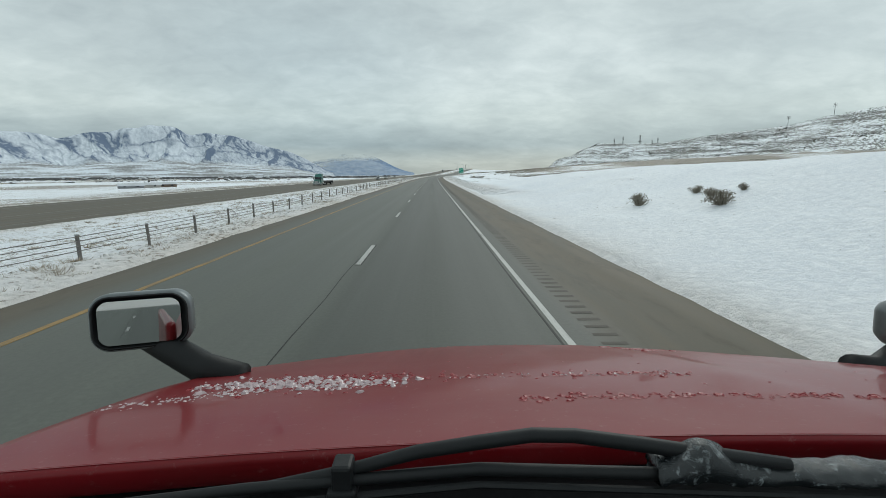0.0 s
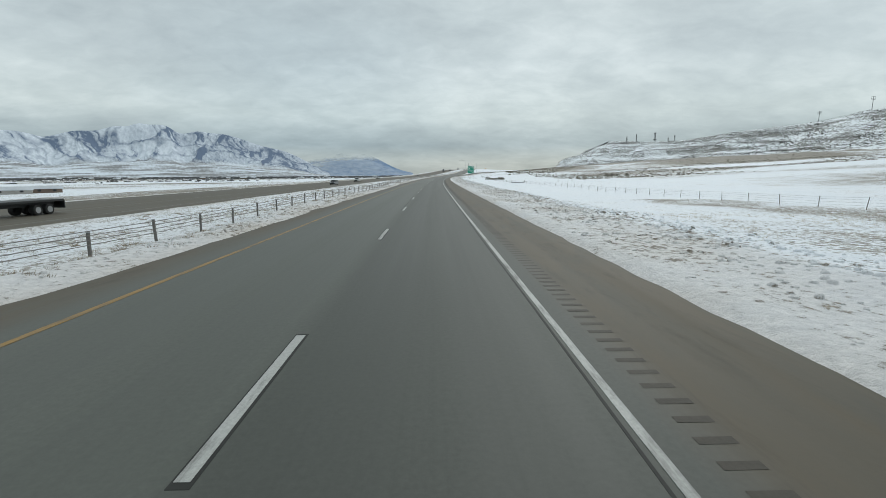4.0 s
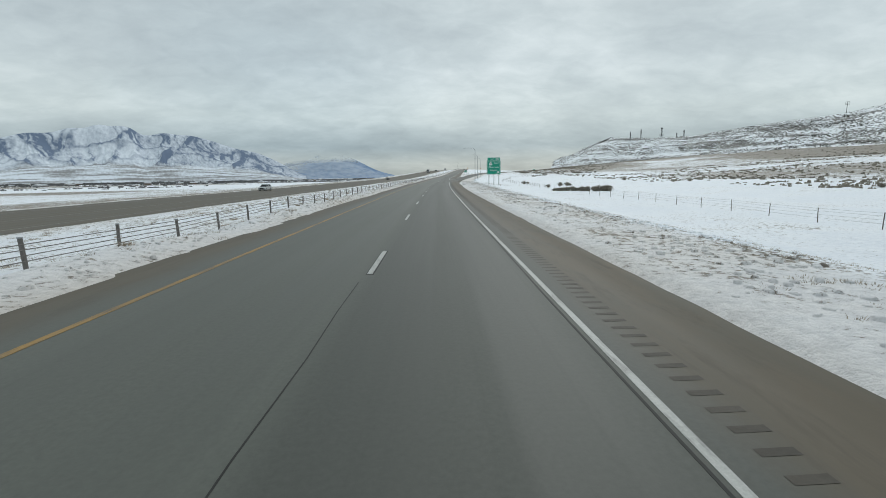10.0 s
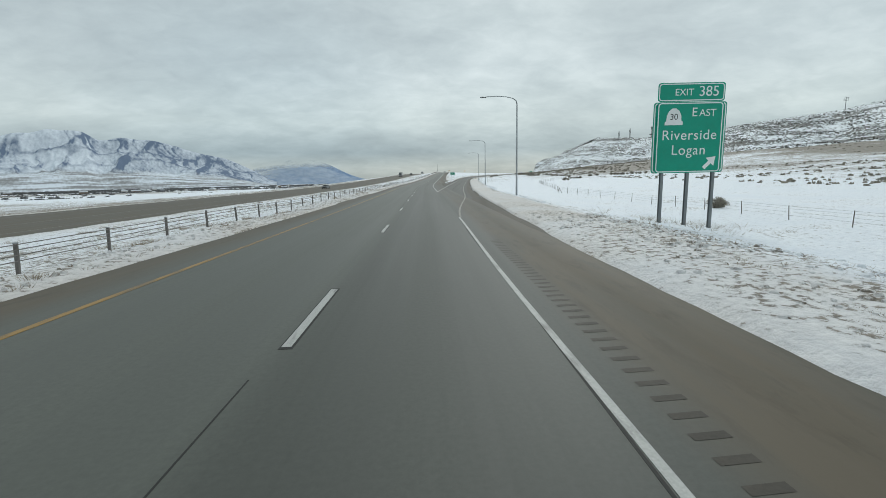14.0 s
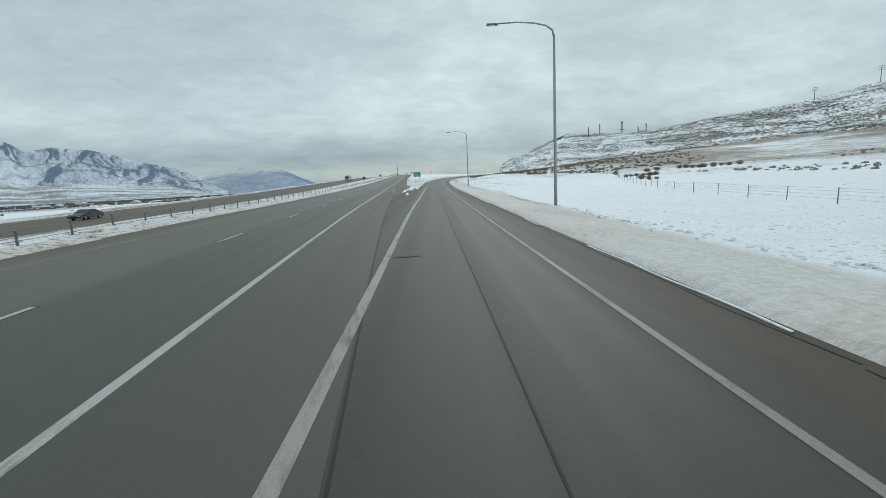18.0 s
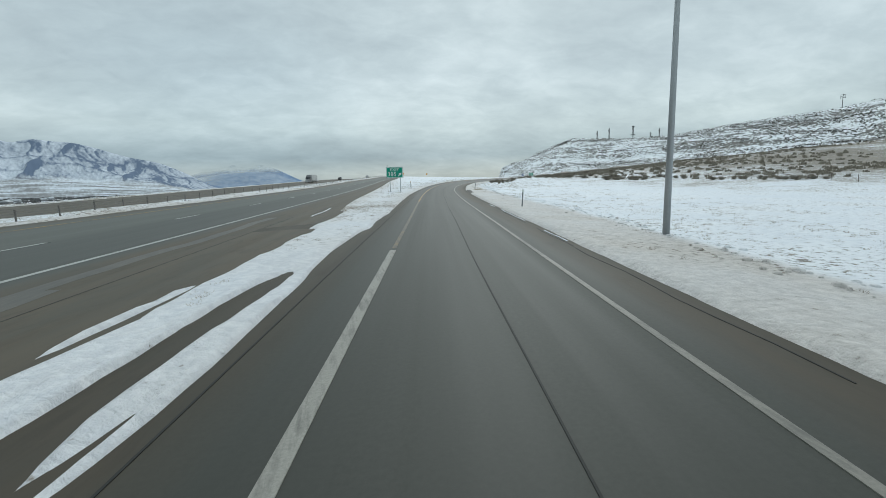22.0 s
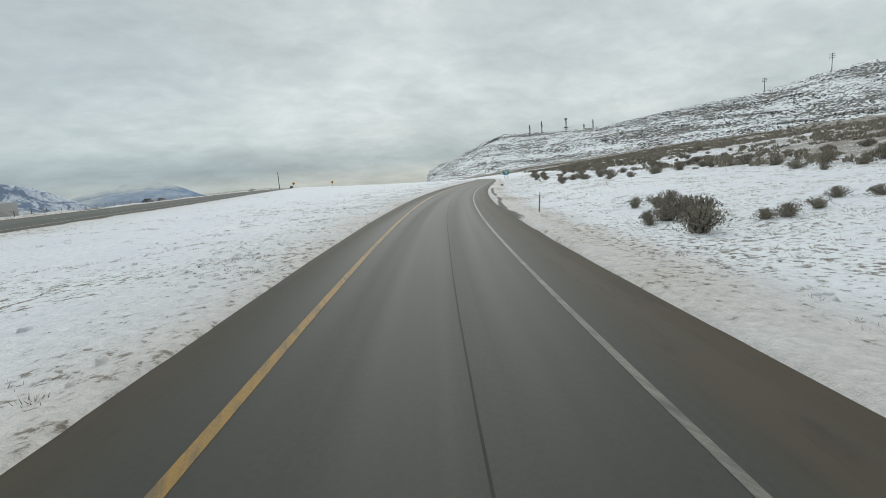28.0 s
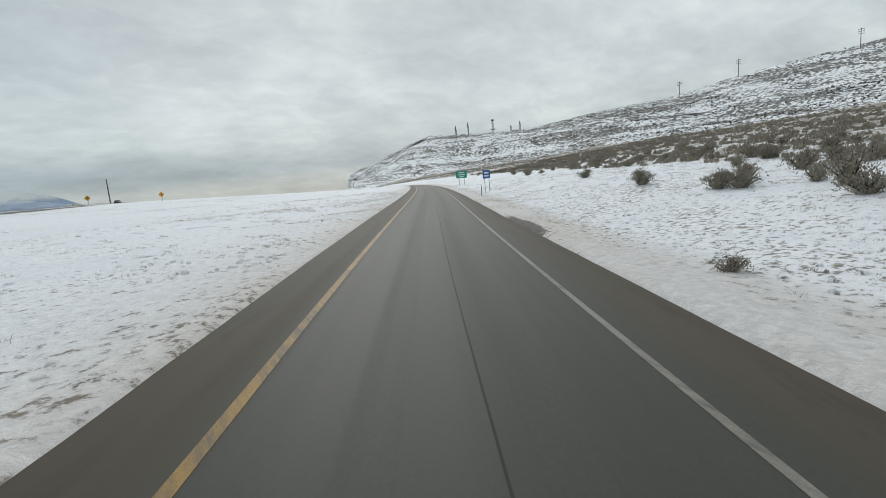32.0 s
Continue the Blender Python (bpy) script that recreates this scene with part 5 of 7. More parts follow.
def cattle_guard():
    """The dark low bar of a cattle guard with its rail ends at the field track."""
    x, y = 36.0, 305.5
    z = ground_z(x, y)
    s = thing("cattle_guard", "dark steel cattle guard with rail ends in the snow", "cattle guard", pose(x, y, z, 0, 0, -8))
    bm = bmesh.new()
    box(bm, -2.6, -0.5, -0.1, 2.6, 0.5, 0.16, 0.03)
    part("frame", bm, M_BLACK, s)
    for k in range(8):
        bm = bmesh.new()
        tube(bm, [(-2.5, -0.42 + 0.12 * k, 0.175), (2.5, -0.42 + 0.12 * k, 0.175)], 0.035, 6)
        part("bar", bm, M_DARKSTEEL, s)
    for sx in (-1, 1):
        for h in (0.45, 0.85):
            bm = bmesh.new()
            tube(bm, [(sx * 2.7, -0.9, h), (sx * 2.7, 0.9, h)], 0.03, 6)
            part("rail", bm, M_DARKSTEEL, s)
        for sy in (-0.9, 0.9):
            bm = bmesh.new()
            tube(bm, [(sx * 2.7, sy, -0.2), (sx * 2.7, sy, 1.0)], 0.045, 6)
            part("post", bm, M_WOOD, s)


cattle_guard()


def tyre_tread(x, y, long, turn):
    """A torn strip of tyre tread, curled at its ends."""
    s = thing("tyre_tread", "torn black strip of truck tyre tread lying on the snow", "tyre scrap", pose(x, y, ground_z(x, y) + 0.03, 0, 0, turn))
    bm = bmesh.new()
    n, rings = 14, []
    for k in range(n + 1):
        q = k / n - 0.5
        z = 0.02 + 0.45 * abs(q) ** 3 * long + 0.03 * math.sin(k * 1.3)
        w = 0.11 + 0.02 * math.sin(k * 2.1)
        yy = 0.12 * math.sin(q * 5)
        rings.append([bm.verts.new((q * long, yy + dy, z + dz)) for dy, dz in ((-w, 0), (w, 0.02), (w, 0.045), (-w, 0.025))])
    for a, b in zip(rings, rings[1:]):
        for k in range(4):
            bm.faces.new((a[k], a[(k + 1) % 4], b[(k + 1) % 4], b[k]))
    bm.faces.new(rings[0])
    bm.faces.new(rings[-1][::-1])
    part("tread", bm, M_BLACK, s, smooth_shade=True)
    for k in range(5):
        bm = bmesh.new()
        q = -0.3 + 0.15 * k
        box(bm, q * long - 0.02, -0.09, 0.05, q * long + 0.02, 0.09, 0.075, 0.005)
        part("tread_block", bm, M_BLACK, s)


tyre_tread(14.4, 401.7, 0.9, 12)


# ---- poles and towers ----
def power_pole(x, y, top):
    z = ground_z(x, y)
    h = max(12.0, top - z)
    s = thing("power_pole", "dark wooden power pole with crossarms on the snowy hill", "power pole", pose(x, y, z, 0, 0, 115), "power line on the hill")
    bm = bmesh.new()
    tube(bm, [(0, 0, -1), (0, 0, h)], [0.75, 0.45], 8)
    part("pole", bm, M_TREE, s)
    for q in (0.94, 0.83, 0.72):
        bm = bmesh.new()
        box(bm, -4.6, -0.35, h * q - 0.35, 4.6, 0.35, h * q + 0.35)
        part("crossarm", bm, M_TREE, s)
    for q in (0.94, 0.83, 0.72):
        for sx in (-4.3, 4.3):
            bm = bmesh.new()
            tube(bm, [(sx, 0, h * q - 0.3), (sx, 0, h * q - 2.2)], 0.22, 6)
            part("insulator", bm, M_DARKSTEEL, s)


for x, y, top in ((1142, 1436, 182), (1203, 1340, 209), (1271, 1158, 219)):
    power_pole(x, y, top)


def mast(x, y, top, kind):
    z = ground_z(x, y)
    h = max(10.0, top - z)
    s = thing("radio_mast", "steel lattice radio mast with antennas on the mesa rim", "radio mast", pose(x, y, z), "masts on the mesa")
    w = 1.6 if kind == "wide" else 1.0
    for sx, sy in ((-1, -1), (1, -1), (1, 1), (-1, 1)):
        bm = bmesh.new()
        tube(bm, [(sx * w, sy * w, -1), (sx * w * 0.55, sy * w * 0.55, h)], 0.28, 5)
        part("leg", bm, M_TREE, s)
    bm = bmesh.new()
    n = 8
    for k in range(n):
        a, b = k / n, (k + 1) / n
        wa, wb = w * (1 - 0.45 * a), w * (1 - 0.45 * b)
        for sx, sy, tx, ty in ((-1, -1, 1, -1), (1, -1, 1, 1), (1, 1, -1, 1), (-1, 1, -1, -1)):
            tube(bm, [(sx * wa, sy * wa, a * h), (tx * wb, ty * wb, b * h)], 0.14, 4)
    part("lattice", bm, M_TREE, s)
    if kind == "wide":
        bm = bmesh.new()
        box(bm, -6, -1.5, h * 0.20, 6, 1.5, h * 0.27, 0.2)
        part("platform", bm, M_TREE, s)
        bm = bmesh.new()
        box(bm, -3.0, -1.2, h * 0.88, 3.0, 1.2, h * 1.0, 0.2)
        part("antenna_head", bm, M_TREE, s)
    for k in range(3):
        bm = bmesh.new()
        a = 2.1 * k
        tube(bm, [(1.9 * math.cos(a), 1.9 * math.sin(a), h * (0.55 + 0.13 * k)), (1.9 * math.cos(a), 1.9 * math.sin(a), h * (0.68 + 0.13 * k))], 0.7, 8)
        part("antenna", bm, M_TREE, s)


for x, y, top, kind in ((688, 1695, 131, "slim"), (719.5, 1690, 138, "slim"), (772, 1664, 140, "wide"), (818, 1622, 129, "slim"), (806, 1640, 122, "slim")):
    mast(x, y, top, kind)


def utility_pole():
    x, y = 82, 1101.8
    z = ground_z(x, y)
    s = thing("utility_pole", "tall slim wooden pole beside the highway crest", "pole", pose(x, y, z, 0, 1, 0))
    bm = bmesh.new()
    tube(bm, [(0, 0, -0.5), (0, 0, 24.9 - z)], [0.3, 0.22], 8)
    part("pole", bm, M_TREE, s)
    bm = bmesh.new()
    box(bm, -0.35, -0.35, -0.1, 0.35, 0.35, 0.25, 0.05)
    part("footing", bm, M_DARKSTEEL, s)


utility_pole()


# ---- brush and grass ----
def right_edge(y):
    return float(lane_x(y) + ramp_paved(y) / lean(y))


def bush_mesh(seed, leaves, height=1.0, spread=1.0):
    """Sagebrush: forked stems and many small upright leaf sprays with gaps between the limbs."""
    rnd = random.Random(seed)
    bm = bmesh.new()
    limbs = []
    for k in range(15):
        a, r = rnd.uniform(0, 6.283), rnd.uniform(0.15, 0.85) * spread
        h = height * rnd.uniform(0.55, 0.95) * (1.1 - 0.45 * r / spread)
        mid = (math.cos(a) * r * 0.4, math.sin(a) * r * 0.4, h * 0.4)
        tip = (math.cos(a) * r, math.sin(a) * r, h)
        tube(bm, [(0, 0, -0.12), mid, tip], [0.05, 0.03, 0.012], 4)
        limbs.append((mid, tip))
    stems = bpy.data.meshes.new("stem")
    bm.to_mesh(stems)
    bm.free()
    stems.materials.append(M_TWIG)
    bm = bmesh.new()
    for k in range(leaves):
        mid, tip = limbs[rnd.randrange(len(limbs))]
        q = rnd.uniform(-0.5, 1.12)
        c = Vector(mid).lerp(Vector(tip), q) + Vector((rnd.gauss(0, 0.17), rnd.gauss(0, 0.17), rnd.gauss(0, 0.1)))
        # keep to a rounded crown
        q2 = min(0.97, math.hypot(c.x, c.y) / (1.0 * spread))
        c.z = max(0.03, min(c.z, height * math.sqrt(1 - q2 * q2) * rnd.uniform(0.72, 0.98)))
        s = rnd.uniform(0.035, 0.085)
        a = rnd.uniform(0, 6.283)
        side = Vector((math.cos(a), math.sin(a), rnd.uniform(-0.3, 0.3))) * s * 0.45
        up = Vector((c.x * 0.5 + rnd.gauss(0, 0.35), c.y * 0.5 + rnd.gauss(0, 0.35), 1.0)).normalized() * s * 1.15
        vs = [bm.verts.new(c - side), bm.verts.new(c + side), bm.verts.new(c + side * 0.6 + up), bm.verts.new(c - side * 0.5 + up * 0.8)]
        bm.faces.new(vs)
    me = bpy.data.meshes.new("foliage")
    bm.to_mesh(me)
    bm.free()
    me.materials.append(M_SAGE)
    return stems, me


def sage_material(name, a, b):
    k = Nodes(name, 0.9, 0, 0.1)
    geo = k.t.nodes.new("ShaderNodeNewGeometry")
    info = k.t.nodes.new("ShaderNodeObjectInfo")
    f = k.math("ADD", k.math("MULTIPLY", geo.outputs["Random Per Island"], 0.75), k.math("MULTIPLY", info.outputs["Random"], 0.25))
    k.colour(k.ramp(f, (0.0, a), (1.0, b)))
    return k.m


M_SAGE = sage_material("sagebrush_leaves", (0.165, 0.15, 0.122), (0.385, 0.35, 0.29))
M_GRASS = sage_material("dead_grass_blades", (0.20, 0.17, 0.13), (0.50, 0.43, 0.33))
M_STRAW = sage_material("pale_straw_blades", (0.40, 0.325, 0.21), (0.66, 0.55, 0.37))
BUSHES = [bush_mesh(40 + k, 1700, 1.0 + 0.12 * (k % 3), 1.0 + 0.1 * (k % 2)) for k in range(6)]
bush_rnd = random.Random(7)


def bush(x, y, size, tall=1.0, label=""):
    ob = new("sagebrush")
    for nm, me in zip(("stem", "foliage"), BUSHES[bush_rnd.randrange(6)]):
        new(nm, me).parent = ob
    s = size * bush_rnd.uniform(0.88, 1.12)
    ob.matrix_world = pose(x, y, ground_z(x, y) - 0.04, 0, 0, bush_rnd.uniform(0, 360)) @ Matrix.Diagonal((s, s * bush_rnd.uniform(0.8, 1.2), s * tall, 1))
    return tagged(ob, label or "grey-brown sagebrush standing in snow", "bush", "sagebrush by the roads")


# bushes on the cutting and in the field
for x, y, s in ((9.6, 20.3, 0.5), (11.8, 19.6, 0.4), (11.6, 18.2, 0.45), (10.9, 16.4, 0.62), (12.4, 17.4, 0.3), (8.2, 103.2, 0.17), (10.3, 102.3, 0.2), (7.9, 60, 0.17),
                (42.7, 460.5, 1.1), (44.3, 462, 0.8), (48.6, 438.6, 1.2), (50.4, 437.6, 1.3), (51.6, 438.5, 0.9), (39.6, 421.5, 0.8), (81.9, 465, 1.2), (108.6, 394.6, 1.8), (111, 392.6, 2.0),
                (113.5, 391, 1.6), (119.9, 392.4, 1.6), (78, 369.3, 1.0), (103.7, 644.6, 1.0), (85.2, 606.0, 0.95), (86.4, 605.2, 0.8), (83.7, 601.3, 0.85), (85.0, 600.8, 0.75)):
    bush(x, y, s)
# low hedges of brush along the far side of the field
for ax, ay, bx, by, count, size in ((113.6, 645.4, 120.6, 647.2, 5, 1.25), (93.4, 622.6, 98.6, 617.6, 8, 0.95), (127.5, 646.0, 131.5, 637.6, 8, 1.3), (136.5, 643.5, 140.5, 638.5, 5, 1.4),
                                    (112.6, 666.5, 110.0, 684.5, 13, 0.85), (110.4, 693.0, 110.6, 699.5, 5, 0.85), (108.6, 705.6, 103.0, 711.6, 8, 0.8), (104.0, 733.0, 103.0, 741.0, 5, 0.8)):
    for k in range(count):
        q = (k + bush_rnd.uniform(-0.3, 0.3)) / (count - 1)
        bush(ax + (bx - ax) * q + bush_rnd.gauss(0, 0.5), ay + (by - ay) * q + bush_rnd.gauss(0, 0.5), size * bush_rnd.uniform(0.8, 1.15), 0.85, "dark brush in a low hedge along the snowy field")
for x, y, s in ((89.8, 757.5, 1.08), (90.4, 758.7, 0.99), (89.3, 758.7, 0.84), (92.5, 762.1, 0.73), (92.5, 763.8, 0.62), (93.2, 762.1, 0.74), (87.4, 755.6, 0.97), (88.1, 758.5, 0.65), (89.9, 754.9, 0.5), (90.5, 754.4, 0.59), (92.0, 754.3, 0.42),
                (94.1, 754.8, 0.52), (94.9, 753.7, 0.48), (81.0, 729.3, 1.0), (82.5, 730.5, 1.1), (86.2, 733.3, 1.2), (84.2, 731.5, 0.9), (119.8, 828.4, 0.42), (136.8, 842.3, 1.2), (132.8, 835.3, 0.98), (133.7, 835.6, 0.74), (135.1, 835.1, 1.06),
                (140.6, 834.6, 1.3), (131.0, 829.6, 1.07), (129.0, 828.5, 0.88), (132.4, 831.1, 0.85)):
    bush(x, y, s)
# the brushy bank above the ramp
for x, y, s in ((120.0, 812.5, 0.93), (123.3, 812.4, 0.7), (135.6, 816.7, 0.95), (123.5, 817.3, 0.8), (145.7, 827.7, 1.15), (147.4, 830.8, 0.91), (144.0, 831.8, 0.8), (144.7, 825.0, 0.75), (124.6, 822.3, 0.6), (126.0, 821.9, 0.65),
                (142.5, 833.6, 0.9), (128.5, 827.5, 0.77), (132.5, 834.1, 0.87), (146.2, 855.5, 1.03), (164.4, 884.3, 1.0), (168.5, 872.4, 1.1), (177.3, 870.9, 1.2), (176.3, 859.0, 1.21), (147.4, 841.4, 0.9), (137.0, 822.6, 0.45),
                (139.0, 819.3, 0.4), (152.9, 821.8, 1.3), (163.5, 828.0, 1.2), (166.6, 833.5, 1.11), (156.1, 827.8, 0.8), (129.5, 821.9, 0.5), (120.9, 815.6, 0.3)):
    bush(x, y, s)
for k in range(34):
    q = bush_rnd.random() ** 0.8
    bush(33.6 + 11.0 * q + bush_rnd.gauss(0, 0.3), 399.5 - 4.8 * q + bush_rnd.gauss(0, 0.6), (0.5 + 0.75 * q) * bush_rnd.uniform(0.8, 1.15), 1.05, "dark brush in a dense row across the snowy field")
for x, y, s in ((116.6, 803.3, 0.8), (115.4, 800.5, 0.7), (117.4, 800.1, 0.75), (111.5, 796.2, 0.7), (114.0, 796.8, 0.85), (110.2, 794.2, 0.55), (114.2, 795.1, 0.8), (117.0, 794.8, 0.9), (124.3, 798.1, 0.9), (122.4, 799.0, 0.8), (124.6, 802.5, 0.9),
                (127.3, 807.1, 0.85), (130.2, 815.3, 0.9), (143.1, 832.2, 0.9), (120.6, 808.9, 0.61), (112.9, 792.9, 0.8), (116.4, 791.8, 0.9), (110.0, 785.3, 0.6), (113.8, 785.8, 0.8), (117.2, 785.1, 0.9), (120.3, 784.5, 0.9), (123.4, 783.8, 1.0)):
    bush(x, y, s)
placed = 0
while placed < 185:
    y = bush_rnd.uniform(700, 960)
    r = max(bush_rnd.triangular(13, 60, 26), bush_rnd.uniform(0, 4) + float(np.interp(y, (700, 735, 760, 780, 800), (36, 28, 22, 18, 13))))
    x = right_edge(y) + r / float(lean(y))
    keep = 0.25 + 0.75 * float(smooth(r, 15, 27))
    if value_noise(np.array(x / 9.0), np.array(y / 9.0), 3) * 1.5 * keep < bush_rnd.uniform(0.25, 0.9):
        continue
    bush(x, y, bush_rnd.uniform(0.45, 1.25), bush_rnd.uniform(0.8, 1.1))
    placed += 1


def brush_sheet():
    """Sagebrush further off, too many to count."""
    rnd = np.random.default_rng(5)
    n = 60000
    y = rnd.uniform(150, 1500, n)
    far = rnd.random(n)
    r = 62 + 520 * far**1.4
    close = (y > 660) & (y < 1000) & (rnd.random(n) < 0.7)
    r = np.where(close, np.interp(y, (660, 690, 710, 735, 760, 800), (56, 50, 40, 32, 28, 26)) + 130 * far, r)
    yc = np.minimum(y, 1050)
    x = lane_x(yc) + ramp_paved(yc) / lean(yc) + r
    b = fbm(x / 120, y / 45, 3, 21)
    keep = (b > 0.485 + rnd.uniform(0, 0.16, n) - np.interp(y, (330, 640, 700, 760, 800), (-0.05, -0.03, 0.02, 0.06, 0.14))) & (hill(x, y)[0] < 0.6) & ((y > 330) | (r > 260))
    x, y, far = x[keep][:17000], y[keep][:17000], far[keep][:17000]
    z = ground(x, y)[0]
    m = len(x)
    s = rnd.uniform(0.35, 0.85, m) * np.where((y > 660) & (y < 1000), 1.1, 0.8 + far * 0.5)
    verts, faces = [], []
    yc = np.minimum(y, 1050)
    near = (y > 600) & (y < 1000) & (x - lane_x(yc) - ramp_paved(yc) / lean(yc) < 80)
    for i in range(m):
        # the nearer ones have more and smaller sprays
        n, fine = (34, 0.36) if near[i] else (9, 1.0)
        for p in rnd.random((n, 6)):
            a, t = p[0] * 6.283, p[1] * 6.283
            r = s[i] * math.sqrt(p[2]) * 0.9
            ox, oy = math.cos(a) * r, math.sin(a) * r
            w, top = s[i] * (0.25 + 0.25 * p[3]) * fine, s[i] * (0.35 + 0.5 * p[4]) * (1.15 - 0.5 * p[2])
            low = -0.1 if fine == 1 else top * (0.75 * p[5]) - 0.05
            cx, cy = math.cos(t) * w, math.sin(t) * w
            j = len(verts)
            verts += [(x[i] + ox - cx, y[i] + oy - cy, z[i] + low), (x[i] + ox + cx, y[i] + oy + cy, z[i] + low),
                      (x[i] + ox + cx * 0.8, y[i] + oy + cy * 0.8, z[i] + max(low + 0.1, top * 0.85)), (x[i] + ox - cx * 0.3, y[i] + oy - cy * 0.5, z[i] + max(low + 0.14, top))]
            faces.append((j, j + 1, j + 2, j + 3))
    ob = mesh_object("far_brush", verts, faces, M_SAGE)
    tagged(ob, "distant grey-brown brush dotted over the snowy slope", "brush", kind="stuff")


brush_sheet()


def hill_brush():
    """Juniper and sage on the mesa: a dark fringe along the rim and clumps over the slope."""
    rnd = random.Random(23)
    pts = []
    for (ax, ay, _), (bx, by, _) in list(zip(RIM, RIM[1:]))[1:11]:
        run = math.hypot(bx - ax, by - ay)
        nx_, ny_ = (by - ay) / run, -(bx - ax) / run
        for k in range(int(run / 1.4)):
            q, o = rnd.random(), rnd.uniform(1, 12)
            pts.append((ax + q * (bx - ax) + nx_ * o, ay + q * (by - ay) + ny_ * o, rnd.uniform(0.6, 1.4)))
        for k in range(int(run * 9)):
            q, o = rnd.random(), 8 + 480 * rnd.random() ** 1.3
            pts.append((ax + q * (bx - ax) + nx_ * o, ay + q * (by - ay) + ny_ * o, rnd.uniform(0.7, 1.7)))
    xs, ys = np.array([p[0] for p in pts]), np.array([p[1] for p in pts])
    zs, cap = ground(xs, ys)[0], hill(xs, ys)[0]
    thick = fbm(xs / 70, ys / 70, 3, 71)
    verts, faces = [], []
    for (x, y, s), z, c, t in zip(pts, zs, cap, thick):
        if c < 0.05 or (c < 0.88 and t < rnd.uniform(0.36, 0.58)):
            continue
        for k in range(4):
            a, w, h = rnd.uniform(0, 6.283), s * rnd.uniform(0.4, 0.8), s * rnd.uniform(0.6, 1.1)
            ox, oy, cx, cy = rnd.uniform(-1, 1) * s * 0.7, rnd.uniform(-1, 1) * s * 0.7, math.cos(a) * w, math.sin(a) * w
            i = len(verts)
            verts += [(x + ox - cx, y + oy - cy, z - 0.6), (x + ox + cx, y + oy + cy, z - 0.6), (x + ox + cx * 0.7, y + oy + cy * 0.7, z + h * 0.8), (x + ox - cx * 0.5, y + oy - cy * 0.5, z + h)]
            faces.append((i, i + 1, i + 2, i + 3))
    ob = mesh_object("hill_brush", verts, faces, M_JUNIPER)
    tagged(ob, "dark juniper and sage scattered over the snowy mesa slope", "brush", kind="stuff")


M_JUNIPER = sage_material("juniper_and_sage", (0.045, 0.047, 0.042), (0.14, 0.13, 0.11))
hill_brush()


def grass_sheet(name, label, count, seed, place, h0, h1, blades=24, material=None):
    rnd = random.Random(seed)
    pts = [place(rnd) for _ in range(count)]
    xs, ys = np.array([p[0] for p in pts]), np.array([p[1] for p in pts])
    zs, *_rest = ground(xs, ys)
    inside = _rest[2]
    verts, faces = [], []
    for (x, y), z, ins in zip(pts, zs, inside):
        if ins > -0.35:
            continue
        s = rnd.uniform(0.1, 0.4)
        for k in range(blades):
            a, t = rnd.uniform(0, 6.283), rnd.uniform(0, 6.283)
            r = rnd.uniform(0, s)
            bx, by, h = x + math.cos(a) * r, y + math.sin(a) * r, rnd.uniform(h0, h1)
            w = rnd.uniform(0.004, 0.010)
            lx, ly = math.cos(a) * h * rnd.uniform(0.3, 1.6), math.sin(a) * h * rnd.uniform(0.3, 1.6)
            i = len(verts)
            verts += [(bx - math.cos(t) * w, by - math.sin(t) * w, z - 0.03), (bx + math.cos(t) * w, by + math.sin(t) * w, z - 0.03), (bx + lx, by + ly, z + h)]
            faces.append((i, i + 1, i + 2))
    ob = mesh_object(name, verts, faces, material or M_GRASS)
    return tagged(ob, label, "grass", kind="stuff")


def in_clumps(x, y, scale, level):
    return float(fbm(np.array(x / scale), np.array(y / scale), 2, 17)) > level


def verge_place(rnd):
    while True:
        y = rnd.uniform(150, 445)
        r = rnd.triangular(0.6, 11, 4.5)
        x = right_edge(y) + r
        if in_clumps(x, y, 1.6, 0.46):
            return x, y


def median_place(rnd):
    while True:
        y = rnd.uniform(-10, 800) if rnd.random() < 0.7 else rnd.uniform(-10, 300)
        u = rnd.uniform(-27.4, -11) if rnd.random() < 0.85 else -9.6 - rnd.expovariate(1.0)
        x = float(edge_x(y)) + u
        if in_clumps(x, y, 1.8, 0.45):
            return x, y


def ramp_place(rnd):
    while True:
        y = rnd.uniform(600, 900)
        if rnd.random() < 0.6:
            x = float(lane_x(y) + ramp_left_paved(y) / lean(y)) - rnd.triangular(0.3, 30, 2.5)
            if x < float(edge_x(y)) + 3.2:
                continue
        else:
            x = right_edge(y) + rnd.triangular(1.5, 24, 8)
        if in_clumps(x, y, 2.0, 0.52):
            return x, y


def cutting_place(rnd):
    y = rnd.uniform(5, 180)
    return right_edge(y) + rnd.triangular(3, 34, 26), y


grass_sheet("verge_grass", "dead tan grass poking through snow on the verge", 4200, 1, verge_place, 0.012, 0.045)
grass_sheet("median_grass", "dead tan grass tufts in the snowy median", 10000, 2, median_place, 0.025, 0.10)
def tuft_place(rnd):
    y = rnd.uniform(0, 560)
    return float(edge_x(y)) - (rnd.uniform(13, 27) if rnd.random() < 0.8 else rnd.uniform(10, 13)), y


grass_sheet("median_tufts", "brown rounded grass tufts standing in the median snow", 700, 6, tuft_place, 0.04, 0.16, 110)
grass_sheet("ramp_grass", "sparse dead grass in the snow beside the ramp", 7000, 3, ramp_place, 0.015, 0.07)
def weed_place(rnd):
    return 29.3 + rnd.gauss(0, 2.2), 445.6 + rnd.gauss(0, 1.6)


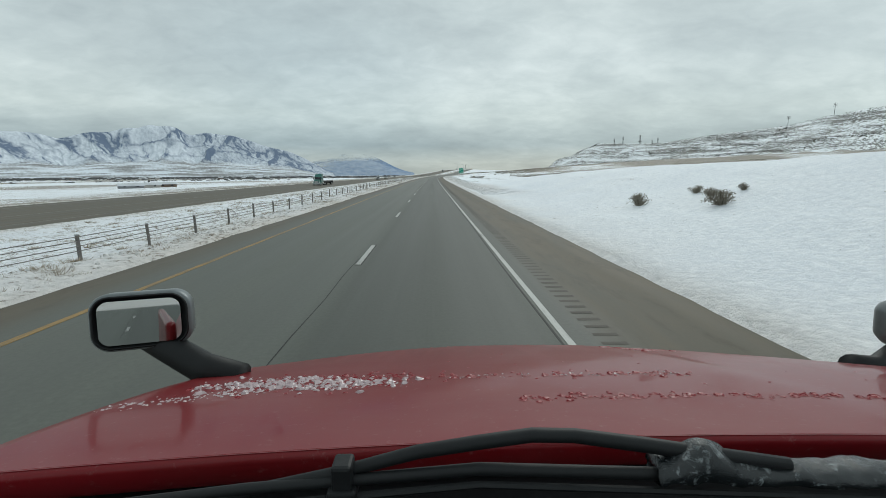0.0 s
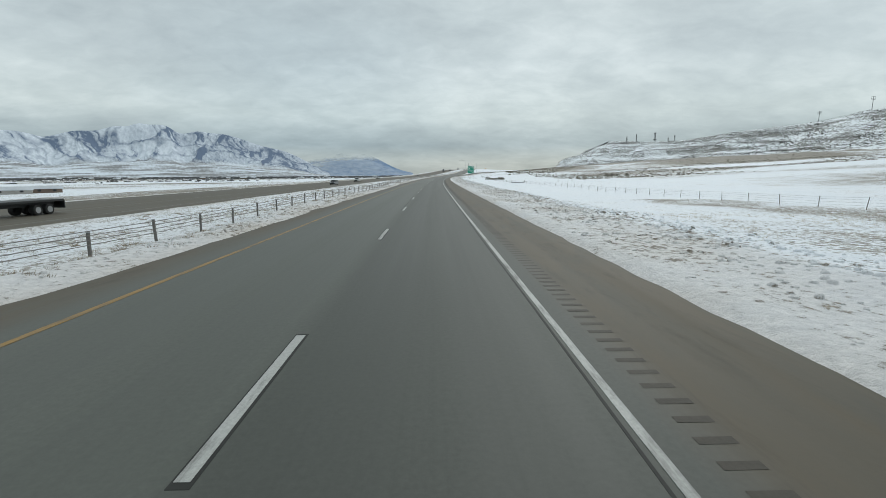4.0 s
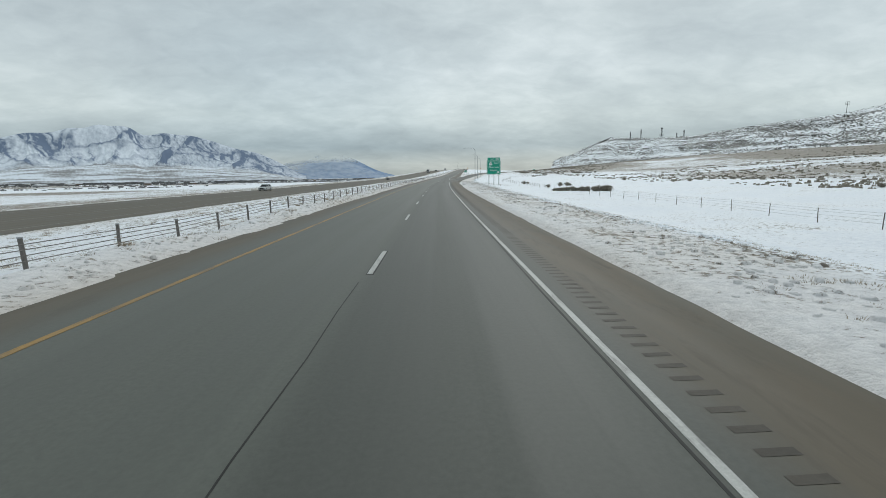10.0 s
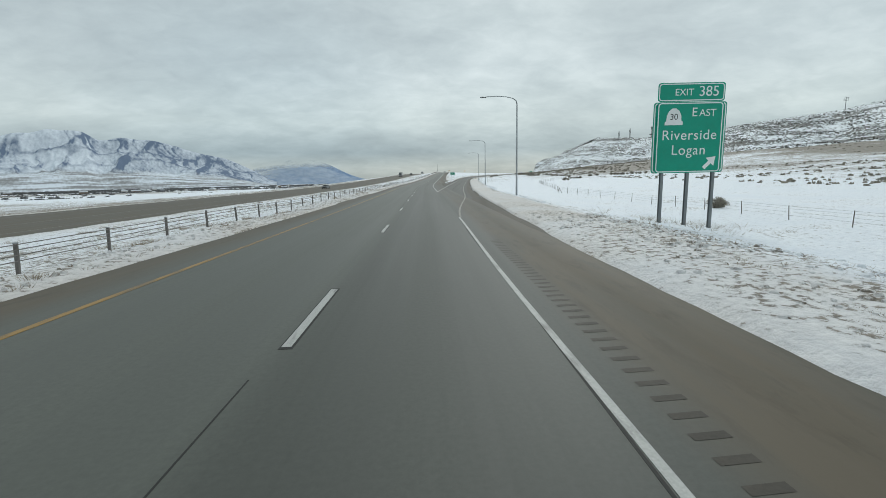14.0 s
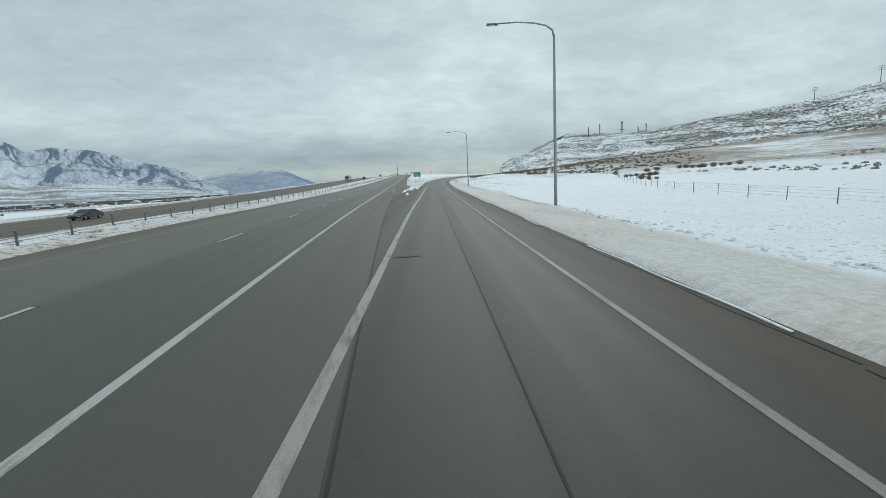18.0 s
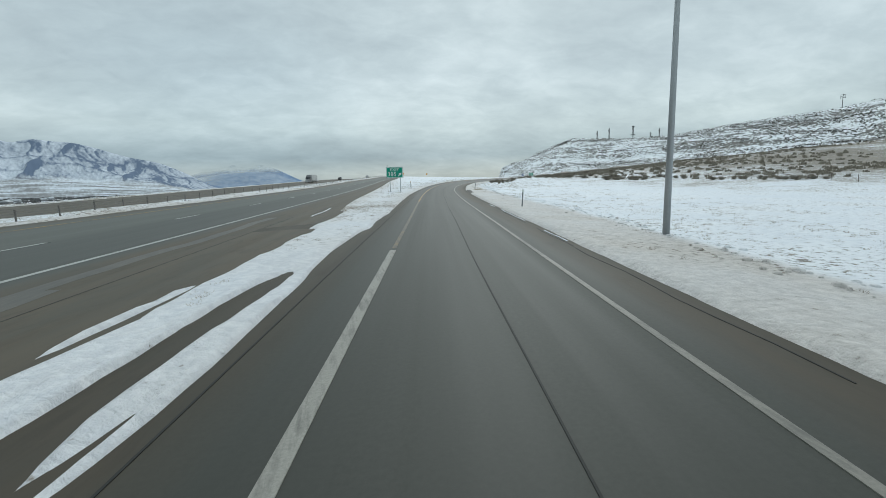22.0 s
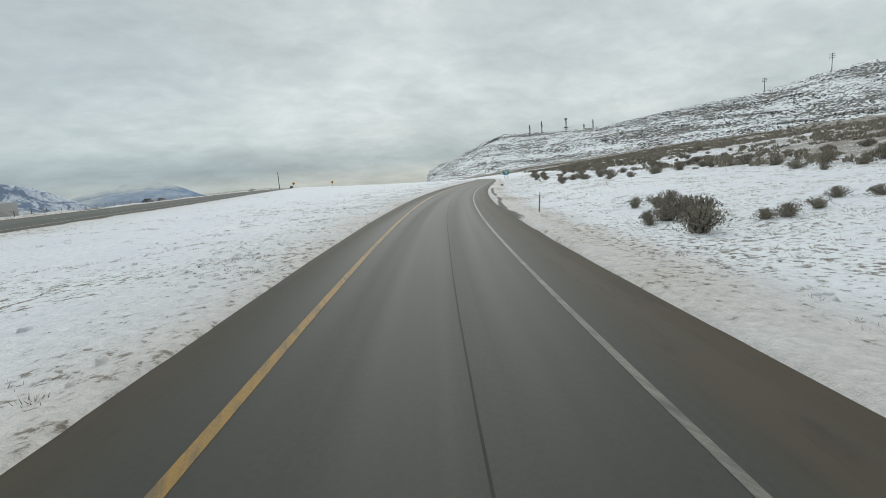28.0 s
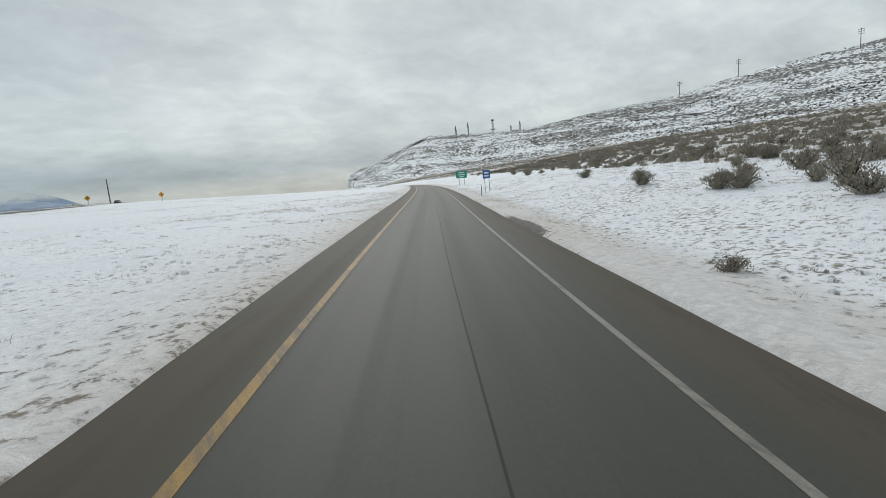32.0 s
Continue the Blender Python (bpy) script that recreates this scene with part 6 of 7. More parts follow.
grass_sheet("sign_weeds", "thin dry weed stalks standing round the sign posts", 90, 12, weed_place, 0.12, 0.55, 7)
def straw_place(rnd):
    while True:
        y = rnd.uniform(108, 152)
        x = right_edge(y) + rnd.triangular(6, 28, 14)
        if in_clumps(x, y, 4.0, 0.47):
            return x, y


def bank_tuft_place(rnd):
    while True:
        y = rnd.uniform(690, 880)
        x = right_edge(y) + rnd.triangular(2.5, 30, 12) / float(lean(y))
        if in_clumps(x, y, 3.0, 0.5):
            return x, y


grass_sheet("straw_grass", "tan straw showing through the snow below the cutting", 1000, 21, straw_place, 0.02, 0.09, 14, M_STRAW)
grass_sheet("bank_tufts", "dark low tufts scattered over the snowy bank", 2600, 22, bank_tuft_place, 0.03, 0.11, 22)
def clump_place(rnd):
    return 61.9 + rnd.gauss(0, 0.3), 685.2 + rnd.gauss(0, 0.22)


grass_sheet("straw_clump", "flattened clump of pale straw beside a marker post", 60, 23, clump_place, 0.06, 0.19, 26, M_STRAW)
grass_sheet("bank_grass", "thin dead grass on the snowy cutting", 160, 4, cutting_place, 0.015, 0.05)


def snow_clods(name, label, count, seed, place, r0, r1):
    """Rounded lumps of crusted snow, each of its own outline."""
    rnd = random.Random(seed)
    pts = [place(rnd) for _ in range(count)]
    xs, ys = np.array([p[0] for p in pts]), np.array([p[1] for p in pts])
    zs, *rest = ground(xs, ys)
    verts, faces = [], []
    n = 7
    for (x, y), z, ins in zip(pts, zs, rest[2]):
        if ins > -0.25:
            continue
        r = rnd.uniform(r0, r1)
        h, turn, slim = r * rnd.uniform(0.25, 0.6), rnd.uniform(0, 6.283), rnd.uniform(0.5, 1.0)
        i = len(verts)
        for q, up in ((1.0, -0.05), (0.8, 0.6 * h), (0.4, 0.95 * h)):
            for k in range(n):
                a = 6.283 * k / n
                d = r * q * rnd.uniform(0.75, 1.2)
                cx, cy = math.cos(a) * d, math.sin(a) * d * slim
                verts.append((x + cx * math.cos(turn) - cy * math.sin(turn), y + cx * math.sin(turn) + cy * math.cos(turn), z + up * rnd.uniform(0.8, 1.2)))
        verts.append((x, y, z + h))
        for ring in (0, n):
            for k in range(n):
                faces.append((i + ring + k, i + ring + (k + 1) % n, i + ring + n + (k + 1) % n, i + ring + n + k))
        for k in range(n):
            faces.append((i + 2 * n + k, i + 2 * n + (k + 1) % n, i + 3 * n))
    ob = mesh_object(name, verts, faces, M_SNOW, None, True)
    # as grimy as the snow they lie on
    n_each = 3 * n + 1
    keep = [k for k in range(len(pts)) if rest[2][k] <= -0.25]
    bare = bareness(xs, ys, rest[0], rest[1], rest[3], rest[4])
    for key, val in (("grime", rest[5]), ("bare", bare)):
        ob.data.attributes.new(key, "FLOAT", "POINT").data.foreach_set("value", np.repeat(val[keep], n_each).astype(np.float32))
    return tagged(ob, label, "snow", kind="stuff")


def verge_clod_place(rnd):
    while True:
        y = rnd.uniform(45, 445)
        if y < 110:
            return right_edge(y) + rnd.triangular(0.6, 4.5, 1.5), y
        x = right_edge(y) + (rnd.triangular(1.0, 8, 4.9) if rnd.random() < 0.7 else rnd.uniform(0.6, 5))
        if in_clumps(x, y, 1.4, 0.42):
            return x, y


def ridge_clod_place(rnd):
    """The outer edge of the ploughed strip along the exit lane."""
    y = rnd.uniform(455, 720)
    return right_edge(y) + (4.5 + 0.7 * math.sin(y * 0.11) + rnd.gauss(0, 0.45)) / float(lean(y)), y


def berm_clod_place(rnd):
    y = rnd.uniform(-5, 480)
    return float(edge_x(y)) - 9.9 - abs(rnd.gauss(0, 1.1)), y


def ramp_clod_place(rnd):
    while True:
        y = rnd.uniform(690, 880)
        if rnd.random() < 0.55:
            x = right_edge(y) + rnd.triangular(0.8, 14, 3) / float(lean(y))
        else:
            x = float(lane_x(y) + ramp_left_paved(y) / lean(y)) - rnd.triangular(0.4, 12, 1.5)
        if in_clumps(x, y, 2.0, 0.47):
            return x, y


snow_clods("verge_clods", "lumps of crusted snow over grass clumps on the verge", 9000, 51, verge_clod_place, 0.05, 0.15)
snow_clods("ridge_clods", "clods of snow along the edge of the ploughed strip", 1800, 52, ridge_clod_place, 0.05, 0.15)
snow_clods("berm_clods", "lumpy ploughed snow along the median shoulder", 4500, 53, berm_clod_place, 0.04, 0.12)
snow_clods("ramp_clods", "clods of snow thrown beside the ramp", 3600, 54, ramp_clod_place, 0.04, 0.13)


# ---- the valley ----
def valley_trees():
    """Bare trees and hedges in long rows between the fields of the valley."""
    rnd = random.Random(8)
    spots = []
    for row in range(170):
        d = rnd.triangular(1150, 3300, 2900) if row > 3 else rnd.uniform(800, 1200)
        az = radians(rnd.uniform(-64, -1))
        cx, cy = -30 + math.sin(az) * d, 300 + math.cos(az) * d
        n, length, turn = rnd.randrange(25, 80), rnd.uniform(80, 520) * (0.4 + d / 2600), -az + rnd.uniform(-0.3, 0.3)
        big = rnd.uniform(0.6, 1.2)
        for k in range(n):
            q = rnd.gauss(0, 0.32) * length
            spots.append((cx + q * math.cos(turn) + rnd.gauss(0, 6), cy + q * math.sin(turn) + rnd.gauss(0, 6), rnd.uniform(1.8, 6.0) * big * (0.5 + d / 3600)))
    for k in range(1600):
        d, az = rnd.uniform(1700, 3400), radians(rnd.uniform(-62, -2))
        spots.append((-30 + math.sin(az) * d, 300 + math.cos(az) * d, rnd.uniform(1.5, 5)))
    xs, ys = np.array([p[0] for p in spots]), np.array([p[1] for p in spots])
    zs, off = ground(xs, ys)[0], edge_x(ys) - xs
    verts, faces = [], []
    for (x, y, s), z, o in zip(spots, zs, off):
        if o < 118:
            continue
        for k in range(6):
            a, r, w, h, t = rnd.uniform(0, 6.283), rnd.uniform(0, 1.6) * s, s * rnd.uniform(0.3, 0.9), s * rnd.uniform(0.2, 0.62), rnd.uniform(0, 6.283)
            ox, oy, c_, s_ = math.cos(a) * r, math.sin(a) * r, math.cos(t) * w, math.sin(t) * w
            i = len(verts)
            verts.extend([(x + ox - c_ * 0.4, y + oy - s_ * 0.4, z - 0.3), (x + ox + c_ * 0.4, y + oy + s_ * 0.4, z - 0.3), (x + ox + c_, y + oy + s_, z + h * 0.6), (x + ox + c_ * 0.2, y + oy, z + h), (x + ox - c_, y + oy - s_, z + h * 0.7)])
            faces.append((i, i + 1, i + 2, i + 3, i + 4))
    ob = mesh_object("valley_trees", verts, faces, M_TREE)
    tagged(ob, "bare dark trees and hedges along the snowy valley fields", "trees", kind="stuff")


valley_trees()
M_ROOF = plain("snowy_roof", (0.55, 0.57, 0.6), 0.8, 0, 0.2, 0.5)
M_WALLS = [plain("pale_siding", (0.42, 0.40, 0.37), 0.8, 0, 0.2, 1), plain("brown_siding", (0.17, 0.125, 0.095), 0.8, 0, 0.2, 1), plain("grey_siding", (0.24, 0.25, 0.26), 0.8, 0, 0.2, 1)]


def house(x, y, w, l, h, turn, mat, label):
    s = thing("house", label, "house", pose(x, y, ground_z(x, y), 0, 0, turn), "houses in the valley")
    bm = bmesh.new()
    box(bm, -w / 2, -l / 2, -0.5, w / 2, l / 2, h)
    part("wall", bm, mat, s)
    bm = bmesh.new()
    prof = [(-w / 2 - 0.5, h - 0.1), (w / 2 + 0.5, h - 0.1), (w / 2 + 0.5, h + 0.15), (0, h + w * 0.3), (-w / 2 - 0.5, h + 0.15)]
    a = [bm.verts.new((px, -l / 2 - 0.5, pz)) for px, pz in prof]
    b = [bm.verts.new((px, l / 2 + 0.5, pz)) for px, pz in prof]
    bm.faces.new(a)
    bm.faces.new(b[::-1])
    for k in range(5):
        bm.faces.new((a[k], b[k], b[(k + 1) % 5], a[(k + 1) % 5]))
    part("roof", bm, M_ROOF, s)
    for k in (-0.25, 0.25):
        bm = bmesh.new()
        box(bm, w / 2, l * k - 0.8, 1.0, w / 2 + 0.06, l * k + 0.8, 2.2)
        part("window", bm, M_BLACK, s)


house_rnd = random.Random(3)
for k in range(46):
    d, az = house_rnd.uniform(1200, 2700), radians(house_rnd.uniform(-56, -4))
    x, y = -60 + math.sin(az) * d, 300 + math.cos(az) * d
    if float(edge_x(y)) - x < 180:
        continue
    m = house_rnd.randrange(3)
    house(x, y, house_rnd.uniform(8, 13), house_rnd.uniform(10, 22), house_rnd.uniform(2.8, 5), house_rnd.uniform(0, 180), M_WALLS[m],
          ("pale", "brown", "grey")[m] + " farmhouse with a snowy roof in the valley")
for x, y, w, l, h, turn, m in ((-242, 364, 7, 17, 1.9, -52, 2), (-239, 381, 7, 18, 2.2, -50, 0), (-233, 398, 6, 14, 2.5, -52, 1)):
    house(x, y, w, l, h, turn, M_WALLS[m], ("long pale shed", "low brown shed", "long grey shed")[m] + " with a snowy roof beyond the highway")


# ---- vehicles ----
M_GLASS = plain("dark_vehicle_glass", (0.02, 0.024, 0.028), 0.08, 0, 0.1, 3)
M_TYRE = plain("tyre_rubber", (0.018, 0.018, 0.018), 0.85, 0, 0.2, 12)
M_RIM = plain("alloy_rim", (0.42, 0.43, 0.44), 0.35, 0.8, 0.1, 10)
M_LAMP = plain("headlamp_lens", (0.75, 0.77, 0.78), 0.15, 0, 0.05, 5)


def paint(name, colour, grime=0.25):
    k = Nodes(name, 0.28, 0, 0.5)
    v = k.coords()
    n = k.noise(v, 2.2, 5, 0.6)
    f = k.noise(v, 30, 4, 0.7)
    c = k.mix(k.ramp(n, (0.45, 0.0), (0.75, grime)), colour, (0.25, 0.23, 0.21))
    k.colour(c)
    k.rough(k.ramp(f, (0.3, 0.22), (0.7, 0.42)))
    k.b.inputs["Coat Weight"].default_value = 0.4
    k.b.inputs["Coat Roughness"].default_value = 0.12
    return k.m


def side_body(bm, profile, half, taper=0.0, bevel=0.05):
    """A body from a side outline (along, up), as wide as 2 * half, narrower towards its top."""
    zs = [z for _, z in profile]
    z0, z1 = min(zs), max(zs)
    sides = []
    for sgn in (-1, 1):
        sides.append([bm.verts.new((sgn * (half - taper * (z - z0) / (z1 - z0)), a, z)) for a, z in profile])
    n = len(profile)
    bm.faces.new(sides[0])
    bm.faces.new(sides[1][::-1])
    for k in range(n):
        bm.faces.new((sides[0][k], sides[1][k], sides[1][(k + 1) % n], sides[0][(k + 1) % n]))
    rim = [e for s in sides for k in range(n) for e in s[k].link_edges if e.other_vert(s[k]) in s]
    bmesh.ops.bevel(bm, geom=list(set(rim)), offset=bevel, segments=2, affect="EDGES")


def wheel(parent, x, y, r, w, name="wheel"):
    sgn = 1 if x > 0 else -1
    bm = bmesh.new()
    tube(bm, [(x - w / 2, y, r), (x - w * 0.42, y, r), (x + w * 0.42, y, r), (x + w / 2, y, r)], [r * 0.92, r, r, r * 0.92], 20)
    t = part(name, bm, M_TYRE, parent, smooth_shade=False)
    bm = bmesh.new()
    tube(bm, [(x + sgn * w * 0.3, y, r), (x + sgn * (w / 2 + 0.012), y, r)], [r * 0.62, r * 0.58], 16)
    part("rim", bm, M_RIM, t)


def arched(front, back, low, r, axle, upper):
    """Side outline with wheel arches: along the sill from back to front, then over the top."""
    pts = [(back, low)]
    for c in (-axle, axle):
        pts += [(c - (r + 0.07) * math.cos(math.pi * k / 8), max(low, r + (r + 0.07) * math.sin(math.pi * k / 8))) for k in range(9)]
    return pts + [(front, low)] + upper


CAR = {"suv": (arched(2.25, -2.2, 0.32, 0.36, 1.38, [(2.33, 0.5), (2.32, 0.72), (2.2, 0.88), (1.75, 0.98), (1.05, 1.05), (-0.6, 1.09), (-2.1, 1.12), (-2.28, 0.95), (-2.3, 0.6)]), [(1.15, 1.03), (0.30, 1.58), (-0.4, 1.67), (-1.5, 1.62), (-2.1, 1.10)], 0.92, 0.36, 1.38),
       "sedan": (arched(2.3, -2.3, 0.26, 0.33, 1.42, [(2.4, 0.45), (2.36, 0.64), (2.1, 0.78), (1.1, 0.90), (-1.5, 0.96), (-2.25, 0.94), (-2.4, 0.75), (-2.38, 0.45)]), [(1.1, 0.88), (0.3, 1.38), (-0.4, 1.44), (-1.0, 1.4), (-1.8, 0.95)], 0.9, 0.33, 1.42),
       "pickup": (arched(2.7, -2.8, 0.48, 0.41, 1.75, [(2.8, 0.7), (2.78, 1.0), (2.6, 1.14), (1.3, 1.2), (-2.8, 1.22), (-2.86, 0.8)]), [(1.35, 1.18), (0.75, 1.82), (0.2, 1.9), (-0.7, 1.88), (-0.95, 1.18)], 0.98, 0.41, 1.75)}


def car(kind, colour, x, y, z, turn, label, group="traffic on the highway"):
    outline, cabin, half, r, axle = CAR[kind]
    nm = "pickup_truck" if kind == "pickup" else "car"
    s = thing(nm, label, nm.replace("_", " "), pose(x, y, z, 0, 0, turn), group)
    m = paint("car_paint", colour)
    front = max(a for a, _ in outline)
    nose_z = [b for a, b in outline if a > front - 0.15 and b > 0.4]
    bm = bmesh.new()
    side_body(bm, outline, half, 0.05, 0.05)
    part("body", bm, m, s)
    bm = bmesh.new()
    box(bm, -half + 0.14, -axle - r, 0.3, half - 0.14, axle + r, 0.3 + r + 0.1, 0.03)
    part("underbody", bm, M_BLACK, s)
    bm = bmesh.new()
    side_body(bm, cabin, half - 0.07, 0.17, 0.05)
    part("cabin_glass", bm, M_GLASS, s)
    top = max(zc for _, zc in cabin)
    ends = [a for a, zc in cabin if zc > top - 0.12]
    bm = bmesh.new()
    side_body(bm, [(max(ends) + 0.04, top - 0.07), (max(ends) - 0.1, top), ((max(ends) + min(ends)) / 2, top + 0.03), (min(ends), top - 0.01), (min(ends) - 0.06, top - 0.07)], half - 0.19, 0.04, 0.015)
    part("roof", bm, m, s)
    base = min(zc for _, zc in cabin) + 0.02
    for sx in (-1, 1):
        for (a0, z0), (a1, z1) in (((cabin[0][0] - 0.03, base), (max(ends), top - 0.04)), ((-0.25, base), (-0.3, top - 0.04)), ((cabin[-1][0] + 0.12, base), (min(ends), top - 0.04))):
            bm = bmesh.new()
            tube(bm, [(sx * (half - 0.075), a0, z0), (sx * (half - 0.225), a1, z1)], 0.045, 6)
            part("pillar", bm, m, s)
        for a in (axle, -axle):
            wheel(s, sx * (half - 0.11), a, r, 0.22)
        bm = bmesh.new()
        hz = max(nose_z) - 0.1
        box(bm, sx * (half - 0.26) - 0.2, front - 0.22, hz - 0.08, sx * (half - 0.26) + 0.2, front - 0.02, hz + 0.05, 0.03)
        part("headlight", bm, M_LAMP, s)
        bm = bmesh.new()
        box(bm, sx * (half + 0.04) - 0.09, cabin[0][0] - 0.4, cabin[0][1] + 0.03, sx * (half + 0.04) + 0.09, cabin[0][0] - 0.24, cabin[0][1] + 0.16, 0.03)
        part("wing_mirror", bm, m, s)
    bm = bmesh.new()
    box(bm, -half * 0.55, front - 0.1, 0.45, half * 0.55, front + 0.012, max(nose_z) - 0.1, 0.02)
    part("grille", bm, M_BLACK, s)
    return s


def on_far(y, u):
    return float(edge_x(y)) + u, y, float(far_h(y))


for kind, col, y, u, label in (("suv", (0.40, 0.41, 0.42), 421, -48, "silver sport utility car on the opposite carriageway"), ("pickup", (0.62, 0.62, 0.61), 322.5, -39.5, "white pickup truck on the opposite carriageway"),
                               ("suv", (0.03, 0.035, 0.04), 275, -37.5, "dark sport utility car on the opposite carriageway"), ("sedan", (0.035, 0.04, 0.045), 591, -41, "dark saloon car on the opposite carriageway"),
                               ("suv", (0.04, 0.045, 0.05), 945, -40, "dark car far up the opposite carriageway"), ("pickup", (0.05, 0.05, 0.055), 924, -37, "dark pickup truck far up the opposite carriageway")):
    car(kind, col, *on_far(y, u), 180 - 3 - (5 if y > 500 else 0), label)
car("sedan", (0.06, 0.06, 0.065), float(edge_x(1060)) - 2, 1060, float(high_h(1060, edge_x(1060) - 2)), -8.5, "dark car ahead on the highway")


def truck_tractor(s, m):
    """Tractor unit, front towards +y."""
    bm = bmesh.new()
    side_body(bm, [(4.6, 0.75), (4.65, 1.5), (4.4, 1.72), (2.7, 1.95), (2.6, 0.85)], 0.95, 0.12, 0.1)
    part("bonnet", bm, m, s)
    bm = bmesh.new()
    side_body(bm, [(2.68, 0.9), (2.66, 1.95), (2.2, 2.75), (2.0, 2.85), (1.2, 3.7), (-0.3, 3.85), (-0.35, 0.9)], 1.18, 0.08, 0.1)
    part("cab", bm, m, s)
    bm = bmesh.new()
    v = [bm.verts.new(p) for p in ((-1.02, 2.70, 1.98), (1.02, 2.70, 1.98), (0.98, 2.27, 2.72), (-0.98, 2.27, 2.72))]
    bm.faces.new(v)
    part("windscreen", bm, M_GLASS, s)
    bm = bmesh.new()
    box(bm, -0.62, 4.6, 0.75, 0.62, 4.69, 1.5, 0.03)
    part("grille", bm, M_RIM, s)
    bm = bmesh.new()
    box(bm, -1.22, 4.45, 0.35, 1.22, 4.8, 0.75, 0.06)
    part("bumper", bm, M_RIM, s)
    for sx in (-1, 1):
        bm = bmesh.new()
        box(bm, sx * 0.95 - 0.2, 4.35, 0.95, sx * 0.95 + 0.2, 4.62, 1.2, 0.05)
        part("headlight", bm, M_LAMP, s)
        bm = bmesh.new()
        side_body(bm, [(4.3, 0.5), (4.2, 1.05), (3.7, 1.25), (3.2, 1.15), (2.8, 0.6)], 0.2, 0.0, 0.05)
        bmesh.ops.translate(bm, vec=(sx * 1.03, 0, 0), verts=bm.verts)
        part("fender", bm, m, s)
        bm = bmesh.new()
        box(bm, sx * 1.19 - 0.02, 1.3, 2.0, sx * 1.19 + 0.02, 2.1, 2.65, 0.02)
        part("side_window", bm, M_GLASS, s)
        bm = bmesh.new()
        box(bm, sx * 1.42 - 0.1, 2.35, 1.9, sx * 1.42 + 0.1, 2.5, 2.6, 0.04)
        part("wing_mirror", bm, M_BLACK, s)
        bm = bmesh.new()
        tube(bm, [(sx * 1.05, -0.1, 0.75), (sx * 1.05, 1.5, 0.75)], 0.32, 12)
        part("fuel_tank", bm, M_RIM, s)
        wheel(s, sx * 1.05, 3.7, 0.5, 0.3)
        for a in (-1.6, -2.9):
            wheel(s, sx * 0.95, a, 0.5, 0.5)
    bm = bmesh.new()
    box(bm, -0.45, -3.6, 0.75, 0.45, 2.6, 1.05, 0.03)
    part("chassis", bm, M_BLACK, s)


def flatbed_truck():
    s = thing("flatbed_truck", "teal semi truck with an empty flatbed trailer on the highway", "truck", pose(*on_far(152, -40), 0, 0, 180))
    truck_tractor(s, paint("teal_paint", (0.008, 0.125, 0.105), 0.2))
    bm = bmesh.new()
    box(bm, -1.25, -14.6, 1.18, 1.25, -1.0, 1.42, 0.03)
    part("flatbed", bm, M_BLACK, s)
    for sx in (-1, 1):
        bm = bmesh.new()
        box(bm, sx * 0.4 - 0.08, -14.3, 0.8, sx * 0.4 + 0.08, -1.2, 1.18, 0.02)
        part("beam", bm, M_BLACK, s)
        for a in (-11.6, -12.9):
            wheel(s, sx * 0.95, a, 0.5, 0.5)
    bm = bmesh.new()
    box(bm, -1.2, -14.75, 0.5, 1.2, -14.6, 1.3, 0.03)
    part("tail_frame", bm, M_BLACK, s)


def box_truck(y, u, turn, label, cab):
    s = thing("box_truck", label, "truck", pose(*on_far(y, u), 0, 0, turn))
    truck_tractor(s, paint("truck_paint", cab, 0.2))
    bm = bmesh.new()
    box(bm, -1.28, -15.0, 1.15, 1.28, -0.9, 4.05, 0.05)
    part("trailer_box", bm, paint("trailer_paint", (0.42, 0.42, 0.42), 0.3), s)
    for sx in (-1, 1):
        for a in (-12.4, -13.7):
            wheel(s, sx * 0.95, a, 0.5, 0.5)
        bm = bmesh.new()
        box(bm, sx * 1.05 - 0.05, -5.4, 0.2, sx * 1.05 + 0.05, -5.2, 1.16, 0.01)
        part("landing_leg", bm, M_BLACK, s)


flatbed_truck()
box_truck(850, -41, 173, "grey semi truck with a pale box trailer", (0.12, 0.125, 0.13))
box_truck(1132, -40, 172, "white semi truck with a box trailer near the crest", (0.6, 0.6, 0.6))


# ---- the red truck as it stands at the start: bonnet, mirrors and wiper before the windscreen ----
def truck_paint():
    """Deep red clear-coated paint, with drying salt film and fine dust."""
    k = Nodes("red_truck_paint", 0.5, 0, 0.15)
    v = k.coords()
    film = k.noise(k.coords((1.2, 3.5, 1)), 1.6, 6, 0.62, 0.6)
    dust = k.noise(v, 60, 4, 0.7)
    run = k.noise(k.coords((6, 0.8, 1)), 1.5, 4, 0.6, 0.3)
    c = k.mix(k.ramp(film, (0.42, 0.0), (0.75, 0.22)), (0.165, 0.004, 0.008), (0.20, 0.06, 0.055))
    c = k.mix(k.ramp(dust, (0.6, 0.0), (0.8, 0.16)), c, (0.45, 0.36, 0.33))
    k.colour(c)
    k.b.inputs["Coat Weight"].default_value = 0.4
    k.b.inputs["Coat IOR"].default_value = 1.42
    k.link(k.ramp(run, (0.35, 0.05), (0.7, 0.22)), k.b.inputs["Coat Roughness"])
    k.bump(film, 0.04, 0.004)
    return k.m


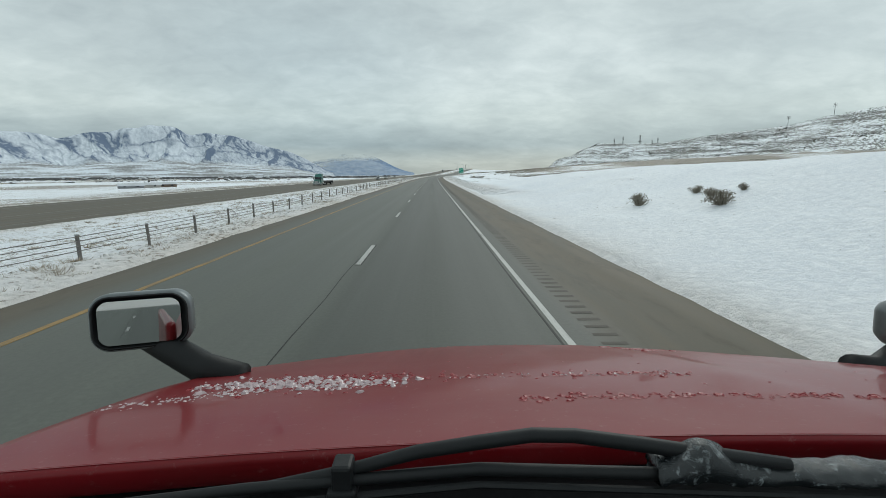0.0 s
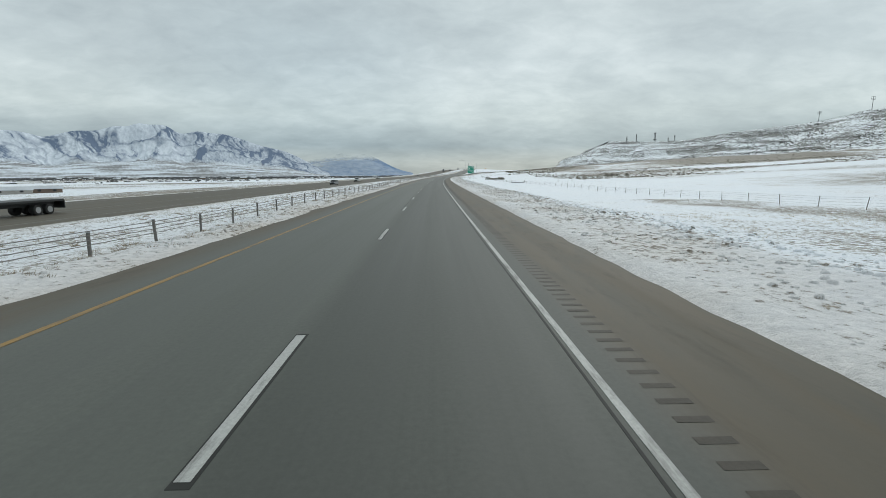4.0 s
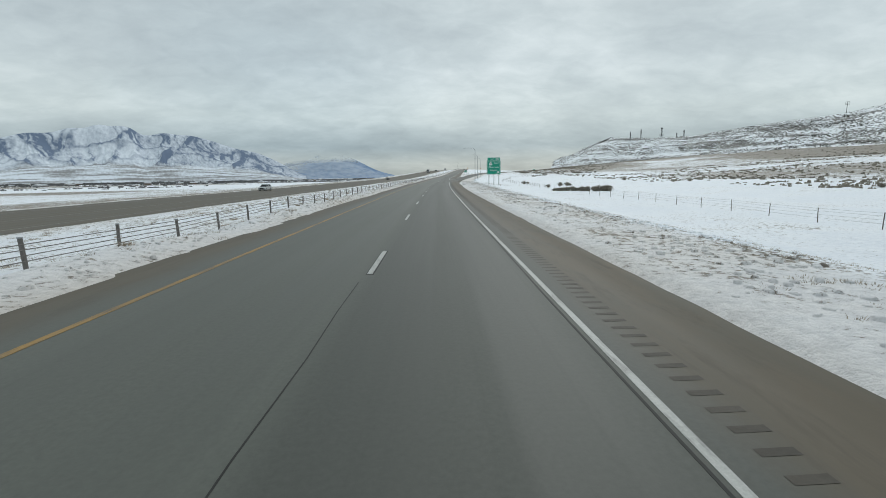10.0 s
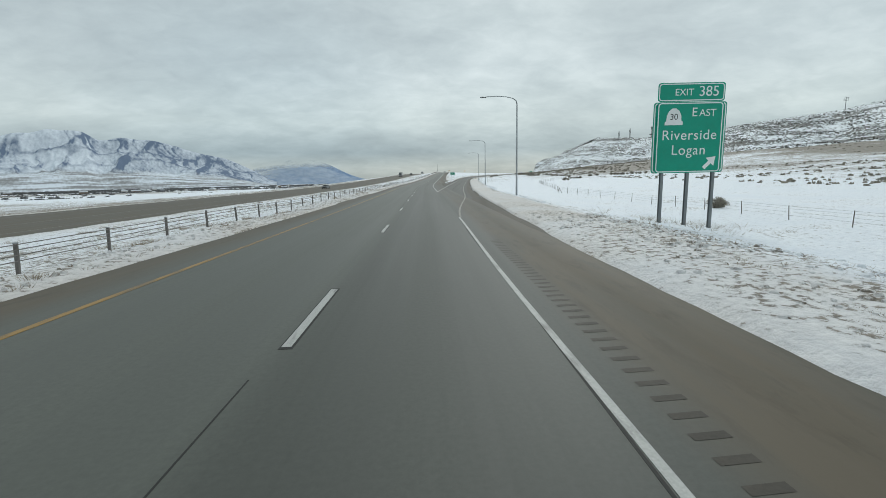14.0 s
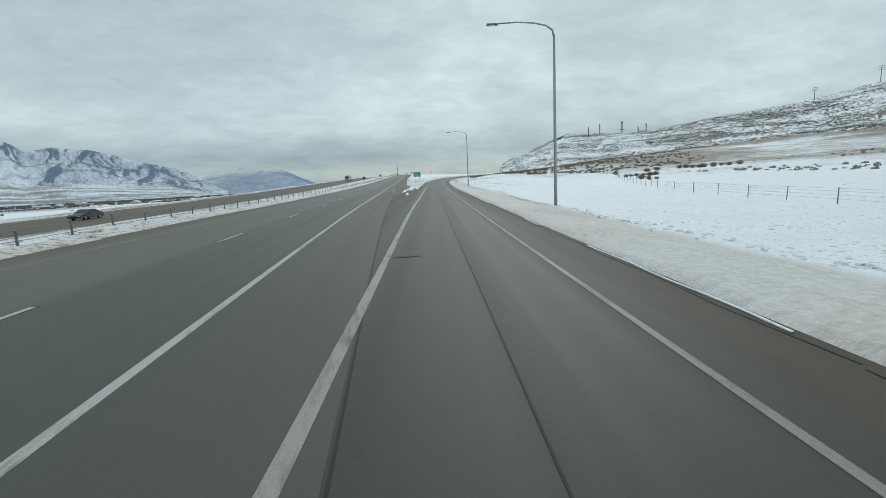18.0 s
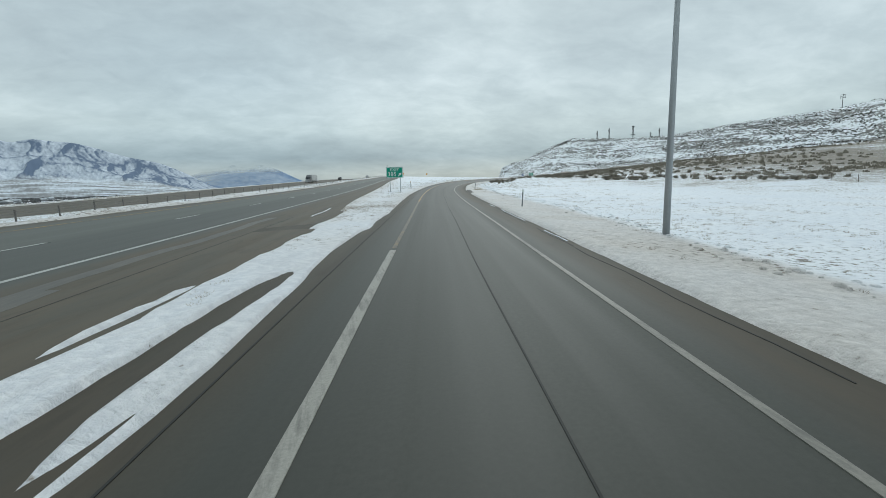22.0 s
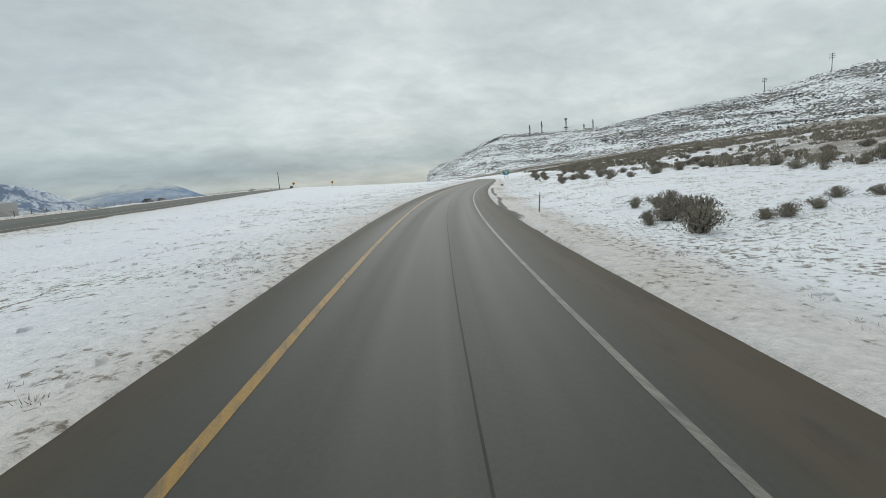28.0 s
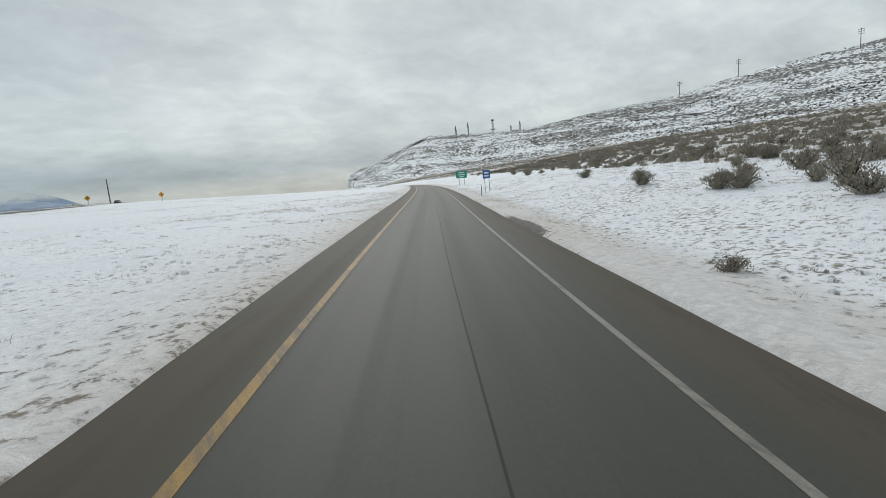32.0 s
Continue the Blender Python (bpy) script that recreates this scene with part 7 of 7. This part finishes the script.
M_TRUCK = truck_paint()
M_TRIM = plain("matt_black_trim", (0.009, 0.010, 0.011), 0.55, 0, 0.3, 12, 0.3)
M_SHELL = plain("dull_silver_shell", (0.16, 0.175, 0.18), 0.35, 0.4, 0.2, 10)
M_ICE = Nodes("crusted_ice", 0.10, 0, 0.5).colour((0.44, 0.35, 0.36)).m
M_REDICE = Nodes("thin_ice_on_red", 0.3, 0, 0.25).colour((0.20, 0.008, 0.014)).m
M_MIRROR = Nodes("mirror_glass", 0.02, 1.0, 0.5).colour((0.62, 0.64, 0.64)).m
TX, HALF, REAR, LONG = 0.435, 1.233, 0.677, 1.997


def bonnet_point(i, j):
    """A point of the bonnet's skin: i from -1 to 1 across, j from 0 at its rear to 1 at its nose."""
    a = abs(i)
    x = TX + (HALF - 0.14 * j**2.4) * i
    y = REAR - 0.057 * i * i * (1 - j) + j * (LONG - 0.25 * j * a**3)
    z = 1.8595 - 0.4565 * j - 0.19 * j * j - 0.019 * a**1.83 * (0.5 + 0.5 * j) - 0.008 * a * a * (1 - j)
    z -= 0.10 * max(0.0, (j - 0.88) / 0.12) ** 2.2
    # a raised middle, with soft creases towards the fenders
    z += 0.012 * (1 - float(smooth(a, 0.34 - 0.1 * j, 0.46 - 0.1 * j))) * math.sin(min(1, j * 1.1) * math.pi)
    z -= 0.006 * math.exp(-(((i + 0.62 - 0.25 * j) / 0.07) ** 2)) * (1 - j) * min(1, j * 5)
    return Vector((x, y, z))


def on_bonnet(x, y):
    """Height of the skin near (x, y)."""
    j = (y - REAR) / LONG
    for _ in range(3):
        i = (x - TX) / (HALF - 0.14 * max(0, j) ** 2.4)
        j = (y - REAR + 0.057 * i * i * (1 - j)) / (LONG - 0.25 * j * abs(i) ** 3)
    return bonnet_point(max(-1, min(1, i)), max(0, min(1, j))).z


def lofted(bm, sections, half_w, half_h, r, seg=8):
    """A rounded rectangular shell through (depth, inset) sections, closed at both ends."""
    rings = []
    for dep, ins in sections:
        rr, w, h = max(0.008, r - ins), half_w - ins, half_h - ins
        ring = []
        for cx, cz, st in ((w - rr, h - rr, 0), (rr - w, h - rr, 90), (rr - w, rr - h, 180), (w - rr, rr - h, 270)):
            for k in range(seg + 1):
                t = radians(st + 90 * k / seg)
                ring.append(bm.verts.new((cx + rr * math.cos(t), dep, cz + rr * math.sin(t))))
        rings.append(ring)
    n = len(rings[0])
    for a, b in zip(rings, rings[1:]):
        for k in range(n):
            bm.faces.new((a[k], a[(k + 1) % n], b[(k + 1) % n], b[k]))
    bm.faces.new(rings[0])
    bm.faces.new(rings[-1][::-1])


def red_truck():
    s = thing("truck", "red truck bonnet flecked with ice, seen over its black wiper", "truck")
    bm = bmesh.new()
    nx, ny = 96, 56
    grid = [[bm.verts.new(bonnet_point(2 * i / nx - 1, j / ny)) for i in range(nx + 1)] for j in range(ny + 1)]
    for j in range(ny):
        for i in range(nx):
            bm.faces.new((grid[j][i], grid[j][i + 1], grid[j + 1][i + 1], grid[j + 1][i]))
    # flanks and nose down to the bumper
    for line in ([grid[j][0] for j in range(ny + 1)], [grid[j][nx] for j in range(ny, -1, -1)], [grid[ny][i] for i in range(nx + 1)]):
        nose = 0.05 if line[0].co.y > 2.2 and line[-1].co.y > 2.2 else 0
        low = [bm.verts.new((TX + (v.co.x - TX) * 1.04, v.co.y + nose, v.co.z - 0.10)) for v in line]
        low2 = [bm.verts.new((v.co.x, v.co.y + nose, 0.85)) for v in low]
        for a, b in ((line, low), (low, low2)):
            for k in range(len(line) - 1):
                bm.faces.new((a[k], a[k + 1], b[k + 1], b[k]))
    part("bonnet", bm, M_TRUCK, s, smooth_shade=True)
    # the rear lip turns down and under
    bm = bmesh.new()
    rows = []
    for dy, dz in ((0.004, -0.0005), (-0.006, -0.004), (-0.008, -0.014), (0.004, -0.05), (0.03, -0.075)):
        rows.append([bm.verts.new(bonnet_point(2 * i / nx - 1, 0) + Vector((0, dy, dz))) for i in range(nx + 1)])
    for a, b in zip(rows, rows[1:]):
        for i in range(nx):
            bm.faces.new((a[i], a[i + 1], b[i + 1], b[i]))
    part("bonnet_lip", bm, M_TRUCK, s, smooth_shade=True)
    # cowl under the windscreen, with louvres
    bm = bmesh.new()
    cols, rws = 40, 8
    g = []
    for j in range(rws + 1):
        g.append([bm.verts.new((TX + 1.25 * (2 * i / cols - 1), 0.06 + 0.66 * j / rws, 1.775 - 0.05 * math.sin(j / rws * math.pi) - 0.05 * abs(2 * i / cols - 1) ** 2)) for i in range(cols + 1)])
    for j in range(rws):
        for i in range(cols):
            bm.faces.new((g[j][i], g[j][i + 1], g[j + 1][i + 1], g[j + 1][i]))
    cowl = part("cowl", bm, M_TRIM, s, smooth_shade=True)
    for k in range(5):
        bm = bmesh.new()
        box(bm, TX - 1.0, 0.42 + 0.05 * k, 1.735, TX + 1.0, 0.44 + 0.05 * k, 1.752, 0.004)
        part("louvre", bm, M_TRIM, cowl)
    bm = bmesh.new()
    box(bm, TX - 1.2, 0.02, 0.85, TX + 1.2, 0.07, 1.74, 0.02)
    part("firewall", bm, M_TRIM, s)
    # wiper: arm with a knuckle, and the blade below it
    bm = bmesh.new()
    tube(bm, [(-0.42, 0.52, 1.835), (-0.307, 0.55, 1.858), (-0.132, 0.56, 1.888), (-0.022, 0.565, 1.914), (0.065, 0.57, 1.924), (0.14, 0.57, 1.934), (0.2, 0.57, 1.932), (0.288, 0.565, 1.921), (0.37, 0.56, 1.91), (0.5, 0.55, 1.895)],
         [0.007, 0.008, 0.009, 0.010, 0.0105, 0.0105, 0.0105, 0.011, 0.011, 0.01], 10)
    arm = part("wiper_arm", bm, M_TRIM, s, smooth_shade=True)
    bm = bmesh.new()
    box(bm, -0.139, 0.535, 1.866, -0.111, 0.57, 1.912, 0.005)
    box(bm, -0.145, 0.53, 1.862, -0.105, 0.575, 1.878, 0.004)
    part("knuckle", bm, M_TRIM, arm)
    bm = bmesh.new()
    tube(bm, [(-0.45, 0.55, 1.852), (-0.262, 0.55, 1.872), (0.064, 0.555, 1.893), (0.343, 0.55, 1.883), (0.588, 0.55, 1.866), (0.9, 0.54, 1.85)], [0.006, 0.008, 0.009, 0.009, 0.008, 0.006], 8)
    blade = part("wiper_blade", bm, M_TRIM, s, smooth_shade=True)
    bm = bmesh.new()
    tube(bm, [(-0.45, 0.54, 1.838), (0.064, 0.545, 1.876), (0.588, 0.54, 1.85), (0.9, 0.53, 1.835)], 0.005, 6)
    part("rubber_strip", bm, M_TRIM, blade)
    # fender mirrors on their arms
    for sgn, cx, cy, cz, turn in ((-1, -0.992, 1.47, 1.808, 16.4), (1, 1.965, 1.62, 1.70, -16)):
        m = pose(cx, cy, cz, -6.5, 0, turn)
        bm = bmesh.new()
        lofted(bm, ((-0.012, 0.022), (-0.014, 0.006), (-0.004, 0.0), (0.05, 0.002), (0.085, 0.014), (0.105, 0.04), (0.112, 0.07)), 0.152, 0.098, 0.062)
        bmesh.ops.transform(bm, matrix=m, verts=bm.verts)
        shell = part("mirror_shell", bm, M_SHELL, s, smooth_shade=True)
        bm = bmesh.new()
        lofted(bm, ((-0.018, 0.0), (-0.02, 0.006), (-0.0125, 0.008)), 0.143, 0.090, 0.056)
        bmesh.ops.transform(bm, matrix=m, verts=bm.verts)
        part("rubber_rim", bm, M_TRIM, shell, smooth_shade=True)
        bm = bmesh.new()
        lofted(bm, ((-0.0225, 0.0), (-0.0205, 0.0)), 0.122, 0.074, 0.035)
        bmesh.ops.transform(bm, matrix=m, verts=bm.verts)
        part("mirror_glass", bm, M_MIRROR, shell)
        # a broad flattened arm down to the fender
        bm = bmesh.new()
        ends = [(cx + sgn * 0.06, cy + 0.05, cz - 0.072), (cx - sgn * 0.05, cy + 0.03, cz - 0.105), (cx - sgn * 0.20, cy - 0.02, cz - 0.165), (cx - sgn * 0.34, cy - 0.05, on_bonnet(cx - sgn * 0.34, cy - 0.05) - 0.02)]
        tube(bm, ends, [0.03, 0.05, 0.052, 0.055], 14)
        part("mirror_arm", bm, M_TRIM, shell, smooth_shade=True)
    # cab sides below the windows
    for sgn in (-1, 1):
        bm = bmesh.new()
        box(bm, TX + sgn * 1.30 - 0.025, -1.5, 0.7, TX + sgn * 1.30 + 0.025, 0.5, 1.74, 0.02)
        part("cab_door", bm, M_TRUCK, s)
    # ice crusts
    rnd = random.Random(12)

    def crust(name, spots, material, label, tall=0.5):
        bm = bmesh.new()
        for x, y, r in spots:
            n = 7
            ring = [bm.verts.new((x + math.cos(6.283 * k / n) * r * rnd.uniform(0.5, 1.3), y + math.sin(6.283 * k / n) * r * rnd.uniform(0.5, 1.3), 0)) for k in range(n)]
            for v in ring:
                v.co.z = on_bonnet(v.co.x, v.co.y) + 0.0005
            top = [bm.verts.new((x + (v.co.x - x) * 0.55 + rnd.uniform(-0.2, 0.2) * r, y + (v.co.y - y) * 0.55, on_bonnet(x, y) + r * rnd.uniform(0.4, 1.0) * tall)) for v in ring]
            for k in range(n):
                bm.faces.new((ring[k], ring[(k + 1) % n], top[(k + 1) % n], top[k]))
            bm.faces.new(top)
        ob = part(name, bm, material, s, label)
        ob["kind"] = "stuff"

    white, thin = [], []
    for k in range(380):
        x = rnd.triangular(-0.70, -0.02, -0.38)
        white.append((x, 1.16 - 0.10 * (x + 0.4) + rnd.gauss(0, 0.045), rnd.triangular(0.002, 0.016, 0.004)))
    for k in range(130):
        x = rnd.uniform(-0.78, -0.42)
        white.append((x, 0.98 + 0.3 * (x + 0.8) + rnd.gauss(0, 0.022), rnd.uniform(0.002, 0.006)))
    for x0 in (0.04, 0.13, 0.23, 0.34, 0.42, 0.5, 0.58, 0.66):
        for k in range(9):
            white.append((x0 + rnd.gauss(0, 0.025), 1.13 + rnd.gauss(0, 0.016), rnd.uniform(0.0015, 0.005)))
            thin.append((x0 + rnd.gauss(0, 0.035), 1.13 + rnd.gauss(0, 0.02), rnd.uniform(0.005, 0.013)))
    for k in range(260):
        thin.append((rnd.triangular(-0.72, 0.05, -0.3), 1.17 + rnd.gauss(0, 0.055), rnd.uniform(0.004, 0.012)))
    for k in range(150):
        thin.append((rnd.uniform(0.18, 1.1), 0.905 + rnd.gauss(0, 0.012), rnd.uniform(0.004, 0.011)))
    for k in range(50):
        thin.append((rnd.gauss(0.92, 0.07), 1.86 + rnd.gauss(0, 0.03), rnd.uniform(0.006, 0.016)))
    for k in range(90):
        thin.append((rnd.uniform(-0.5, 1.5), rnd.uniform(2.40, 2.47), rnd.uniform(0.003, 0.009)))
    for k in range(26):
        thin.append((rnd.uniform(0.0, 1.3), rnd.uniform(1.0, 1.6), rnd.uniform(0.002, 0.006)))
    crust("thin_ice", thin, M_REDICE, "thin wet ice over red paint", 0.35)
    crust("ice_crust", white, M_ICE, "white flecks of ice frozen to the bonnet", 0.6)
    # dirty ice frozen round the wiper's far end
    bm = bmesh.new()
    n, m = 120, 14
    rings = []
    for k in range(n + 1):
        q = k / n
        x = 0.31 + 0.75 * q
        top = 1.905 + 0.028 * math.exp(-(((q - 0.09) / 0.05) ** 2)) - 0.016 * float(smooth(q, 0.1, 0.35)) + 0.014 * (float(fbm(np.array(q * 22), np.array(0.0), 3, 5)) - 0.5)
        low = 1.872 - 0.02 * q
        ring = []
        for h in range(m):
            t = 2 * math.pi * h / m
            d = 1 + 0.5 * (float(fbm(np.array(q * 34), np.array(h * 0.7), 3, 8)) - 0.5)
            ring.append(bm.verts.new((x + 0.006 * (d - 1) * 6, 0.555 + 0.028 * math.cos(t) * d, (top + low) / 2 + (top - low) / 2 * math.sin(t) * d)))
        rings.append(ring)
    for a, b in zip(rings, rings[1:]):
        for h in range(m):
            bm.faces.new((a[h], a[(h + 1) % m], b[(h + 1) % m], b[h]))
    bm.faces.new(rings[0])
    bm.faces.new(rings[-1][::-1])
    k = Nodes("dirty_ice", 0.22, 0, 0.5)
    v = k.coords()
    k.colour(k.ramp(k.noise(v, 55, 6, 0.7, 0.5), (0.56, (0.012, 0.015, 0.017)), (0.75, (0.28, 0.31, 0.32))))
    k.bump(k.noise(v, 70, 5, 0.7), 0.6, 0.006)
    part("wiper_ice", bm, k.m, s, "grey dirty ice caked on the wiper", smooth_shade=True)
    # front: bumper, grille, lamps and wheels on the road
    bm = bmesh.new()
    box(bm, TX - 1.2, 2.45, 0.3, TX + 1.2, 2.86, 0.84, 0.08)
    part("bumper", bm, M_RIM, s)
    bm = bmesh.new()
    box(bm, TX - 0.6, 2.7, 0.86, TX + 0.6, 2.79, 1.1, 0.03)
    part("grille", bm, M_RIM, s)
    for sgn in (-1, 1):
        bm = bmesh.new()
        box(bm, TX + sgn * 0.9 - 0.18, 2.5, 0.88, TX + sgn * 0.9 + 0.18, 2.72, 1.06, 0.03)
        part("headlight", bm, M_LAMP, s)
        wheel_at(s, TX + sgn * 1.05, 1.55, 0.5, 0.3)


def wheel_at(parent, x, y, r, w):
    sgn = 1 if x > TX else -1
    bm = bmesh.new()
    tube(bm, [(x - w / 2, y, r), (x - w * 0.42, y, r), (x + w * 0.42, y, r), (x + w / 2, y, r)], [r * 0.92, r, r, r * 0.92], 24)
    t = part("wheel", bm, M_TYRE, parent)
    bm = bmesh.new()
    tube(bm, [(x + sgn * w * 0.3, y, r), (x + sgn * (w / 2 + 0.012), y, r)], [r * 0.62, r * 0.58], 16)
    part("rim", bm, M_RIM, t)


red_truck()
